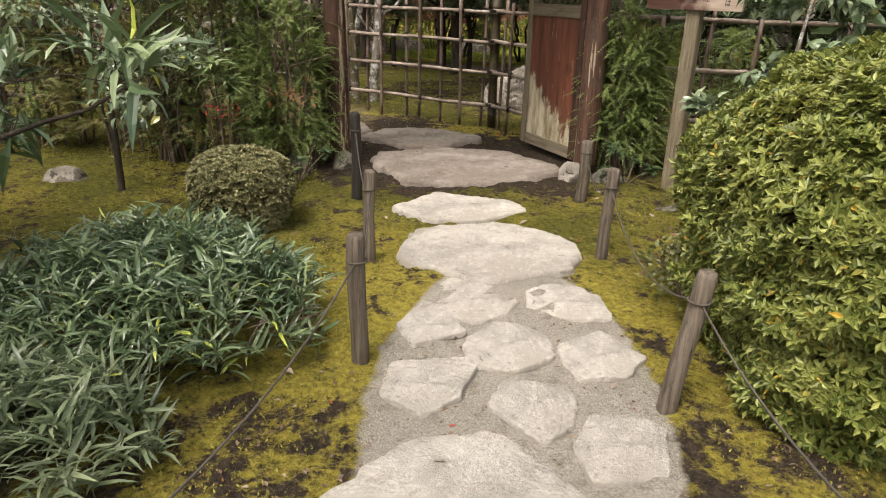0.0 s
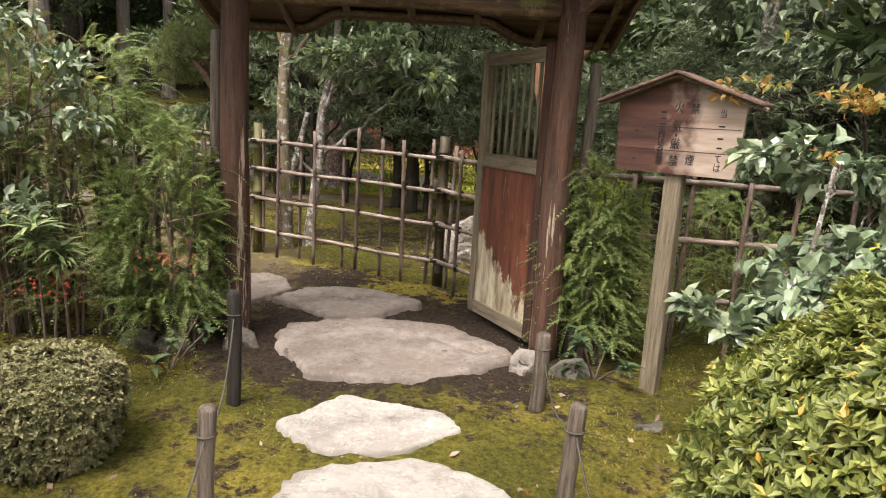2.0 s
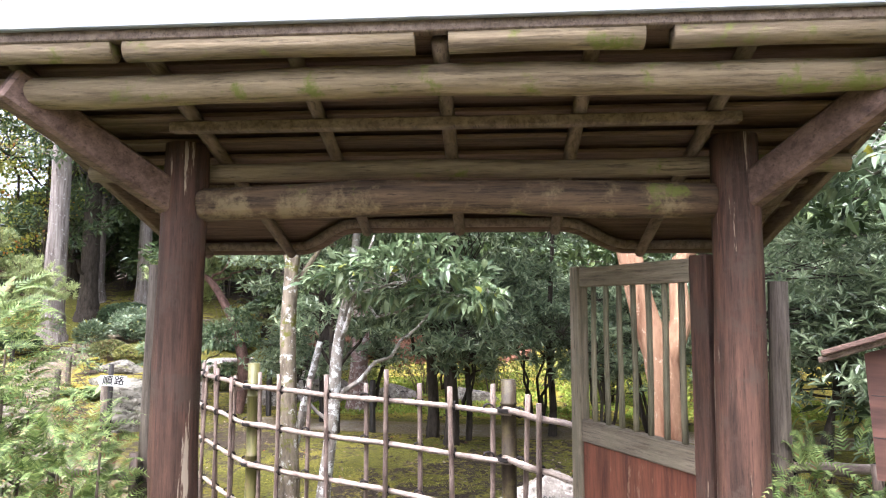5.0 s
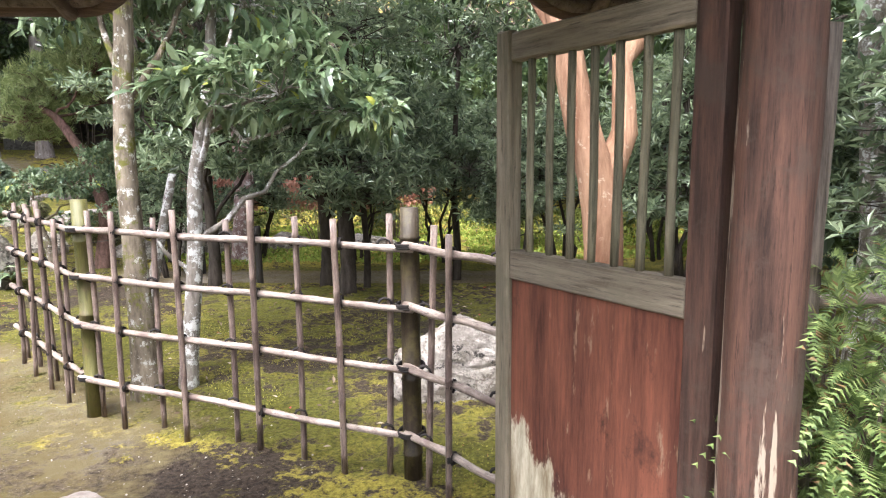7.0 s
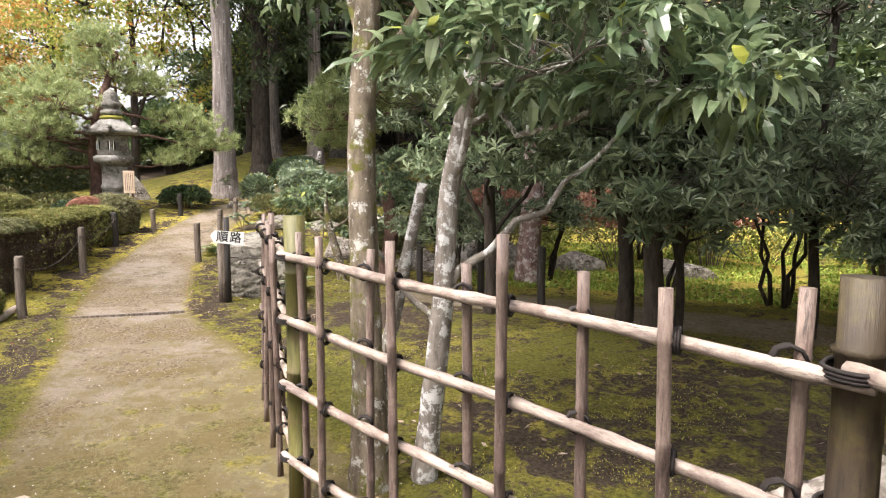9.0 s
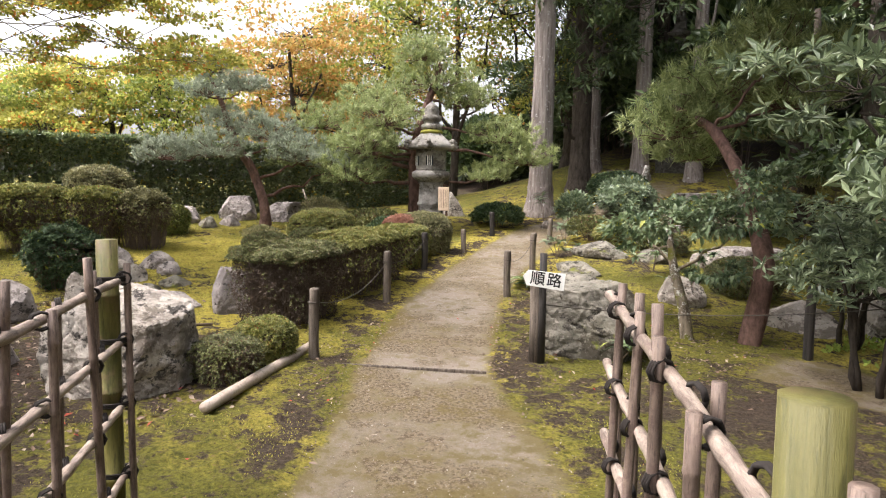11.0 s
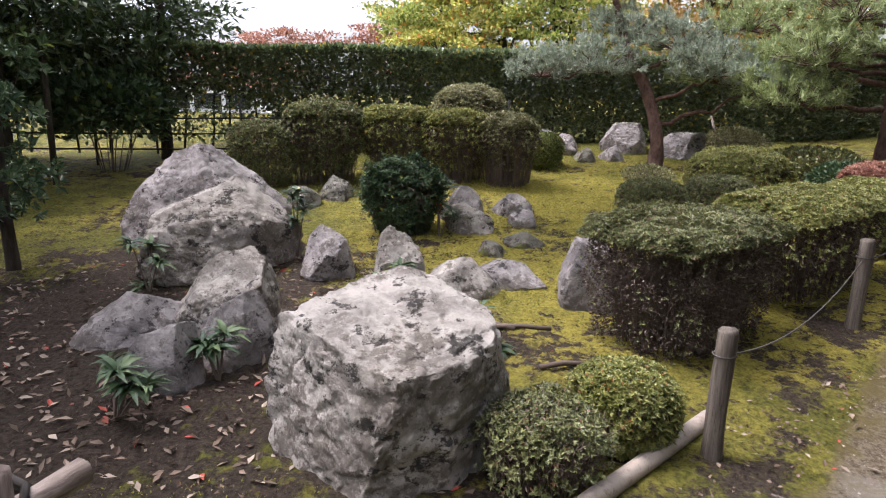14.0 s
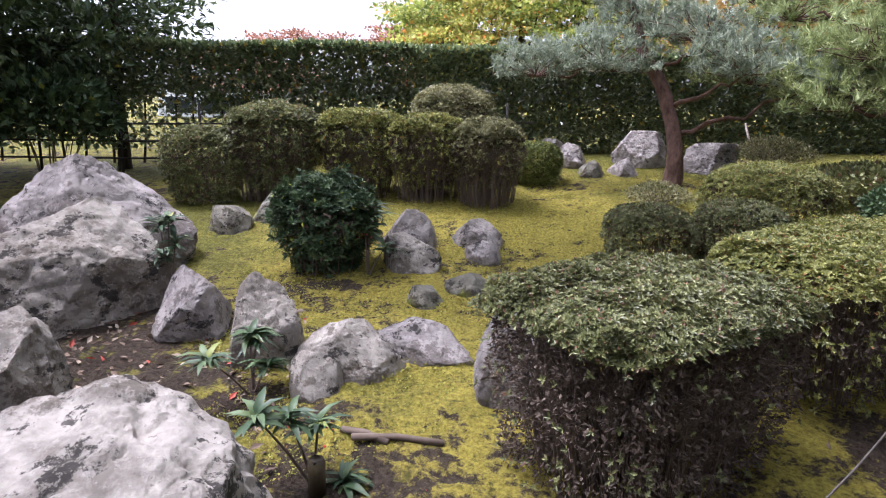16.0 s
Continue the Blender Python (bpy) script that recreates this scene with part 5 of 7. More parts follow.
part("finial", turned([(0.15, 2.0), (0.2, 2.03), (0.21, 2.1), (0.15, 2.13), (0.15, 2.16), (0.19, 2.19), (0.19, 2.27), (0.13, 2.3), (0.15, 2.36), (0.12, 2.46), (0.05, 2.52), (0.01, 2.55)], 30), M["lantern"], lan)
nb = thing("notice_stake", -10.1, 13.65, gz(-10.1, 13.65), "small pale wooden notice on two stakes by the lantern", "sign", "", 25)
part("stake", block(-0.05, -0.01, 0.01, 0.04, -0.05, 0.95), M["post_dark"], nb, "", False)
part("stake", block(0.05, 0.09, 0.01, 0.04, -0.05, 0.6), M["post_red"], nb, "", False)
bd = part("panel", block(-0.09, 0.13, -0.015, 0.01, 0.5, 0.95, 0.01), M["paper"], nb, "pale board with faint lines of writing", False)
for q in range(5):
    part("writing_bar", block(-0.05 + q * 0.035, -0.042 + q * 0.035, -0.018, -0.0155, 0.56, 0.9, 0), M["twig"], bd, "", False)

# ---- stone pagoda ----
px, py = -9.6, 21.5
pag = thing("stone_pagoda", px, py, gz(px, py), "tall tiered dark stone pagoda among the trunks", "pagoda", "", 20)
part("base", block(-0.42, 0.42, -0.42, 0.42, -0.2, 0.75, 0.03), M["stone_dark"], pag, "", False)
part("body", block(-0.34, 0.34, -0.34, 0.34, 0.75, 1.25, 0.02), M["stone_dark"], pag, "", False)
# No recess is cut: the niche's shade is a flat dark plate.
part("niche", block(-0.12, 0.12, -0.36, -0.33, 0.85, 1.12, 0.01), M["glass_dark"], pag, "flat dark plate in place of a shaded niche", False)
for k in range(6):
    z, s = 1.25 + 0.42 * k, 1 - 0.085 * k
    part("roof_tier", turned([(0.36 * s, z), (0.66 * s, z + 0.07), (0.7 * s, z + 0.13), (0.4 * s, z + 0.22), (0.36 * s, z + 0.24)], 4, 0, math.pi / 4), M["stone_dark"], pag, "", False)
    part("storey", turned([(0.36 * s, z + 0.24), (0.36 * s, z + 0.42)], 4, 0, math.pi / 4), M["stone_dark"], pag, "", False)
part("spire", turned([(0.12, 3.77), (0.17, 3.85), (0.1, 3.92), (0.14, 4.0), (0.09, 4.08), (0.12, 4.16), (0.06, 4.3), (0.01, 4.6)], 16), M["stone_dark"], pag)


# ---- plants ----
def shell(n, rx, ry, rz, g, power=2.0, thick=0.25, lumps=0.1, seed=0.0, top_only=0.0, upright=False):
    """Places and outward ways on a lumpy rounded body standing on z = 0."""
    D = unit(g.standard_normal((n, 3)) * np.array([1, 1, 1.15]))
    D = D[D[:, 2] > -0.55] if top_only == 0 else D[D[:, 2] > -0.8 + top_only]
    e = (np.abs(D) ** power).sum(1) ** (-1 / power)
    k = 1 - thick * g.random(len(D)) ** 1.6
    w = np.array([lump(d, 2.3, seed) + 0.5 * lump(d, 5.5, seed + 3) for d in D])
    r = (e * k * (1 + lumps * w))[:, None]
    P = D * r * np.array([rx, ry, rz / 2]) + np.array([0, 0, rz / 2])
    if upright:
        low = D[:, 2] < 0
        way = unit(D[:, :2])
        out = ((np.abs(way) ** power).sum(1) ** (-1 / power) * k * (1 + lumps * w))[:, None] * way * np.array([rx, ry])
        down = np.clip(-D[:, 2] / 0.55, 0, 1)
        P[low, :2] = (out * (1 - 0.1 * down[:, None] ** 2))[low]
        P[low, 2] = (rz / 2 * (1 - down))[low]
    return P, D


def twigs(n, rx, ry, rz, g, r0=0.008, reach=0.85, spread=0.3):
    """Thin branching stems that fan out from the foot."""
    bits = []
    for k in range(n):
        a, u = g.random() * 2 * math.pi, math.sqrt(g.random())
        end = np.array([rx * u * math.cos(a) * reach, ry * u * math.sin(a) * reach, rz * (0.35 + 0.55 * g.random())])
        foot = np.array([end[0] * spread, end[1] * spread, -0.03])
        t = np.linspace(0, 1, 5)[:, None]
        P = foot + (end - foot) * t + np.array([0, 0, 0.12 * rz]) * np.sin(t * 3.1) + 0.025 * rz * g.standard_normal((5, 3)) * t
        bits.append(tube(P, r0 * (1.1 - 0.75 * t[:, 0]), 5, caps=False))
        for _ in range(2):
            q = P[2 + int(g.random() * 2)]
            e2 = q + np.array([g.normal(0, rx * 0.16), g.normal(0, ry * 0.16), rz * 0.2 * g.random()])
            bits.append(tube(np.array([q, (q + e2) / 2 + 0.01 * rz, e2]), r0 * np.array([0.5, 0.4, 0.2]), 4, caps=False))
    return joined(bits)


def bush(name, x, y, rx, ry, h, n, L, W, mat, label, seed, power=2.2, thick=0.3, lumps=0.1, stems=14, group="", rz=0, fine=False, category="bush", lift=0.0, side=0.72):
    g = rng_of(seed)
    h = h * 0.9 if h < 1.5 else h
    ob = thing(name, x, y, gz(x, y), label, category, group, rz)
    big = 1.0 if fine else 1.3
    P, D = shell(int(n * (1.9 if fine else 2.3)), rx, ry, h - lift, g, power, thick, lumps, seed * 0.37, 0.0, side <= 0.6)
    P[:, 2] += lift
    D = D + np.array([0, 0, 0.5])
    if not fine:
        keep = (D[:, 2] > (0.35 if side > 0.6 else 0.98)) | (g.random(len(D)) < side)
        P, D = P[keep], D[keep]
    bit = leaf_fine(P, D, L * big, W * big, g) if fine else leaf_cloud(P, D, L * big * 0.85, W * big * 1.25, g, 0.15, 0.9, 0.85)
    part("foliage", bit, M[mat], ob, smooth=False)
    if stems:
        part("branching", twigs(stems, rx, ry, h, g, 0.008 if side > 0.6 else 0.0045, 0.85 if side > 0.6 else 1.0, 0.3 if side > 0.6 else 0.6), M["twig"], ob)
    return ob


def clipped(name, x, y, rx, ry, h, L, W, mat, label, seed, power=3.0, foot=0.9, density=2600, side=0.55, stems=100, group="clipped azaleas", rz=0, lumps=0.07, lift=0.0, thick=0.2, category="bush", k=5):
    """A clipped shrub: rings of leaves on twig tips, dense on top and thin on its sides, over dry inner leaves and twigs."""
    g = rng_of(seed)
    ob = thing(name, x, y, gz(x, y), label, category, group, rz)
    top, sx, sy = 4 * rx * ry, 4 * ry * h, 4 * rx * h
    n = int((top + sx + sy) * density)

    def places(n, deep):
        pick = g.random(n) * (top + sx + sy)
        u, v, e = g.uniform(-1, 1, n), g.uniform(-1, 1, n), np.where(g.random(n) < 0.5, -1.0, 1.0)
        p = np.where((pick < top)[:, None], np.stack([u, v, np.ones(n)], 1), np.where((pick < top + sx)[:, None], np.stack([e, u, v], 1), np.stack([u, e, v], 1)))
        flat = p * np.array([1, 1, 0]) + np.array([0, 0, 1]) * np.maximum(p[:, 2:], 0)
        q = flat / ((np.abs(flat) ** power).sum(1, keepdims=True) ** (1 / power))
        N = unit(np.sign(q) * np.abs(q) ** (power - 1) / np.array([rx, ry, h / 2]))
        w = np.array([lump(d, 2.6, seed * 0.37) + 0.6 * lump(d, 6.5, seed * 0.37 + 3) for d in q * np.array([rx, ry, h / 2]) / max(rx, 0.4) + np.minimum(p[:, 2:], 0)])
        low = np.clip(-p[:, 2], 0, 1)
        r = (1 + lumps * w) * (1 - deep - thick * g.random(n) ** 2)
        r2 = r * (1 - (1 - foot) * low ** 1.2)
        z = np.where(p[:, 2] < 0, p[:, 2], q[:, 2] * r)
        return np.stack([q[:, 0] * rx * r2, q[:, 1] * ry * r2, lift + (z + 1) / 2 * (h - lift)], 1), N
    P, N = places(n, 0.0)
    keep = (N[:, 2] > 0.45) | (g.random(n) < side * (0.55 + 0.9 * np.array([lump(p, 3.0, seed * 0.7) for p in P]) + 0.35))
    part("foliage", rosettes(P[keep], N[keep] + np.array([0, 0, 0.6]), L, W, g, k), M[mat], ob, smooth=False)
    # Brown inner leaves, added as filler so light does not pass through.
    P, N = places(int(n * 0.5), 0.12)
    part("dry_leaves", leaf_cloud(P, N, L * 1.1, W * 1.1, g, 0.2, 0.9, 0.9), M["dry_leaf"], ob, "dry brown inner leaves", smooth=False)
    if stems:
        part("branching", twigs(stems, rx * 0.97, ry * 0.97, h, g, 0.0038, 0.97, 0.72), M["twig"], ob)
    return ob


# clipped bushes round the entrance
clipped("azalea_bush", 2.28, 0.4, 0.64, 0.82, 1.2, 0.034, 0.014, "azalea", "large rounded azalea with yellow-green leaves", 11, 2.5, 0.8, 3000, 0.85, 60, "", lumps=0.16)
bush("azalea_bush", 1.86, 0.95, 0.3, 0.35, 0.32, 700, 0.03, 0.013, "azalea_dark", "low thin azalea with brown-red leaves", 12, 2.0, 0.6, 0.2, 16)
clipped("small_leaved_bush", -0.66, 1.75, 0.3, 0.3, 0.47, 0.022, 0.012, "box", "round clipped bush with tiny grey-green leaves", 13, 2.4, 0.8, 4500, 0.8, 30, "", lumps=0.05)
bush("small_leaved_bush", -0.75, 0.95, 0.35, 0.3, 0.3, 2600, 0.024, 0.015, "box", "low spreading small-leaved bush", 14, 2.0, 0.5, 0.2, 14)

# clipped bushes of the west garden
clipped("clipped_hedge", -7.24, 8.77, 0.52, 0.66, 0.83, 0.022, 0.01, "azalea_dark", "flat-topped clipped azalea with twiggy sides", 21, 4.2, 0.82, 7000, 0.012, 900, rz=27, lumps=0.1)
clipped("clipped_hedge", -8.02, 10.24, 0.5, 0.98, 0.76, 0.026, 0.012, "azalea_sunlit", "long flat-topped azalea beside the path", 22, 4.0, 0.82, 3600, 0.06, 420, rz=32, lumps=0.07)
clipped("clipped_hedge", -8.85, 11.6, 0.42, 0.5, 0.6, 0.036, 0.016, "azalea_sunlit", "bright clipped azalea further along the path", 23, 4.0, 0.9, 2600, 0.25, 80, rz=32)
clipped("clipped_hedge", -9.3, 12.5, 0.45, 0.42, 0.68, 0.034, 0.016, "box", "grey-green clipped bush near the lantern", 24, 2.6, 0.85, 2000, 0.8, 30)
clipped("clipped_hedge", -9.42, 12.08, 0.3, 0.3, 0.66, 0.034, 0.016, "maple_red", "reddish-brown clipped bush near the lantern", 124, 2.5, 0.85, 2000, 0.8, 20)
clipped("clipped_bush", -9.85, 9.85, 0.38, 0.36, 0.52, 0.03, 0.013, "azalea_dark", "small round clipped bush on the moss", 25, 2.4, 0.8, 2200, 0.5, 40)
clipped("clipped_bush", -9.78, 10.6, 0.4, 0.38, 0.54, 0.03, 0.013, "azalea_dark", "small round clipped bush on the moss", 26, 2.4, 0.8, 2200, 0.5, 40)
clipped("clipped_bush", -10.35, 11.15, 0.6, 0.56, 0.72, 0.034, 0.015, "azalea_sunlit", "mounded clipped bush behind two small ones", 27, 2.4, 0.8, 1700, 0.5, 50)
clipped("clipped_bush", -12.95, 6.35, 0.56, 0.62, 1.14, 0.04, 0.018, "azalea_dark", "tall round clipped bush with bare stems", 28, 2.6, 0.5, 1500, 0.22, 200, lift=0.12)
clipped("clipped_bush", -12.85, 7.4, 0.5, 0.58, 1.02, 0.04, 0.018, "azalea_sunlit", "clipped bush with a flat crown", 29, 3.2, 0.55, 1500, 0.14, 220, lift=0.12)
clipped("clipped_bush", -12.5, 8.2, 0.5, 0.52, 0.98, 0.04, 0.018, "azalea_sunlit", "twiggy clipped bush with thin leaves", 30, 2.8, 0.5, 1400, 0.14, 240, lift=0.12)
clipped("clipped_bush", -12.2, 8.85, 0.45, 0.46, 0.95, 0.04, 0.018, "box", "twiggy clipped bush with bare lower stems", 31, 2.4, 0.4, 1200, 0.14, 260, lift=0.2, lumps=0.14)
clipped("clipped_bush", -13.7, 8.6, 0.6, 0.6, 1.2, 0.04, 0.018, "box", "pale clipped bush in front of the hedge", 32, 2.6, 0.7, 1000, 0.5, 60)
clipped("clipped_bush", -13.2, 9.65, 0.34, 0.34, 0.52, 0.034, 0.015, "azalea", "small green bush near the hedge", 33, 2.4, 0.8, 2000, 0.8, 20)
clipped("clipped_bush", -12.9, 5.5, 0.4, 0.5, 0.9, 0.04, 0.017, "azalea_dark", "dark clipped bush at the end of the row", 133, 2.6, 0.7, 1000, 0.5, 60)
bush("twiggy_bush", -13.2, 12.9, 0.55, 0.5, 0.5, 2600, 0.03, 0.012, "box", "thin twiggy grey bush", 34, 2.0, 0.5, 0.2, 40, "clipped azaleas")
bush("twiggy_bush", -11.7, 10.7, 0.35, 0.35, 0.32, 1300, 0.03, 0.012, "box", "low twiggy bush on the moss", 35, 2.0, 0.5, 0.2, 20, "clipped azaleas")
clipped("twiggy_bush", -5.85, 7.4, 0.3, 0.3, 0.34, 0.022, 0.009, "azalea_dark", "thin twiggy azalea at the rock foot", 36, 2.2, 0.8, 2600, 0.35, 260, lumps=0.2, thick=0.5)
clipped("clipped_bush", -6.1, 7.88, 0.27, 0.26, 0.36, 0.026, 0.011, "azalea_sunlit", "small leafy azalea beside the bamboo pole", 37, 2.4, 0.8, 4200, 0.8, 60, lumps=0.12)
clipped("clipped_bush", -10.15, 7.2, 0.44, 0.44, 0.78, 0.055, 0.022, "broad", "dark green bush with red berries below", 38, 2.1, 0.5, 1300, 0.7, 60, "garden bushes", lumps=0.25, thick=0.55, k=5)
# right of the path
bush("clipped_bush", -7.9, 15.3, 0.4, 0.4, 0.5, 3000, 0.035, 0.016, "azalea_dark", "round clipped bush by the path", 39, 2.2, 0.3, 0.1, 14, "clipped azaleas")
bush("clipped_bush", -7.2, 15.9, 0.4, 0.4, 0.42, 2400, 0.035, 0.016, "azalea", "low round bush on the bank", 40, 2.2, 0.3, 0.1, 14, "clipped azaleas")
bush("leafy_bush", -8.6, 17.6, 0.6, 0.5, 0.95, 2600, 0.09, 0.035, "camellia", "bright leafy bush on the bank", 41, 2.2, 0.4, 0.15, 14, "garden bushes", fine=True)
bush("leafy_bush", -8.9, 16.2, 0.35, 0.35, 0.75, 1100, 0.09, 0.035, "camellia", "leafy bush near the cedar", 42, 2.2, 0.5, 0.15, 10, "garden bushes", fine=True)
bush("leafy_bush", -10.1, 15.2, 0.6, 0.4, 0.5, 2400, 0.06, 0.025, "broad", "dark low bush at the cedar foot", 43, 2.2, 0.4, 0.15, 12, "garden bushes")
bush("leafy_bush", -11.3, 12.9, 0.7, 0.5, 0.5, 3000, 0.05, 0.02, "azalea_dark", "low bush in front of the lantern", 44, 2.2, 0.4, 0.15, 12, "garden bushes")
bush("leafy_bush", -10.3, 12.6, 0.5, 0.4, 0.5, 2400, 0.05, 0.02, "broad", "low green bush in front of the lantern", 45, 2.2, 0.4, 0.15, 12, "garden bushes")


clipped("clipped_bush", -7.2, 15.3, 0.5, 0.45, 0.4, 0.036, 0.016, "azalea_sunlit", "mossy low mounded bush on the bank", 46, 2.4, 0.8, 1800, 0.8, 20)
clipped("clipped_bush", -6.4, 15.3, 0.42, 0.4, 0.32, 0.036, 0.016, "azalea_dark", "low dark mounded bush among flat stones", 50, 2.4, 0.8, 1600, 0.8, 20)
clipped("clipped_bush", -4.6, 14.3, 0.5, 0.45, 0.5, 0.04, 0.018, "azalea_dark", "dark mounded bush behind pale rocks", 51, 2.4, 0.8, 1300, 0.8, 20)
clipped("leafy_bush", -8.1, 16.9, 0.5, 0.45, 0.8, 0.085, 0.034, "camellia", "bright leafy bush with bare stems on the bank", 47, 2.2, 0.5, 700, 0.9, 20, "garden bushes", lift=0.25, k=5)
clipped("leafy_bush", -9.3, 18.4, 0.7, 0.5, 0.7, 0.085, 0.034, "broad", "dark low bush among the trunks", 48, 2.2, 0.7, 600, 0.9, 14, "garden bushes", k=5)
clipped("leafy_bush", -6.2, 17.8, 0.7, 0.5, 0.6, 0.085, 0.034, "broad", "dark low bush on the shady bank", 49, 2.2, 0.7, 600, 0.9, 14, "garden bushes", k=5)

# broad-leaved small plants
def whorl(x, y, h, n, L, W, mat, label, seed, tiers=3, name="evergreen_plant", berries=0, width=0.06, z=None):
    """Upright stems with rosettes of long leaves."""
    g = rng_of(seed)
    ob = thing(name, x, y, gz(x, y) if z is None else z, label, "plant", "broad-leaved plants")
    bits, lv = [], []
    for k in range(tiers):
        top = np.array([g.normal(0, width), g.normal(0, width), h * (1 - 0.28 * k * g.random() * 1.2)])
        bits.append(tube(np.array([(0, 0, -0.03), top * np.array([0.5, 0.5, 0.5]), top]), [0.007, 0.006, 0.004], 6, caps=False))
        a = g.random(n) * 2 * np.pi
        e = g.random(n) * 0.9 + 0.05
        D = np.stack([np.cos(a), np.sin(a), 0.2 + 0.9 * (1 - e)], 1)
        Q = np.broadcast_to(top, (n, 3)) - np.array([0, 0, 1]) * (e * 0.12 * h)[:, None]
        lv.append(leaf_fine(Q, D, L, W, g, 0.5, 0.2, 0.12))
    part("branching", joined(bits), M["twig"], ob)
    part("leaves", joined(lv), M[mat], ob)
    if berries:
        for _ in range(berries):
            bm = bmesh.new()
            bmesh.ops.create_icosphere(bm, subdivisions=1, radius=0.007)
            V = np.array([v.co[:] for v in bm.verts])
            F = np.array([[v.index for v in f.verts] for f in bm.faces])
            bm.free()
            a, r = g.random() * 6.28, 0.05 + 0.1 * g.random()
            part("berry", (V + np.array([r * math.cos(a), r * math.sin(a), h * (0.62 + 0.12 * g.random())]), F), M["red_berry"], ob)
    return ob


whorl(-0.9, 2.15, 0.9, 70, 0.13, 0.021, "fresh", "striped rosette plant with red berries", 51, 2, berries=30, width=0.035)
whorl(-9.4, 6.15, 0.62, 28, 0.11, 0.03, "broad", "dark glossy plant beside a tall rock", 52, 4)
whorl(-8.6, 5.05, 0.4, 28, 0.11, 0.03, "broad", "dark glossy plant at a rock foot", 53, 4, width=0.12)
whorl(-8.0, 7.0, 0.28, 26, 0.11, 0.03, "broad", "glossy low plant between rocks", 54, 4, width=0.1)
whorl(-7.2, 7.4, 0.32, 26, 0.11, 0.03, "broad", "glossy plant with red berries", 55, 4, width=0.07, berries=6)
whorl(-6.95, 5.85, 0.26, 28, 0.11, 0.03, "broad", "dark glossy plant beside a pale rock", 56, 4, width=0.1)
whorl(-6.6, 5.4, 0.26, 28, 0.11, 0.03, "broad", "dark glossy plant on bare earth", 57, 4, width=0.1)
whorl(-9.9, 7.55, 0.5, 14, 0.17, 0.045, "broad", "glossy plant in front of a bush", 58, 4, width=0.12, berries=6)
whorl(-4.05, 10.3, 0.2, 20, 0.2, 0.035, "ruscus", "fresh green rosette beside a big rock", 59, 2)
whorl(-5.9, 14.1, 0.3, 18, 0.14, 0.04, "laurel", "low leafy plant by the flat stones", 66, 5, width=0.2)
whorl(-5.2, 14.4, 0.4, 18, 0.14, 0.04, "broad", "dark leafy plant by the pale rocks", 67, 5, width=0.2)
whorl(-6.6, 15.9, 0.5, 18, 0.15, 0.045, "laurel", "leafy plant on the mossy bank", 68, 5, width=0.2)
whorl(-7.37, 13.69, 0.3, 16, 0.14, 0.04, "podo", "low leafy plant beside the path", 64, 4, width=0.14)
whorl(-7.9, 14.6, 0.35, 16, 0.14, 0.04, "podo", "low leafy plant at the path edge", 65, 4, width=0.16)
whorl(-7.0, 15.4, 0.75, 12, 0.16, 0.045, "camellia", "slim plant with leaf tiers", 60, 4)
whorl(-9.5, 16.0, 0.6, 12, 0.16, 0.045, "camellia", "slim plant on a stone by the cedar", 61, 2)
whorl(1.9, 3.05, 0.3, 24, 0.07, 0.025, "broad", "low small-leaved plant at the gate post", 62, 6, width=0.14)
whorl(-0.6, 2.75, 0.28, 10, 0.07, 0.03, "broad", "small weedy plant by the hedge", 63, 4, width=0.12)
for k, (x, y) in enumerate(((-6.1, 12.0), (-6.45, 11.95), (-6.25, 12.35))):
    g = rng_of(70 + k)
    a = g.random(26) * 2 * np.pi
    D = np.stack([np.cos(a), np.sin(a), 0.5 + 0.4 * g.random(26)], 1)
    ob = thing("hosta", x, y, gz(x, y), "light green broad-leaved hosta clump", "plant", "hostas")
    part("leaves", leaf_fine(np.zeros((26, 3)), D, 0.32, 0.1, g, 0.5, 0.2, 0.15, 0.5), M["fresh"], ob)

# strap-leaved clump by the entrance
g = rng_of(80)
ob = thing("strap_leaved_bed", -0.42, 0.35, 0, "dense bed of dark strap-leaved evergreen plants", "plant")
bits = []
for k in range(330):
    a, r = g.random() * 6.28, math.sqrt(g.random())
    c = np.array([0.7 * r * math.cos(a) - 0.12, 0.55 * r * math.sin(a), 0.05 + 0.12 * g.random() + 0.3 * (1 - r ** 3) * g.random() ** 0.5])
    n = 20
    t = g.random(n) * 6.28
    D = np.stack([np.cos(t), np.sin(t), 0.35 + 0.9 * g.random(n)], 1)
    bits.append(leaf_fine(c + 0.025 * g.standard_normal((n, 3)), D, 0.1, 0.0115, g, 0.3, 0.4, 0.25))
part("leaves", joined(bits), M["ruscus"], ob)
part("branching", twigs(50, 0.65, 0.5, 0.35, g, 0.006, 1.0, 0.7), M["twig"], ob)


g = rng_of(81)
ob = thing("strap_leaved_bed", -0.5, -0.42, 0, "shaded clump of dark strap-leaved plants", "plant")
bits = []
for k in range(90):
    a, r = g.random() * 6.28, math.sqrt(g.random())
    c = np.array([0.34 * r * math.cos(a), 0.3 * r * math.sin(a), 0.04 + 0.22 * (1 - r ** 3) * g.random() ** 0.5])
    t = g.random(20) * 6.28
    D = np.stack([np.cos(t), np.sin(t), 0.35 + 0.9 * g.random(20)], 1)
    bits.append(leaf_fine(c + 0.025 * g.standard_normal((20, 3)), D, 0.1, 0.0115, g, 0.3, 0.4, 0.25))
part("leaves", joined(bits), M["podo"], ob)


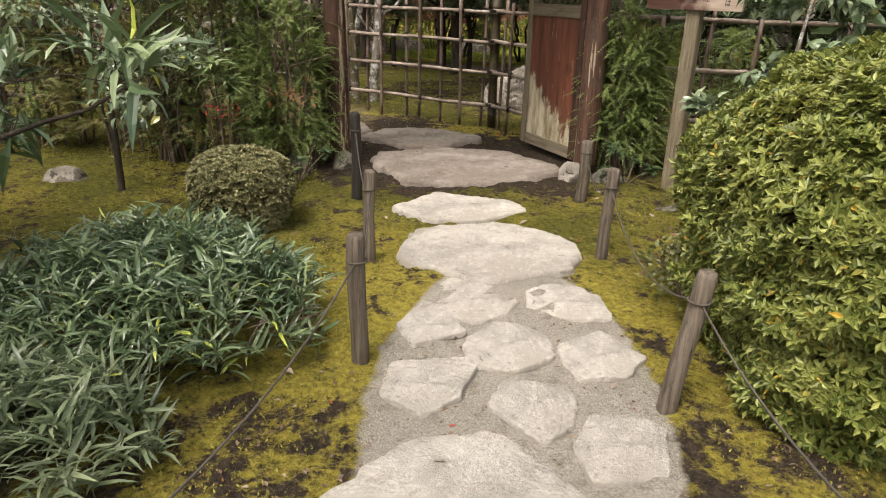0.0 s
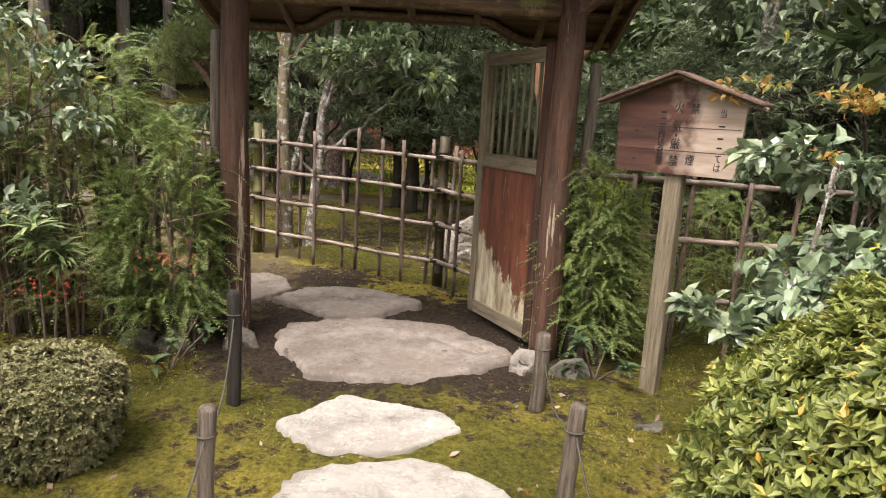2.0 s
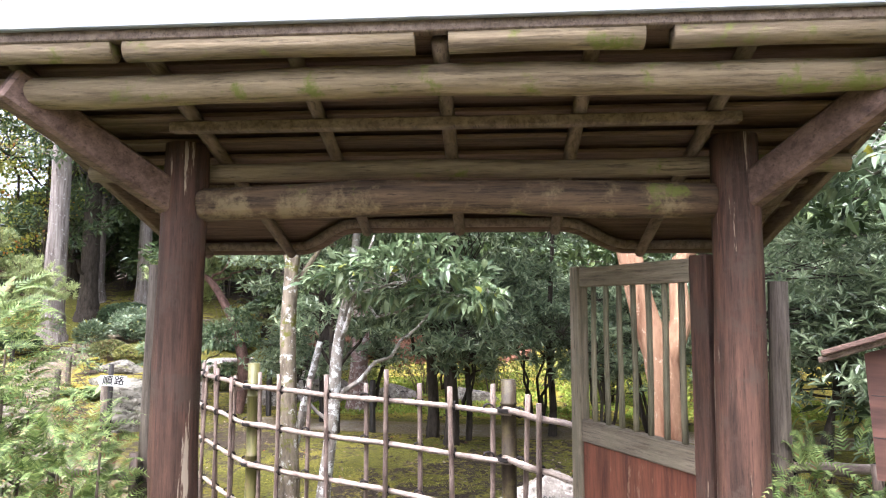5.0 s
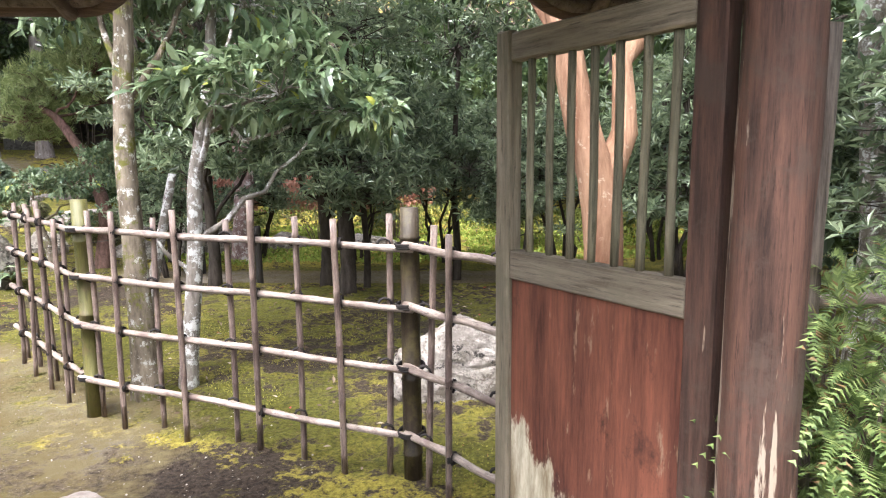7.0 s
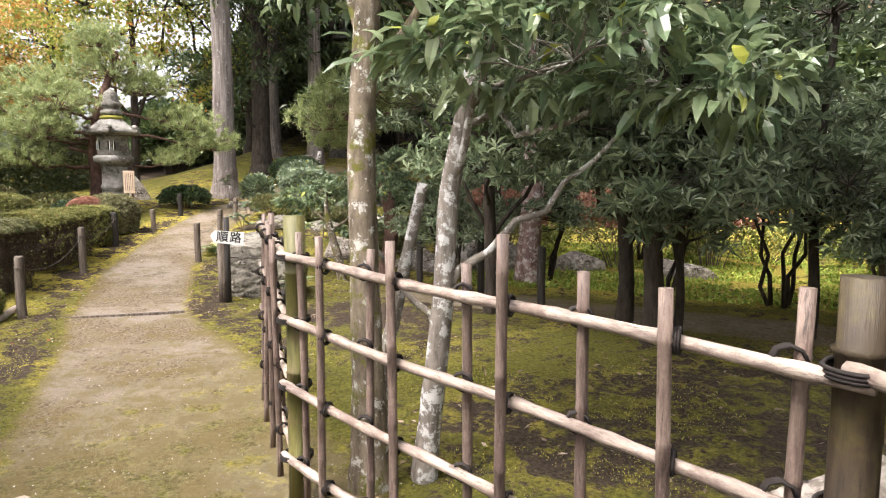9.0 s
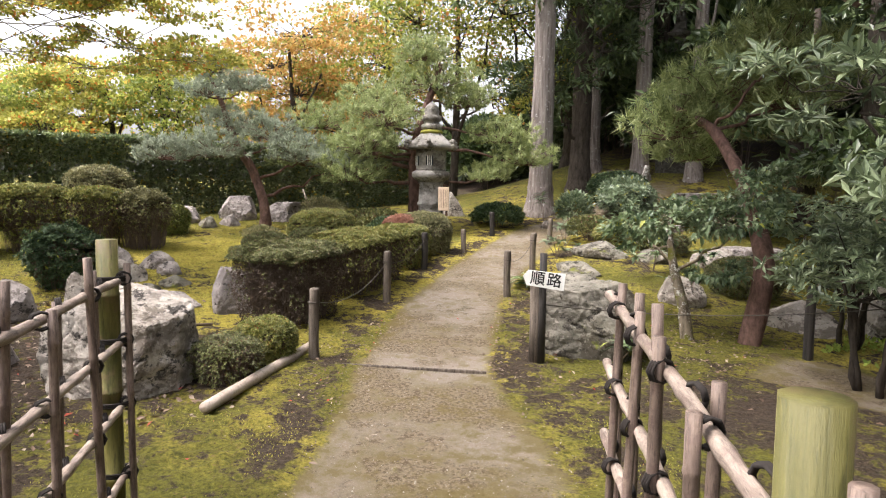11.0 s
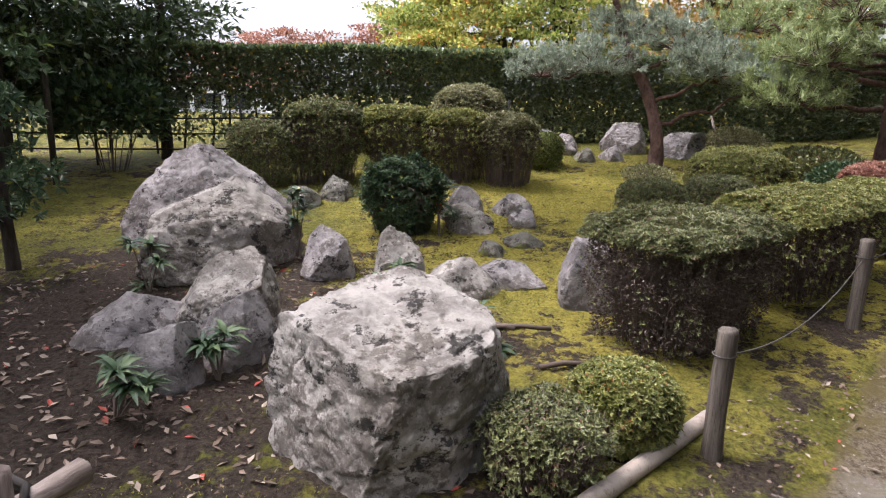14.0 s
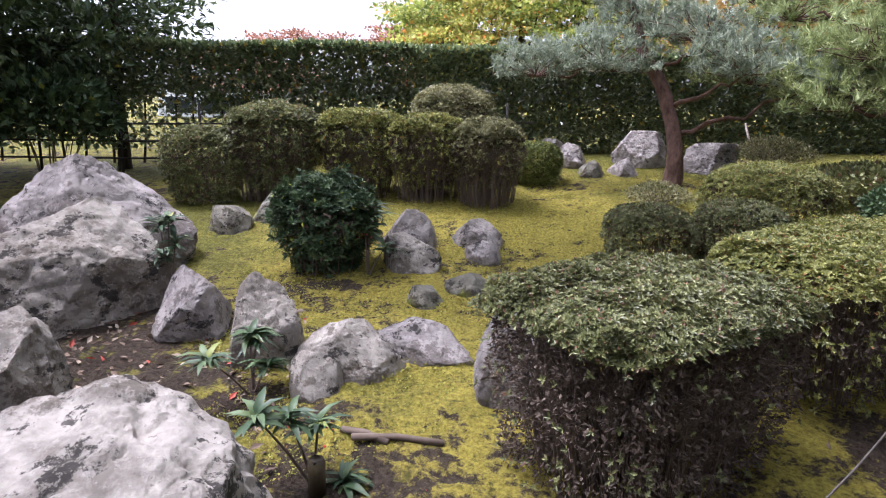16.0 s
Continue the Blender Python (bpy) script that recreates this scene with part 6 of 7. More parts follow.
# ---- trees ----
def limb(p0, p1, r0, r1, g, n=7, bend=0.12):
    p0, p1 = np.array(p0, float), np.array(p1, float)
    t = np.linspace(0, 1, n)[:, None]
    d = np.linalg.norm(p1 - p0)
    P = p0 + (p1 - p0) * t
    w = g.standard_normal((n, 3)) * bend * d * 0.18
    w[0] = w[-1] = 0
    return P + w, r0 + (r1 - r0) * t[:, 0]


def tree(name, x, y, trunk, forks, crowns, bark, leaf, label, seed, L=0.09, W=0.04, group="", seg=12, fine=True, category="tree", wob=0.03, ring=0):
    """trunk: places and radii from the foot; forks: (share of the trunk, end, radius); crowns: (centre, radii, leaves)."""
    g = rng_of(seed)
    z = gz(x, y)
    ob = thing(name, x, y, z, label, category, group)
    P = np.array([p[:3] for p in trunk], float)
    R = np.array([p[3] for p in trunk], float)
    s = np.linspace(0, 1, 30)
    u = np.linspace(0, 1, len(P))
    Q = np.stack([np.interp(s, u, P[:, k]) for k in range(3)], 1)
    for k in range(2):
        Q[1:-1] = (Q[:-2] + 2 * Q[1:-1] + Q[2:]) / 4
    q = np.interp(s, u, R)
    part("trunk", tube(Q, q, seg, wob, seed), M[bark], ob)
    for share, end, r in forks:
        i = int(share * 29)
        A, B = limb(Q[i], end, r, r * 0.35, g, 8)
        part("branch", tube(A, B, 8, 0.03, seed + i), M[bark], ob)
    bits, sub = [], []
    for c, rad, n in crowns:
        c, rad = np.array(c, float), np.array(rad, float)
        nt = max(4, n // 60)
        D = unit(g.standard_normal((nt, 3)))
        C = c + D * rad * (0.35 + 0.65 * g.random((nt, 1)) ** 0.6)
        for e in C:
            m = max(6, n // nt)
            Pn = e + g.standard_normal((m, 3)) * rad * 0.13
            Dn = (Pn - c) / rad + g.standard_normal((m, 3)) * 0.5 + np.array([0, 0, 0.1])
            bits.append(rosettes(Pn[::ring], Dn[::ring] + np.array([0, 0, 0.5]), L, W, g, ring, 0.12, 0.22) if ring else leaf_fine(Pn, Dn, L, W, g) if fine else leaf_cloud(Pn, Dn, L, W, g, spread=0.7, flat=0.7))
            i = np.argmin(np.linalg.norm(Q[8:] - e, axis=1)) + 8
            A, B = limb(c - np.array([0, 0, rad[2] * 0.4]), e, min(0.008 * rad.max(), 0.22 * max(rad[2] * 0.09, 0.012)), 0.002, g, 5, 0.5)
            sub.append(tube(A, B, 4, caps=False))
        i = int(np.clip(np.argmin(np.linalg.norm(Q - c, axis=1)) - 3, 3, 28))
        A, B = limb(Q[i], c - np.array([0, 0, rad[2] * 0.4]), min(max(q[i] * 0.45, 0.008), 0.06 * rad[2] if rad[2] < 0.2 else 0.05), min(0.01 * rad.max(), 0.004 + 0.012 * rad[2]), g, 8, 0.3)
        sub.append(tube(A, B, 6, caps=False))
    if bits:
        part("crown", joined(bits), M[leaf], ob, smooth=False)
        part("branching", joined(sub), M[bark], ob)
    return ob


# two pale trees behind the lattice fence
# The first tree's last three crowns are added above view for shade.
tree("evergreen_tree", -0.93, 6.42, [(0, 0, -0.1, 0.12), (0.0, 0, 0.25, 0.09), (-0.03, 0.03, 0.9, 0.073), (-0.06, 0.05, 1.7, 0.066), (-0.02, 0.1, 2.6, 0.06), (0.05, 0.1, 3.4, 0.04)],
     [(0.7, (-0.5, 0.5, 3.2), 0.028), (0.66, (0.5, 0.5, 3.1), 0.026), (0.8, (-0.3, -0.2, 3.4), 0.02)],
     [((0.1, 0.3, 3.2), (1.0, 0.9, 0.6), 1500), ((-0.8, 0.7, 3.0), (0.7, 0.7, 0.5), 1000), ((1.6, 0.3, 4.3), (1.5, 1.4, 0.5), 3600), ((0.6, 1.9, 4.4), (1.6, 1.4, 0.5), 3600), ((2.3, 2.2, 4.4), (1.5, 1.4, 0.5), 3000)], "bark_pale", "laurel", "slender tree with pale mossy bark and glossy leaves", 91, 0.12, 0.043)
tree("evergreen_tree", -0.72, 6.6, [(0, 0, -0.1, 0.075), (0.04, 0, 0.3, 0.06), (0.1, 0.02, 0.9, 0.055), (0.12, 0.05, 1.5, 0.05), (0.24, 0.1, 2.1, 0.042), (0.3, 0.1, 2.9, 0.03)],
     [(0.42, (0.9, 0.3, 1.75), 0.026), (0.35, (-0.35, -0.1, 1.35), 0.02), (0.6, (0.5, -0.3, 2.4), 0.025)],
     [((0.75, -0.15, 2.15), (0.75, 0.55, 0.32), 750), ((1.35, 0.0, 2.0), (0.5, 0.5, 0.25), 420), ((0.5, 0.4, 2.9), (0.9, 0.8, 0.5), 1000)], "bark_white", "laurel", "thin tree with white lichen bark and glossy leaves", 92, 0.12, 0.043)
tree("evergreen_tree", -1.0, 6.75, [(0, 0, -0.1, 0.05), (-0.04, 0, 0.4, 0.042), (0.1, 0, 1.0, 0.035), (0.22, 0, 1.5, 0.028)], [], [], "bark_white", "camellia", "thin leaning stem with grey bark", 93)
# dark trees beyond
for k, (x, y, h, r) in enumerate(((-1.55, 10.5, 3.2, 0.075), (-0.1, 10.4, 3.2, 0.08), (0.42, 10.1, 2.4, 0.04), (0.2, 9.8, 3.0, 0.09), (1.6, 10.6, 3.0, 0.05))):
    tree("dark_tree", x, y, [(0, 0, -0.1, r * 1.3), (0.02, 0, 0.4, r), (-0.04, 0.03, 1.3, r * 0.85), (0.05, 0, h, r * 0.5)], [(0.5, (0.7, 0.3, h * 0.62), r * 0.4), (0.55, (-0.7, -0.2, h * 0.66), r * 0.4)],
         [((0, 0, h + 0.3), (1.3, 1.2, 0.8), 1600), ((0.7, 0.2, h * 0.68), (0.9, 0.8, 0.3), 1400), ((-0.7, -0.2, h * 0.74), (0.9, 0.8, 0.3), 1400), ((0.1, -0.7, h * 0.52), (0.8, 0.7, 0.25), 1100)], "bark_dark", "podo", "evergreen tree with a dark trunk and drooping dark leaves", 100 + k, 0.12, 0.03, "dark evergreen trees", ring=7)
# rows of dark narrow-leaved shrubs
def whorled_shrub(x, y, r, h, n, label, seed, mat="podo", L=0.098, W=0.024):
    """Stems with layered clumps of leaf whorls."""
    g = rng_of(seed)
    ob = thing("narrow_leaved_shrub", x, y, gz(x, y), label, "bush", "narrow-leaved shrubs")
    m = max(8, n // 14)
    C, D = shell(m * 2, r, r * 0.9, h * 0.9, g, 2.2, 0.75, 0.25, seed * 0.37)
    C, D = C[:m], D[:m]
    C[:, 2] = 0.5 + C[:, 2] * (h - 0.3) / h
    P = np.repeat(C, 14, 0) + g.standard_normal((len(C) * 14, 3)) * np.array([0.16, 0.16, 0.06]) * max(0.7, r)
    N = np.repeat(D, 14, 0) * 0.5 + np.array([0, 0, 0.8])
    part("foliage", rosettes(P, N, L, W, g, 8, 0.12, 0.2, 0.4), M[mat], ob, smooth=False)
    bits = []
    for q in range(5):
        a = g.random() * 6.28
        A, B = limb((0.1 * math.cos(a), 0.1 * math.sin(a), -0.05), (0.45 * r * math.cos(a), 0.45 * r * math.sin(a), h * 0.8), 0.03, 0.01, g, 7)
        bits.append(tube(A, B, 6, 0.03, q))
        for e in C[q::5][:16]:
            i = int(np.argmin(np.abs(A[:, 2] - e[2] + 0.1)))
            a2, b2 = limb(A[i], e, 0.009, 0.003, g, 4)
            bits.append(tube(a2, b2, 4, caps=False))
    part("branching", joined(bits), M["bark_dark"], ob)
    return ob


for k, (x, y, r, h) in enumerate(((1.5, 12.0, 0.95, 2.4), (4.9, 11.8, 1.0, 2.8), (0.2, 12.4, 0.8, 1.7), (-1.5, 13.0, 0.7, 1.3), (4.3, 9.6, 1.1, 3.0), (3.6, 7.3, 0.9, 2.6), (5.2, 7.0, 1.2, 3.2), (-2.3, 11.2, 0.6, 1.3), (-2.9, 12.6, 0.6, 1.2), (2.9, 13.6, 1.2, 2.6), (-0.4, 15.6, 1.2, 2.2), (-3.2, 15.8, 1.1, 2.0), (4.0, 5.6, 0.8, 2.2), (3.1, 10.8, 0.9, 2.5), (2.3, 10.2, 0.7, 1.5))):
    whorled_shrub(x, y, r, h, int(900 * r * h / 2), "dark evergreen shrub with whorls of narrow leaves", 130 + k)
# orange-barked tree
tree("smooth_barked_tree", 1.82, 5.2, [(0, 0, -0.1, 0.13), (0.0, 0, 0.3, 0.11), (0.02, 0, 0.9, 0.1), (0.0, 0, 1.4, 0.105), (-0.12, 0, 1.75, 0.085), (-0.27, 0.05, 2.5, 0.07), (-0.3, 0.1, 3.6, 0.04)],
     [(0.5, (0.34, 0.12, 2.6), 0.085), (0.75, (-0.7, 0.5, 3.4), 0.03)], [((0.2, 0.3, 3.9), (1.2, 1.2, 0.6), 900)], "bark_orange", "forest", "forked tree with smooth orange-brown peeling bark", 95, 0.12, 0.05)
# The crowns after the first are added overhead to shade the ground.
tree("red_barked_tree", -1.65, 12.7, [(0, 0, -0.1, 0.24), (0.0, 0, 0.5, 0.17), (0.05, 0, 1.4, 0.15), (-0.05, 0, 3.4, 0.12)], [], [((0, 0, 4.0), (1.6, 1.5, 0.8), 1500), ((-1.7, -0.7, 4.3), (1.6, 1.5, 0.6), 2200), ((-0.6, -1.8, 4.5), (1.6, 1.4, 0.6), 1800), ((-2.4, -1.7, 4.8), (1.6, 1.3, 0.5), 2500), ((-3.2, -0.4, 5.0), (1.5, 1.3, 0.5), 2200)], "bark_flaky", "forest", "tree with flaking pinkish bark", 96, 0.16, 0.07)
tree("grey_barked_tree", 4.2, 6.4, [(0, 0, -0.1, 0.15), (0.05, 0, 1.0, 0.11), (-0.1, 0, 2.4, 0.1), (-0.15, 0, 4.0, 0.07)], [(0.5, (0.9, 0.4, 3.6), 0.06)],
     [((0, 0, 3.4), (1.4, 1.2, 0.8), 1600), ((0.6, -0.4, 2.4), (1.0, 0.8, 0.5), 1000)], "bark_white", "camellia", "tree with spotted grey bark behind the gate", 97, 0.13, 0.055)
# low red foliage beyond the trees
for k, (x, y, w) in enumerate(((-2.6, 14.6, 1.0), (-0.6, 14.6, 0.9), (0.8, 15.2, 0.8))):
    bush("red_leaved_shrub", x, y, w, 0.6, 1.35, 1500, 0.06, 0.035, "maple_red", "dull red shrub beyond the trees", 160 + k, 2.0, 0.5, 0.3, 14, "red shrubs", lift=0.5)
for k, (x, y, w) in enumerate(((-3.4, 16.0, 1.4), (-0.8, 17.0, 1.6), (1.6, 16.4, 1.5), (4.4, 14.0, 1.6))):
    bush("mossy_mound_shrub", x, y, w, 1.0, 0.7, 3200, 0.05, 0.026, "azalea", "bright green rounded shrub in open light", 165 + k, 2.6, 0.2, 0.1, 8, "bright shrubs")

# Added tree: its high crowns are there to shade right of the path.
tree("forest_tree", -2.6, 13.9, [(0, 0, -0.2, 0.18), (0.05, 0, 1.5, 0.13), (-0.1, 0, 4.0, 0.1), (-0.2, -0.1, 6.0, 0.05)], [(0.6, (-1.6, -1.4, 5.0), 0.05), (0.6, (1.0, -1.8, 5.0), 0.05)],
     [((0, 0, 5.4), (1.8, 1.8, 0.5), 1700), ((-1.6, -1.5, 5.3), (1.8, 1.7, 0.45), 1700), ((0.9, -2.0, 5.2), (1.8, 1.7, 0.45), 1700), ((-2.4, 0.4, 5.6), (1.8, 1.7, 0.45), 1700), ((-0.4, -3.3, 5.4), (1.7, 1.5, 0.4), 1700), ((-1.9, -3.6, 5.7), (1.6, 1.4, 0.4), 1600)], "bark_dark", "forest", "tall dark evergreen added for its shading canopy over the garden", 358, 0.17, 0.07, "forest trees", 14, False)
# cedar trunks on the bank
for k, (x, y, r, h, b) in enumerate(((-10.45, 17.0, 0.26, 12, "bark_cedar"), (-10.75, 18.9, 0.24, 12, "bark_dark"), (-9.9, 20.3, 0.2, 12, "bark_cedar"), (-8.7, 20.8, 0.17, 12, "bark_cedar"), (-11.6, 20.6, 0.22, 12, "bark_cedar"), (-10.5, 22.2, 0.2, 12, "bark_dark"), (-9.0, 23.4, 0.22, 12, "bark_dark"), (-7.0, 22.6, 0.2, 12, "bark_dark"), (-5.0, 21.0, 0.22, 12, "bark_dark"), (-13.2, 21.8, 0.22, 12, "bark_dark"))):
    g = rng_of(180 + k)
    crowns = [((g.normal(0, 0.5), g.normal(0, 0.5), 5.2 + 1.3 * q), (2.2, 2.2, 0.8), 1000) for q in range(5)]
    if k in (1, 4, 8, 9):
        crowns += [((g.normal(0, 1.0), g.normal(0, 0.8), 2.6 + 0.9 * q), (1.6, 1.4, 0.6), 800) for q in range(3)]
    tree("cedar", x, y, [(0, 0, -0.2, r * 1.75), (0, 0, 0.25, r * 1.25), (0, 0, 0.8, r), (0.03, 0, 5, r * 0.85), (0.05, 0, h, r * 0.6)], [], crowns, b, "forest",
         "tall straight cedar trunk with grey fibrous bark" if b == "bark_cedar" else "dark straight forest trunk", 180 + k, 0.2, 0.06, "forest trees", 20, False, wob=0.035)
# forest edge that closes the view
for k, (x, y, h) in enumerate(((-12.2, 24.5, 8), (-8.0, 25.0, 8), (-4.0, 24.0, 8), (0.0, 23.0, 7), (4.0, 21.0, 7), (7.5, 18.0, 7), (9.0, 13.0, 7), (9.5, 8.0, 6), (9.0, 3.0, 6), (7.0, 12.5, 5), (6.8, 9.5, 4.5), (7.0, 5.0, 5), (5.5, 16.5, 5), (5.2, 3.6, 4.5), (6.5, -1.0, 5), (-5.5, 19.0, 4.2))):
    g = rng_of(220 + k)
    crowns = [((g.normal(0, 0.8), g.normal(0, 0.8), h * (0.18 + 0.2 * q)), (2.3 - 0.2 * q, 2.1 - 0.2 * q, h * 0.13), 1000) for q in range(5)]
    tree("forest_tree", x, y, [(0, 0, -0.2, 0.22), (0, 0, 0.5, 0.17), (0.1, 0, h * 0.5, 0.12), (0, 0, h, 0.05)], [], crowns, "bark_dark", "forest", "dense dark evergreen tree at the garden's edge", 220 + k, 0.25, 0.105, "forest trees", 10, False)

for k in range(17):
    x = -15.5 + 1.45 * k
    y = 23.5 + 1.2 * math.sin(k * 2.1) - (3.0 if x > 1 else 0)
    bush("dark_undergrowth", x, y, 1.3, 0.9, 4.4 + math.sin(k * 1.7), 2400, 0.24, 0.1, "forest", "dense dark shrub under the forest trees", 600 + k, 2.6, 0.3, 0.2, 6, "forest shrubs", lift=0.1)

for k in range(10):
    x = -24.0 + 1.9 * k
    bush("dark_undergrowth", x, 26.5 + math.sin(k * 2.3), 1.6, 1.0, (6.0 if k > 4 else 2.6) + math.sin(k * 1.3) * (1.0 if k > 4 else 0.4), 2200, 0.3, 0.13, "forest", "dense dark shrub under the forest trees", 660 + k, 2.6, 0.3, 0.2, 5, "forest shrubs", lift=0.1)

for k, (x, y) in enumerate(((-11.5, 22.3), (-13.3, 24.5), (-14.5, 26.8), (-9.8, 21.6))):
    bush("dark_undergrowth", x, y, 1.3, 0.8, 3.0, 3500, 0.18, 0.07, "forest", "dense dark shrub under the forest trees", 690 + k, 2.6, 0.3, 0.2, 6, "forest shrubs", lift=0.1)

# maples and autumn trees in the north-west and west
MAPLES = [(-17.5, 14.5, 5.0, "maple_orange", 2.2), (-17.0, 17.5, 6.5, "maple_green", 2.2), (-15.0, 18.5, 8.0, "maple", 2.5), (-20.5, 12.0, 3.9, "maple_green", 2.0), (-23.0, 14.0, 5.0, "maple", 2.6), (-13.0, 20.0, 9.0, "maple_green", 2.4), (-29.0, 4.0, 2.6, "maple_red", 2.4), (-28.0, 9.5, 3.0, "maple_red", 2.2), (-19.0, 15.5, 4.6, "maple_orange", 1.8), (-21.0, 18.0, 6.0, "maple_orange", 2.6), (-23.5, 9.6, 3.4, "maple_green", 1.7), (-21.5, 10.9, 3.7, "maple", 1.6), (-26.5, 10.2, 4.4, "maple", 2.0)]
for k, (x, y, h, mat, w) in enumerate(MAPLES):
    g = rng_of(260 + k)
    crowns = [((g.normal(0, w * 0.4), g.normal(0, w * 0.4), h * (0.4 + 0.13 * q)), (w * 0.85, w * 0.85, h * 0.11), 1600) for q in range(5)]
    tree("maple", x, y, [(0, 0, -0.2, 0.16), (0.1, 0, 0.8, 0.12), (0.0, 0.2, h * 0.5, 0.08), (0.1, 0, h * 0.9, 0.03)], [(0.4, (w * 0.6, 0.3, h * 0.7), 0.06), (0.4, (-w * 0.6, -0.3, h * 0.65), 0.06)], crowns, "bark_dark", mat,
         {"maple_green": "green-leaved maple", "maple": "yellow-green autumn maple", "maple_orange": "orange autumn maple", "maple_red": "distant red autumn maple"}[mat] + " with layered leaves", 260 + k, 0.11, 0.082, "autumn maples", 8, False)
# maple whose boughs hang over the view
g = rng_of(290)
mx, my = -10.5, 2.4
crowns = []
for k in range(34):
    crowns.append(((g.normal(0.2, 1.3), 3.6 + 3.4 * g.random(), 3.0 + 1.5 * g.random()), (0.75, 0.75, 0.14), 900))
tree("maple", mx, my, [(0, 0, -0.2, 0.2), (0.1, 0.1, 1.0, 0.15), (-0.1, 0.8, 2.6, 0.09), (-0.1, 2.4, 3.8, 0.03)], [(0.6, (-1.0, 4.4, 3.4), 0.012), (0.65, (0.6, 5.6, 3.6), 0.012), (0.75, (1.3, 4.6, 3.8), 0.01)], crowns, "bark_pale", "maple", "overhanging maple with thin yellow-green leaves", 290, 0.055, 0.042, "autumn maples", 10, False)
for k, (x, y, h) in enumerate(((-14.2, 1.3, 2.6), (-14.6, -0.6, 3.0), (-13.6, -2.4, 3.2), (-14.4, 3.0, 1.5))):
    bush("dark_shrub", x, y, 0.8, 0.9, h, 2600, 0.1, 0.045, "broad", "dark evergreen shrub in front of the hedge", 640 + k, 2.2, 0.5, 0.25, 14, "dark shrubs", lift=0.3)
# Its high outer crowns are added to shade the earth among the rocks.
tree("dark_shrub", -9.35, 3.75, [(0, 0, -0.1, 0.06), (0.05, 0, 0.7, 0.045), (0.0, 0.05, 1.8, 0.03), (-0.05, 0, 3.4, 0.012)], [(0.4, (0.4, -0.3, 1.6), 0.02)],
     [((0.0, -0.1, 0.8), (0.55, 0.5, 0.35), 900), ((0.1, 0.0, 1.5), (0.7, 0.6, 0.4), 1100), ((0.3, 0.1, 2.6), (1.3, 0.9, 0.4), 1700), ((1.2, 0.2, 3.4), (1.4, 1.0, 0.4), 2000), ((2.3, 0.2, 3.7), (1.4, 1.0, 0.4), 2000)], "bark_dark", "broad", "dark evergreen with low boughs beside the rocks", 357, 0.08, 0.035, category="bush", ring=5)
# evergreen at the south-west corner; the last tree is added to shade the rocks
for k, (x, y, h) in enumerate(((-13.6, 1.9, 4.6), (-15.5, 3.6, 4.6), (-12.5, -0.5, 5.5), (-9.5, -1.8, 5.0), (-6.5, -2.2, 5), (-3.5, -1.0, 3.2), (-8.4, 1.9, 6.4))):
    g = rng_of(300 + k)
    crowns = [((g.normal(0, 0.5), g.normal(0, 0.5), h * (0.42 + 0.14 * q)), (1.7, 1.6, h * 0.12), 2600) for q in range(4)]
    tree("forest_tree", x, y, [(0, 0, -0.2, 0.12), (0.05, 0, 1.0, 0.08), (0, 0.1, h, 0.03)], [], crowns, "bark_dark", "forest", "dark evergreen tree beside the hedge", 300 + k, 0.14, 0.065, "forest trees", 8, False)


# ---- pines ----
def tufts(C, n, L, g, up=0.7):
    """Needle brushes at the places C."""
    m = len(C) * n
    P = np.repeat(C, n, 0) + 0.02 * g.standard_normal((m, 3))
    lean = np.repeat(g.standard_normal((len(C), 3)) * 0.45, n, 0)
    D = g.standard_normal((m, 3)) * 0.55 + lean + np.array([0, 0, up])
    return blades(P, D, L * 0.72, 0.014, g)


def pine(x, y, trunk, pads, label, seed, mat, L=0.11, group="garden pines", per=34, name="pine_tree"):
    g = rng_of(seed)
    ob = thing(name, x, y, gz(x, y), label, "tree", group)
    P = np.array([p[:3] for p in trunk], float)
    R = np.array([p[3] for p in trunk], float)
    s, u = np.linspace(0, 1, 26), np.linspace(0, 1, len(P))
    Q = np.stack([np.interp(s, u, P[:, k]) for k in range(3)], 1)
    for _ in range(2):
        Q[1:-1] = (Q[:-2] + 2 * Q[1:-1] + Q[2:]) / 4
    q = np.interp(s, u, R)
    part("trunk", tube(Q, q, 12, 0.04, seed), M["bark_pine"], ob)
    for k, (c, rad, n) in enumerate(pads):
        c, rad = np.array(c, float), np.array(rad, float)
        i = int(np.argmin(np.linalg.norm(Q - (c - np.array([0, 0, 0.25])), axis=1)))
        A, B = limb(Q[i], c - np.array([0, 0, rad[2]]), max(0.4 * q[i], 0.015), 0.012, g, 8, 0.2)
        bits = [tube(A, B, 7, 0.05, seed + k)]
        D = unit(g.standard_normal((n, 3)))
        C = c + D * rad * np.array([1.05, 1.05, 1.5]) * (0.25 + 0.85 * g.random((n, 1)) ** 0.6)
        C[:, 2] = np.maximum(C[:, 2], c[2] - rad[2] * 0.9)
        for e in C[:: 3]:
            a, b = limb(c - np.array([0, 0, rad[2]]), e, 0.008, 0.003, g, 4, 0.25)
            bits.append(tube(a, b, 4, caps=False))
        part("branch", joined(bits), M["bark_pine"], ob)
        part("needles", tufts(C, per, L, g), M[mat], ob, smooth=False)
    return ob


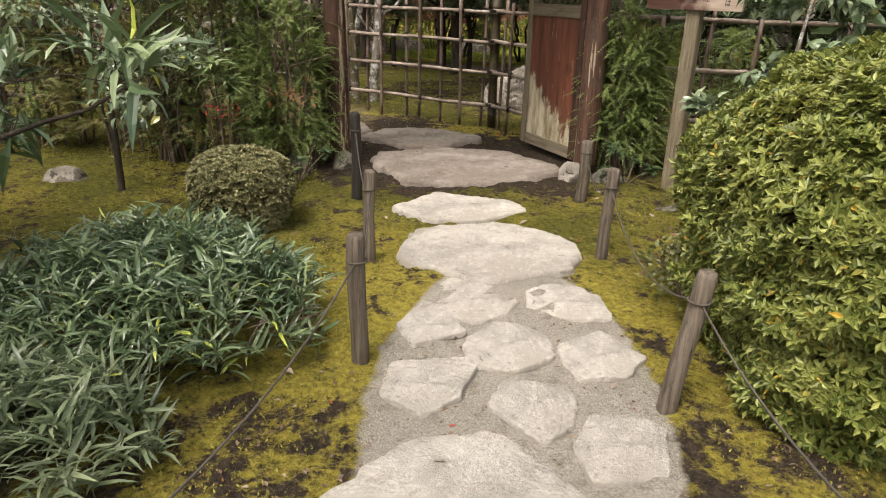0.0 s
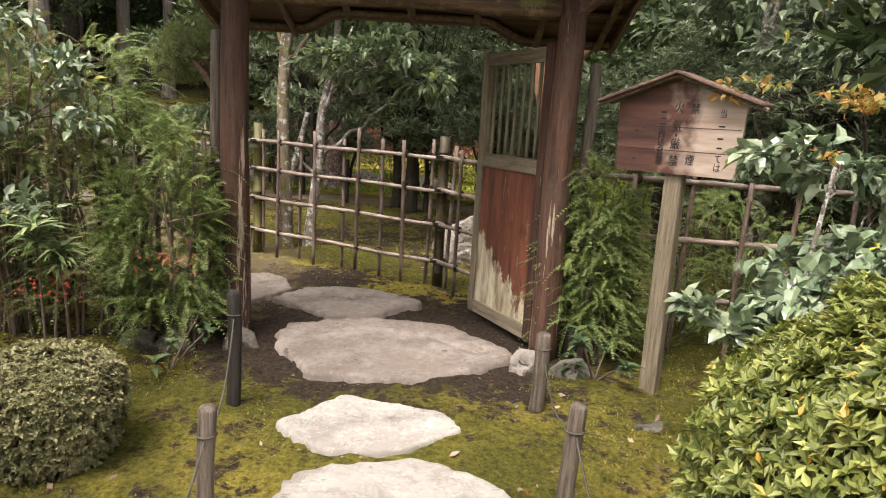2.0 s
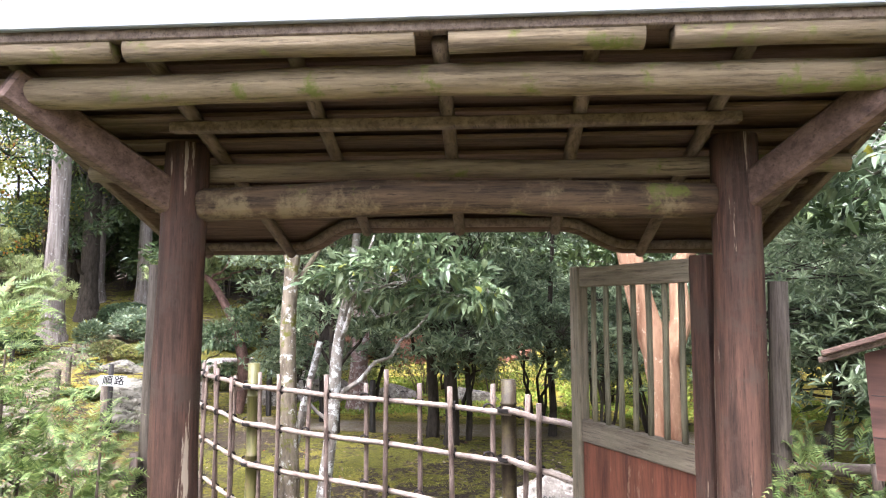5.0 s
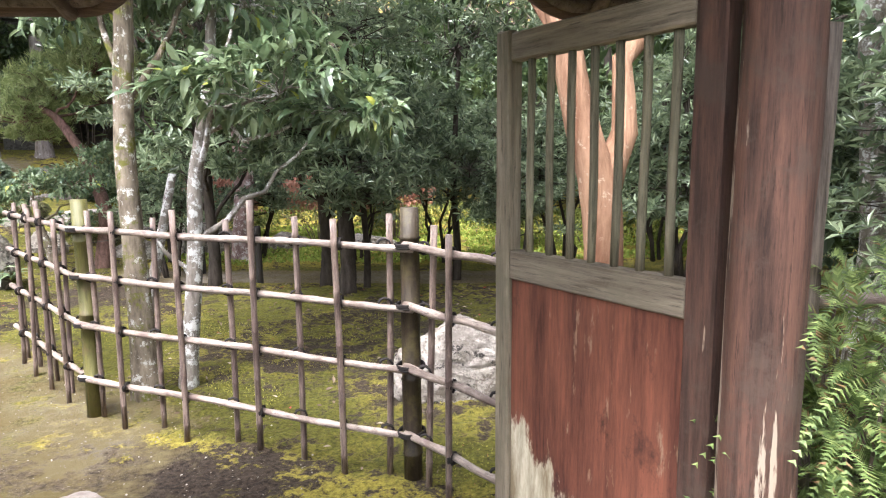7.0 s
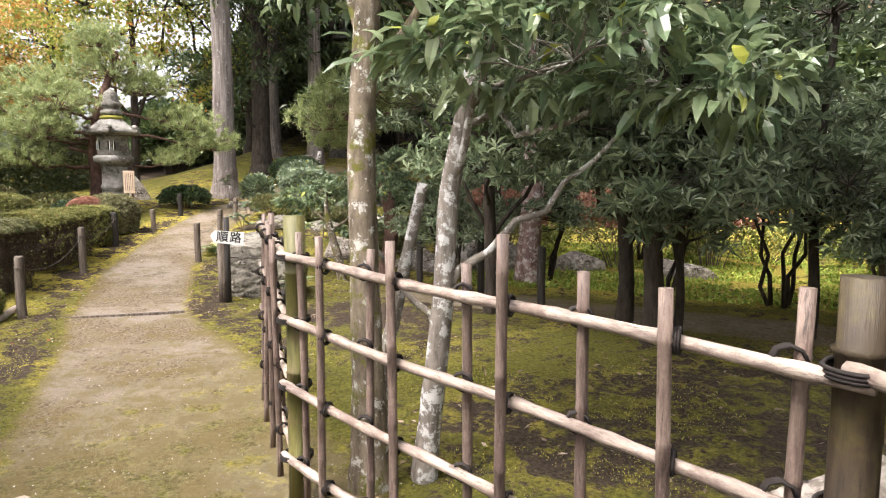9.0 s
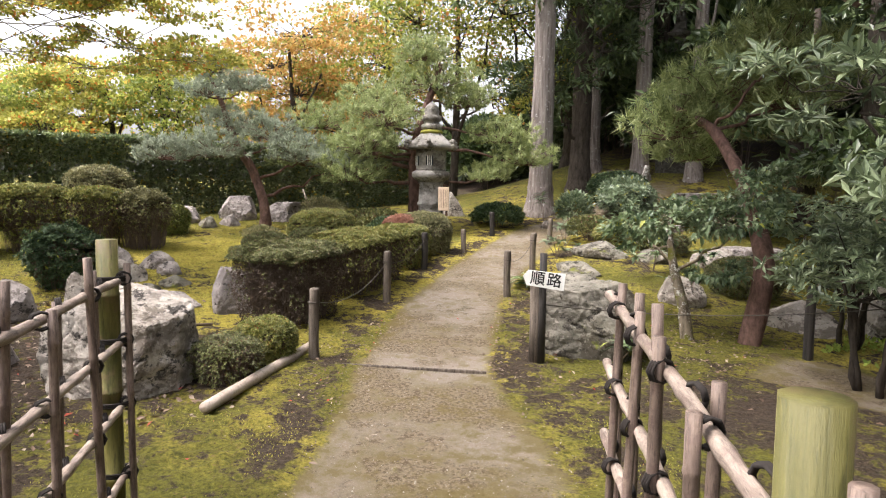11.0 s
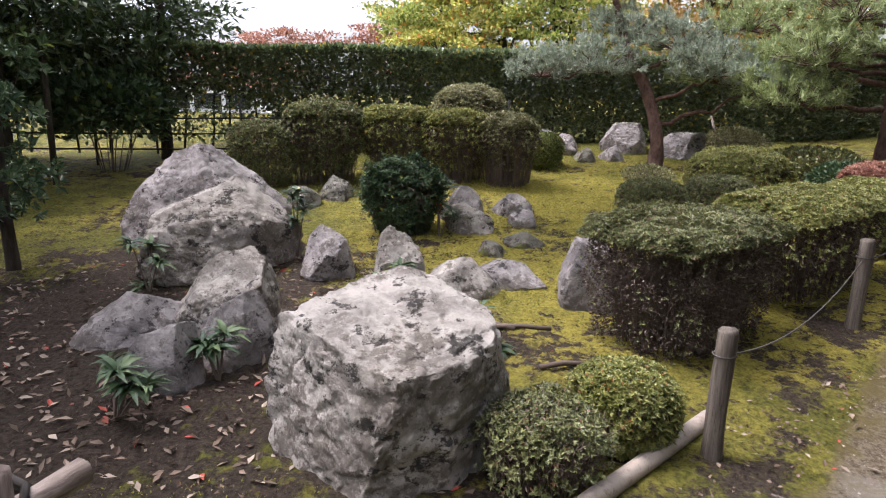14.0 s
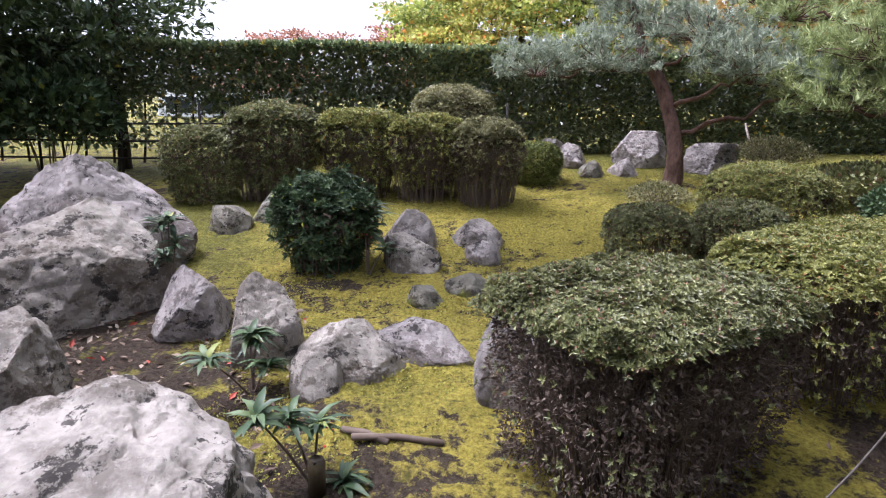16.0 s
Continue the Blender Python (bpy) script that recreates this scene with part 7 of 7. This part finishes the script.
pine(-12.75, 11.3, [(0, 0, -0.1, 0.13), (0.0, 0.05, 0.3, 0.1), (-0.2, 0.03, 0.8, 0.09), (-0.42, -0.1, 1.35, 0.085), (-0.55, -0.3, 1.6, 0.08), (-0.75, -0.35, 2.1, 0.06), (-0.9, -0.45, 2.6, 0.05), (-1.0, -0.6, 3.0, 0.03)],
     [((0.45, 0.55, 1.55), (0.6, 0.7, 0.2), 130), ((-0.2, -0.9, 1.6), (0.6, 0.7, 0.2), 130), ((-0.5, -1.7, 1.5), (0.5, 0.55, 0.18), 100), ((-0.1, 0.3, 1.95), (0.55, 0.7, 0.2), 120), ((-0.7, -0.2, 2.1), (0.6, 0.7, 0.22), 120), ((0.5, 1.3, 1.35), (0.45, 0.5, 0.16), 80), ((-0.9, -0.7, 2.75), (0.5, 0.55, 0.16), 90), ((-1.0, 0.1, 2.95), (0.45, 0.5, 0.16), 90), ((-1.0, -0.5, 3.25), (0.4, 0.45, 0.14), 70)],
     "old garden pine with a leaning red trunk and blue-green pads", 310, "needle_blue", 0.15)
pine(-11.5, 14.1, [(0, 0, -0.1, 0.15), (0.15, -0.1, 0.6, 0.12), (0.1, -0.1, 1.3, 0.11), (0.4, -0.2, 2.0, 0.1), (0.3, 0.2, 2.7, 0.07), (0.5, 0.3, 3.3, 0.04)],
     [((-0.4, -1.4, 1.1), (0.75, 0.8, 0.22), 150), ((-0.9, -0.8, 1.7), (0.8, 0.9, 0.25), 170), ((0.0, -1.2, 1.65), (0.7, 0.7, 0.22), 150), ((0.2, -0.9, 2.2), (0.7, 0.8, 0.22), 150), ((-0.6, -0.5, 2.6), (0.8, 0.8, 0.25), 160), ((0.4, 0.3, 3.0), (0.9, 0.9, 0.26), 170), ((0.9, 0.6, 2.6), (0.6, 0.6, 0.2), 120), ((0.3, 0.0, 3.55), (0.6, 0.6, 0.2), 120), ((1.5, 1.1, 1.9), (0.8, 0.6, 0.2), 140), ((1.9, 1.3, 1.45), (0.7, 0.6, 0.2), 120), ((1.4, 0.8, 1.1), (0.5, 0.5, 0.16), 80), ((-1.4, -1.4, 2.2), (0.7, 0.7, 0.22), 130), ((-1.5, -1.8, 1.4), (0.7, 0.7, 0.2), 130)],
     "broad garden pine trained round the stone lantern", 320, "needle", 0.16)
pine(-3.6, 12.0, [(0, 0, -0.1, 0.12), (0.1, 0.1, 0.8, 0.1), (-0.3, 0.5, 1.6, 0.08), (-0.9, 0.9, 2.3, 0.06), (-1.5, 1.0, 2.6, 0.04)],
     [((-1.5, 1.0, 2.45), (0.6, 0.6, 0.25), 120), ((-1.0, 1.3, 2.9), (0.8, 0.7, 0.25), 150), ((-0.4, 1.5, 2.8), (0.8, 0.7, 0.25), 150), ((-1.6, 1.6, 2.2), (0.5, 0.5, 0.25), 90), ((-0.3, 0.9, 3.2), (0.7, 0.6, 0.25), 120)],
     "pine bough with drooping pale needles over the bank", 330, "needle", 0.2)
for k, (x, y, z) in enumerate(((-5.9, 18.0, 0.9), (-5.3, 18.4, 1.35), (-6.6, 19.0, 1.7))):
    bush("layered_evergreen", x, y, 0.95, 0.4, z, 1500, 0.05, 0.016, "azalea_dark", "dark evergreen trained into flat layers", 340 + k, 2.4, 0.3, 0.2, 6, "layered evergreens", 20, lift=z - 0.3)

# camellia at the notice board, small trees left and right
tree("camellia", 2.65, 2.15, [(0, 0, -0.05, 0.02), (-0.05, 0, 0.4, 0.016), (-0.1, -0.05, 0.9, 0.012), (-0.05, -0.05, 1.4, 0.008)], [(0.4, (-0.6, -0.1, 0.75), 0.01), (0.6, (0.3, 0.2, 1.2), 0.01), (0.45, (-0.3, -0.35, 0.95), 0.01)],
     [((-0.45, -0.12, 0.72), (0.3, 0.25, 0.13), 260), ((-0.1, -0.1, 1.0), (0.42, 0.35, 0.2), 480), ((0.25, 0.1, 1.15), (0.4, 0.35, 0.25), 420), ((0.0, 0.0, 1.45), (0.38, 0.3, 0.18), 320), ((-0.1, -0.1, 0.65), (0.35, 0.3, 0.15), 230)], "bark_white", "camellia", "young camellia with large glossy leaves", 350, 0.078, 0.048, fine=True)
tree("shrub_tree", -1.75, 2.3, [(0, 0, -0.05, 0.025), (0.02, 0, 0.6, 0.02), (0.1, 0, 1.2, 0.015), (0.0, 0, 2.0, 0.008)], [(0.4, (0.6, -0.2, 1.1), 0.012), (0.5, (-0.4, 0.2, 1.5), 0.012)],
     [((0.4, -0.2, 0.85), (0.5, 0.45, 0.28), 420), ((0.0, 0.0, 1.45), (0.6, 0.5, 0.3), 480), ((0.55, 0.3, 1.5), (0.45, 0.4, 0.25), 340), ((-0.5, 0.1, 1.2), (0.5, 0.5, 0.3), 380), ((0.2, 0.2, 2.0), (0.7, 0.6, 0.3), 500)], "bark_dark", "camellia", "evergreen shrub with small pale-edged glossy leaves", 351, 0.062, 0.03)
tree("shrub_tree", -2.4, 0.4, [(0, 0, -0.05, 0.03), (0.02, 0, 0.7, 0.024), (0.0, 0, 1.8, 0.012)], [], [((0.2, 0.2, 1.3), (0.8, 0.7, 0.4), 700), ((0.0, 0, 0.6), (0.7, 0.6, 0.4), 600), ((0.0, 0.1, 2.0), (0.8, 0.7, 0.4), 600)], "bark_dark", "broad", "dark evergreen shrub at the entrance", 352, 0.07, 0.03)
# Shrub added at this spot so its crowns shade the entrance ground.
tree("shrub_tree", -1.35, 0.2, [(0, 0, -0.05, 0.03), (0.02, 0, 0.5, 0.024), (0.05, 0, 1.2, 0.016), (0.0, 0, 2.1, 0.008)], [(0.4, (0.3, -0.2, 1.1), 0.012), (0.5, (-0.4, 0.2, 1.5), 0.012)],
     [((0.1, -0.1, 0.75), (0.4, 0.45, 0.22), 700), ((0.0, 0.0, 1.5), (0.6, 0.6, 0.3), 1000), ((-0.3, 0.2, 2.2), (0.6, 0.6, 0.3), 900)], "bark_dark", "broad", "dark evergreen shrub with crowns added to shade the entrance", 356, 0.08, 0.032, ring=6)
tree("shrub_tree", -0.5, -0.95, [(0, 0, -0.05, 0.018), (-0.02, 0, 0.5, 0.015), (0.0, 0.05, 1.0, 0.012), (0.1, 0.1, 1.5, 0.008)], [(0.6, (0.55, 0.38, 1.18), 0.009), (0.75, (0.3, 0.2, 1.35), 0.007)], [((0.5, 0.36, 1.2), (0.13, 0.12, 0.07), 44), ((0.25, 0.35, 1.1), (0.2, 0.2, 0.12), 70), ((0.1, 0.3, 1.25), (0.2, 0.2, 0.15), 90)], "bark_dark", "ruscus", "slim evergreen with long narrow leaves", 353, 0.12, 0.018)
tree("garden_tree", -4.08, 11.64, [(0, 0, -0.05, 0.07), (-0.05, 0, 0.3, 0.06), (-0.2, 0.05, 0.65, 0.05), (-0.3, 0.1, 1.0, 0.035), (-0.3, 0.1, 1.35, 0.02)], [(0.55, (0.5, 0.3, 1.2), 0.02), (0.6, (-0.8, 0.1, 1.15), 0.02)],
     [((-0.4, 0.0, 1.25), (0.5, 0.5, 0.22), 1000), ((0.25, 0.2, 1.3), (0.6, 0.5, 0.25), 1100), ((-0.75, 0.1, 1.05), (0.4, 0.4, 0.18), 650), ((0.5, 0.2, 1.6), (0.5, 0.4, 0.2), 800), ((0.2, 0.2, 0.75), (0.4, 0.3, 0.12), 420)], "bark_pale", "laurel", "small crooked tree with open glossy foliage", 354, 0.075, 0.035)
tree("red_maple_shrub", 3.4, 3.0, [(0, 0, -0.05, 0.02), (0, 0, 0.8, 0.014), (-0.2, 0, 1.7, 0.008)], [(0.7, (-0.9, -0.3, 1.75), 0.006)], [((-0.5, -0.2, 1.35), (0.35, 0.3, 0.1), 140), ((-0.2, 0, 1.7), (0.6, 0.4, 0.12), 260), ((-0.9, -0.3, 1.75), (0.2, 0.2, 0.06), 40)], "bark_dark", "maple_orange", "thin shrub with orange-red autumn leaves", 355, 0.05, 0.03)


# ---- conifer hedge at the gate ----
def spray_cloud(P, D, L, g, pairs=17, needle=0.034):
    """Drooping feathery sprays: a bent axis with needles on both sides."""
    bits = []
    n = len(P)
    D = unit(D)
    S = unit(np.cross(D, np.array([0, 0, 1.0]) + 0.4 * g.standard_normal((n, 3))))
    L = L * (0.6 + 0.8 * g.random(n))[:, None]
    for k in range(pairs):
        t = (k + 0.5) / pairs
        c = P + D * L * t + np.array([0, 0, -1.0]) * L * 0.55 * t * t
        ax = unit(D + np.array([0, 0, -1.1 * t]))
        for s in (-1, 1):
            q = needle * (1.15 - 0.75 * t)
            d = unit(ax * 0.75 + s * S) * q
            w = ax * 0.0048
            V = np.stack([c - w, c + w, c + d], 1)
            bits.append(V)
    V = np.stack(bits, 1)
    return V.reshape(-1, 3), np.arange(n * pairs * 6).reshape(-1, 3)


def conifer(x, y, rx, ry, h, n, label, seed, mat="cedar", L=0.25):
    g = rng_of(seed)
    n = int(n * 2.1)
    ob = thing("conifer_hedge", x, y, gz(x, y), label, "hedge", "conifer hedges")
    a = g.random(n) * 6.28
    r = 0.25 + 0.75 * np.sqrt(g.random(n))
    z = h * (0.08 + 0.9 * g.random(n)) * (1 + 0.16 * np.sin(3 * a + seed))
    k = r * (1.05 - 0.35 * (z / h) ** 3)
    P = np.stack([rx * k * np.cos(a), ry * k * np.sin(a), z], 1)
    C = np.stack([rx * np.cos(a), ry * np.sin(a), z], 1)
    thin = np.array([lump(c, 3.2, seed) for c in C]) > -0.2 + 0.3 * (z / h) ** 3
    P, a, n = P[thin], a[thin], int(thin.sum())
    D = np.stack([np.cos(a) * rx, np.sin(a) * ry, 0.2 + 0.35 * g.random(n)], 1) + 0.22 * g.standard_normal((n, 3))
    part("sprays", spray_cloud(P, D, L, g), M[mat], ob, smooth=False)
    bits = []
    for q in range(14):
        x0, y0 = g.uniform(-rx, rx) * 0.7, g.uniform(-ry, ry) * 0.6
        A, B = limb((x0, y0, -0.05), (x0 + g.normal(0, 0.1), y0 + g.normal(0, 0.05), h * (0.7 + 0.3 * g.random())), 0.012, 0.004, g, 6, 0.08)
        bits.append(tube(A, B, 6, caps=False))
        for e in range(5):
            i = 1 + int(g.random() * 4)
            b2 = A[i] + np.array([g.normal(0, rx * 0.35), g.normal(0, ry * 0.5), 0.1])
            bits.append(tube(np.array([A[i], (A[i] + b2) / 2, b2]), [0.005, 0.004, 0.002], 4, caps=False))
    part("branching", joined(bits), M["twig"], ob)
    return ob


conifer(-0.85, 3.25, 0.36, 0.3, 1.3, 900, "feathery green conifer hedge against the gate post", 400)
conifer(-1.5, 3.45, 0.55, 0.34, 1.75, 1200, "tall feathery conifer hedge beside the gate", 401)
conifer(-2.4, 3.5, 0.65, 0.34, 1.75, 900, "conifer hedge with browned branches", 402, "cedar_brown")
conifer(-1.65, 3.2, 0.4, 0.25, 1.95, 420, "thin conifer with browned tips above the hedge", 407, "cedar_brown")
conifer(-3.3, 3.6, 0.6, 0.34, 1.8, 800, "feathery green conifer hedge beside a fence", 403)
conifer(1.93, 3.52, 0.28, 0.2, 1.15, 800, "feathery conifer beside the notice board", 404)
conifer(2.1, 3.85, 0.25, 0.2, 1.2, 260, "tall thin conifer behind the notice board", 405)
conifer(3.2, 4.1, 0.6, 0.35, 1.0, 500, "feathery conifer behind the fence", 406)
g = rng_of(410)
ob = thing("red_leaf_spray", -0.62, 2.84, 0.6, "small red autumn leaves in the hedge", "plant")
part("leaves", leaf_cloud(0.05 * g.standard_normal((34, 3)) * np.array([1.4, 0.6, 0.6]), g.standard_normal((34, 3)), 0.055, 0.018, g), M["red_leaf"], ob, smooth=False)

# ---- tall clipped hedge in the west ----
g = rng_of(420)
hedge = thing("tall_hedge", -15.6, 6.0, gz(-15.6, 6.0), "long clipped evergreen hedge with dense glossy leaves", "hedge")
n = 140000
u, v = g.random(n), g.random(n)
face = g.random(n)
Y = -13.5 + 25.0 * u
topz = 1.74 + 0.02 * np.sin(Y * 2) + 0.02 * np.sin(Y * 0.7)
Pt = np.stack([np.where(face < 0.78, 0.42 - 0.8 * v ** 2.2, 0.45 - 0.9 * v), Y, np.where(face < 0.78, 0.1 + (topz - 0.1) * g.random(n) ** 0.85, topz - 0.06 * g.random(n))], 1)
bare_foot = (Y < -0.6) & (Pt[:, 2] < 0.85 + 0.15 * np.sin(Y * 3)) & (g.random(n) < 0.7)
Pt, face = Pt[~bare_foot], face[~bare_foot]
Dt = np.where(face[:, None] < 0.78, np.array([1.0, 0, 0.25]), np.array([0.1, 0, 1.0]))
part("foliage", leaf_cloud(Pt, Dt, 0.098, 0.054, g, flat=0.8, spread=0.6), M["hedge_leaf"], hedge, smooth=False)
bits = []
for k in range(60):
    y0 = -13.4 + 25.0 * k / 60 + g.normal(0, 0.05)
    A, B = limb((g.normal(0, 0.08), y0, -0.1), (g.normal(0, 0.15), y0 + g.normal(0, 0.15), 1.8), 0.022, 0.008, g, 5, 0.05)
    bits.append(tube(A, B, 6, caps=False))
part("branching", joined(bits), M["bark_dark"], hedge)
rf = thing("rail_fence", -14.9, 2.0, gz(-14.9, 2.0), "thin dark bamboo rail fence before the hedge", "fence")
for z in (0.25, 0.5, 0.75):
    part("rail", tube(np.array([(0, -3.0, z), (0.1, 2.0, z + 0.02), (0, 8.0, z + 0.15)]), 0.016, 6), M["post_dark"], rf)
for k in range(10):
    part("post", tube(np.array([(0.03, -2.8 + k * 1.15, -0.1), (0.03, -2.8 + k * 1.15, 1.0 + 0.02 * k)]), 0.022, 6), M["post_dark"], rf)
for k, (x, y, h) in enumerate(((-13.3, 2.6, 2.2), (-13.0, 1.9, 2.4))):
    solo("tree_stake", tube(np.array([(0, 0, -0.1), (0.05, 0.03, h)]), 0.045, 8, 0.03), M["bark_dark"], x, y, gz(x, y), "dark slender support pole before the hedge", "post", "poles")

# ---- beyond the hedge: a white van and a low rail ----
van = thing("white_van", -27.0, 2.6, gz(-27, 2.6) - 1.0, "white van parked far beyond the hedge", "vehicle", "", 80)
bm = bmesh.new()
prof = [(-2.0, 0.35), (2.1, 0.35), (2.2, 0.9), (1.7, 1.05), (1.2, 1.75), (-1.9, 1.8), (-2.05, 1.0)]
lo = [bm.verts.new((x, -0.8, z)) for x, z in prof]
hi = [bm.verts.new((x, 0.8, z)) for x, z in prof]
bm.faces.new(lo)
bm.faces.new(hi[::-1])
for i in range(len(prof)):
    bm.faces.new((lo[i], hi[i], hi[(i + 1) % 7], lo[(i + 1) % 7]))
bmesh.ops.recalc_face_normals(bm, faces=bm.faces[:])
bmesh.ops.bevel(bm, geom=bm.edges[:], offset=0.08, segments=2, affect="EDGES")
me = bpy.data.meshes.new("body")
bm.to_mesh(me)
bm.free()
me.materials.append(M["van"])
part("body", me, None, van)
for x0, x1 in ((-1.7, -0.7), (-0.55, 0.35), (0.5, 1.3)):
    part("window", block(x0, x1, -0.815, -0.79, 1.1, 1.6, 0.005), M["glass_dark"], van, "dark side window", False)
for x in (-1.3, 1.35):
    for y in (-0.72, 0.72):
        w = part("wheel", moved(turned([(0.2, -0.09), (0.31, -0.09), (0.31, 0.09), (0.2, 0.09)], 20)), M["ink"], van)
        w.matrix_basis = pose(x, y, 0.31, 90, 0, 0)

# ---- moss tufts and litter ----
def scatter(name, n, x0, x1, y0, y1, L, W, mat, label, seed, keep, up=0.6):
    g = rng_of(seed)
    X, Y = g.uniform(x0, x1, n), g.uniform(y0, y1, n)
    d = line_dist(X, Y, PATH_LINE)
    half = 0.95 - 0.35 * sm((-X - 2.5) / 2.5)
    w = np.array([noise.noise((x * 1.3, y * 1.3, seed)) for x, y in zip(X, Y)])
    ok = keep(X, Y, d - half, w)
    X, Y = X[ok], Y[ok]
    P = np.stack([X, Y, terrain(X, Y) + 0.004], 1)
    D = g.standard_normal((len(X), 3)) * np.array([1, 1, 0.15]) + np.array([0, 0, up])
    ob = solo(name, leaf_cloud(P, D, L, W, g, spread=0.2, flat=0.5), M[mat], 0, 0, 0, label, name.replace("_", " "), kind="stuff", smooth=False)
    return ob


scatter("ground_cover", 150000, -14.5, -6.3, 6.5, 12.5, 0.015, 0.008, "moss_tuft", "low yellow-green creeping ground cover on the slope", 501, lambda X, Y, d, w: (d > 0.25) & (w > -0.35) & (X + 0.4 * (Y - 8) < -7.5))
scatter("moss_tufts", 130000, -6.0, 3.0, -1.6, 9.0, 0.013, 0.006, "moss_tuft", "short moss tufts on damp ground", 502, lambda X, Y, d, w: (d > 0.15) & (w > 0.02) & ~((np.abs(X - 0.95) < 0.65) & (Y < 2.6) & (Y > -1)), 1.2)
scatter("fallen_leaves", 900, -9.0, 2.5, -1.2, 10.5, 0.05, 0.024, "litter", "scattered dry fallen leaves", 503, lambda X, Y, d, w: (d > -0.25) & (w > -0.2), 0.06)
scatter("fallen_leaves", 500, -2.2, 3.5, 5.5, 10.5, 0.05, 0.02, "litter", "dry leaves under the dark trees", 504, lambda X, Y, d, w: d > 0.2, 0.06)
scatter("leaf_litter", 1600, -7.6, -4.6, 5.5, 9.4, 0.028, 0.016, "litter", "small leaf litter at the path edge", 505, lambda X, Y, d, w: (d > -0.05) & (d < 0.45), 0.06)
scatter("leaf_litter", 2600, -9.5, -5.2, 3.5, 7.2, 0.06, 0.026, "litter", "dry brown leaves on dark earth among the rocks", 507, lambda X, Y, d, w: d > 0.3, 0.06)
scatter("leaf_litter", 900, 0.0, 2.0, -1.2, 3.0, 0.022, 0.012, "litter", "small leaf litter beside the stones", 506, lambda X, Y, d, w: w > -0.3, 0.06)
scatter("path_grit", 14000, -9.0, 0.4, 3.9, 14.0, 0.013, 0.011, "grit", "small stones and crumbs on the trodden path", 508, lambda X, Y, d, w: d < 0.05, 0.1)
scatter("fallen_leaves", 260, -8.0, 0.4, 4.0, 13.0, 0.055, 0.02, "litter", "dry curled leaves on the trodden path", 509, lambda X, Y, d, w: (d < 0.1) & (d > -0.5), 0.06)
scatter("lawn_moss", 26000, -3.0, 7.0, 12.0, 18.0, 0.06, 0.035, "lawn", "green mossy lawn beyond the trees, coloured as if sunlit", 510, lambda X, Y, d, w: w > -0.3, 0.8)
scatter("leaf_litter", 1500, -6.6, -3.2, 9.2, 12.6, 0.035, 0.018, "litter", "small dry leaves on bare earth by the direction sign", 511, lambda X, Y, d, w: d > -0.1, 0.06)
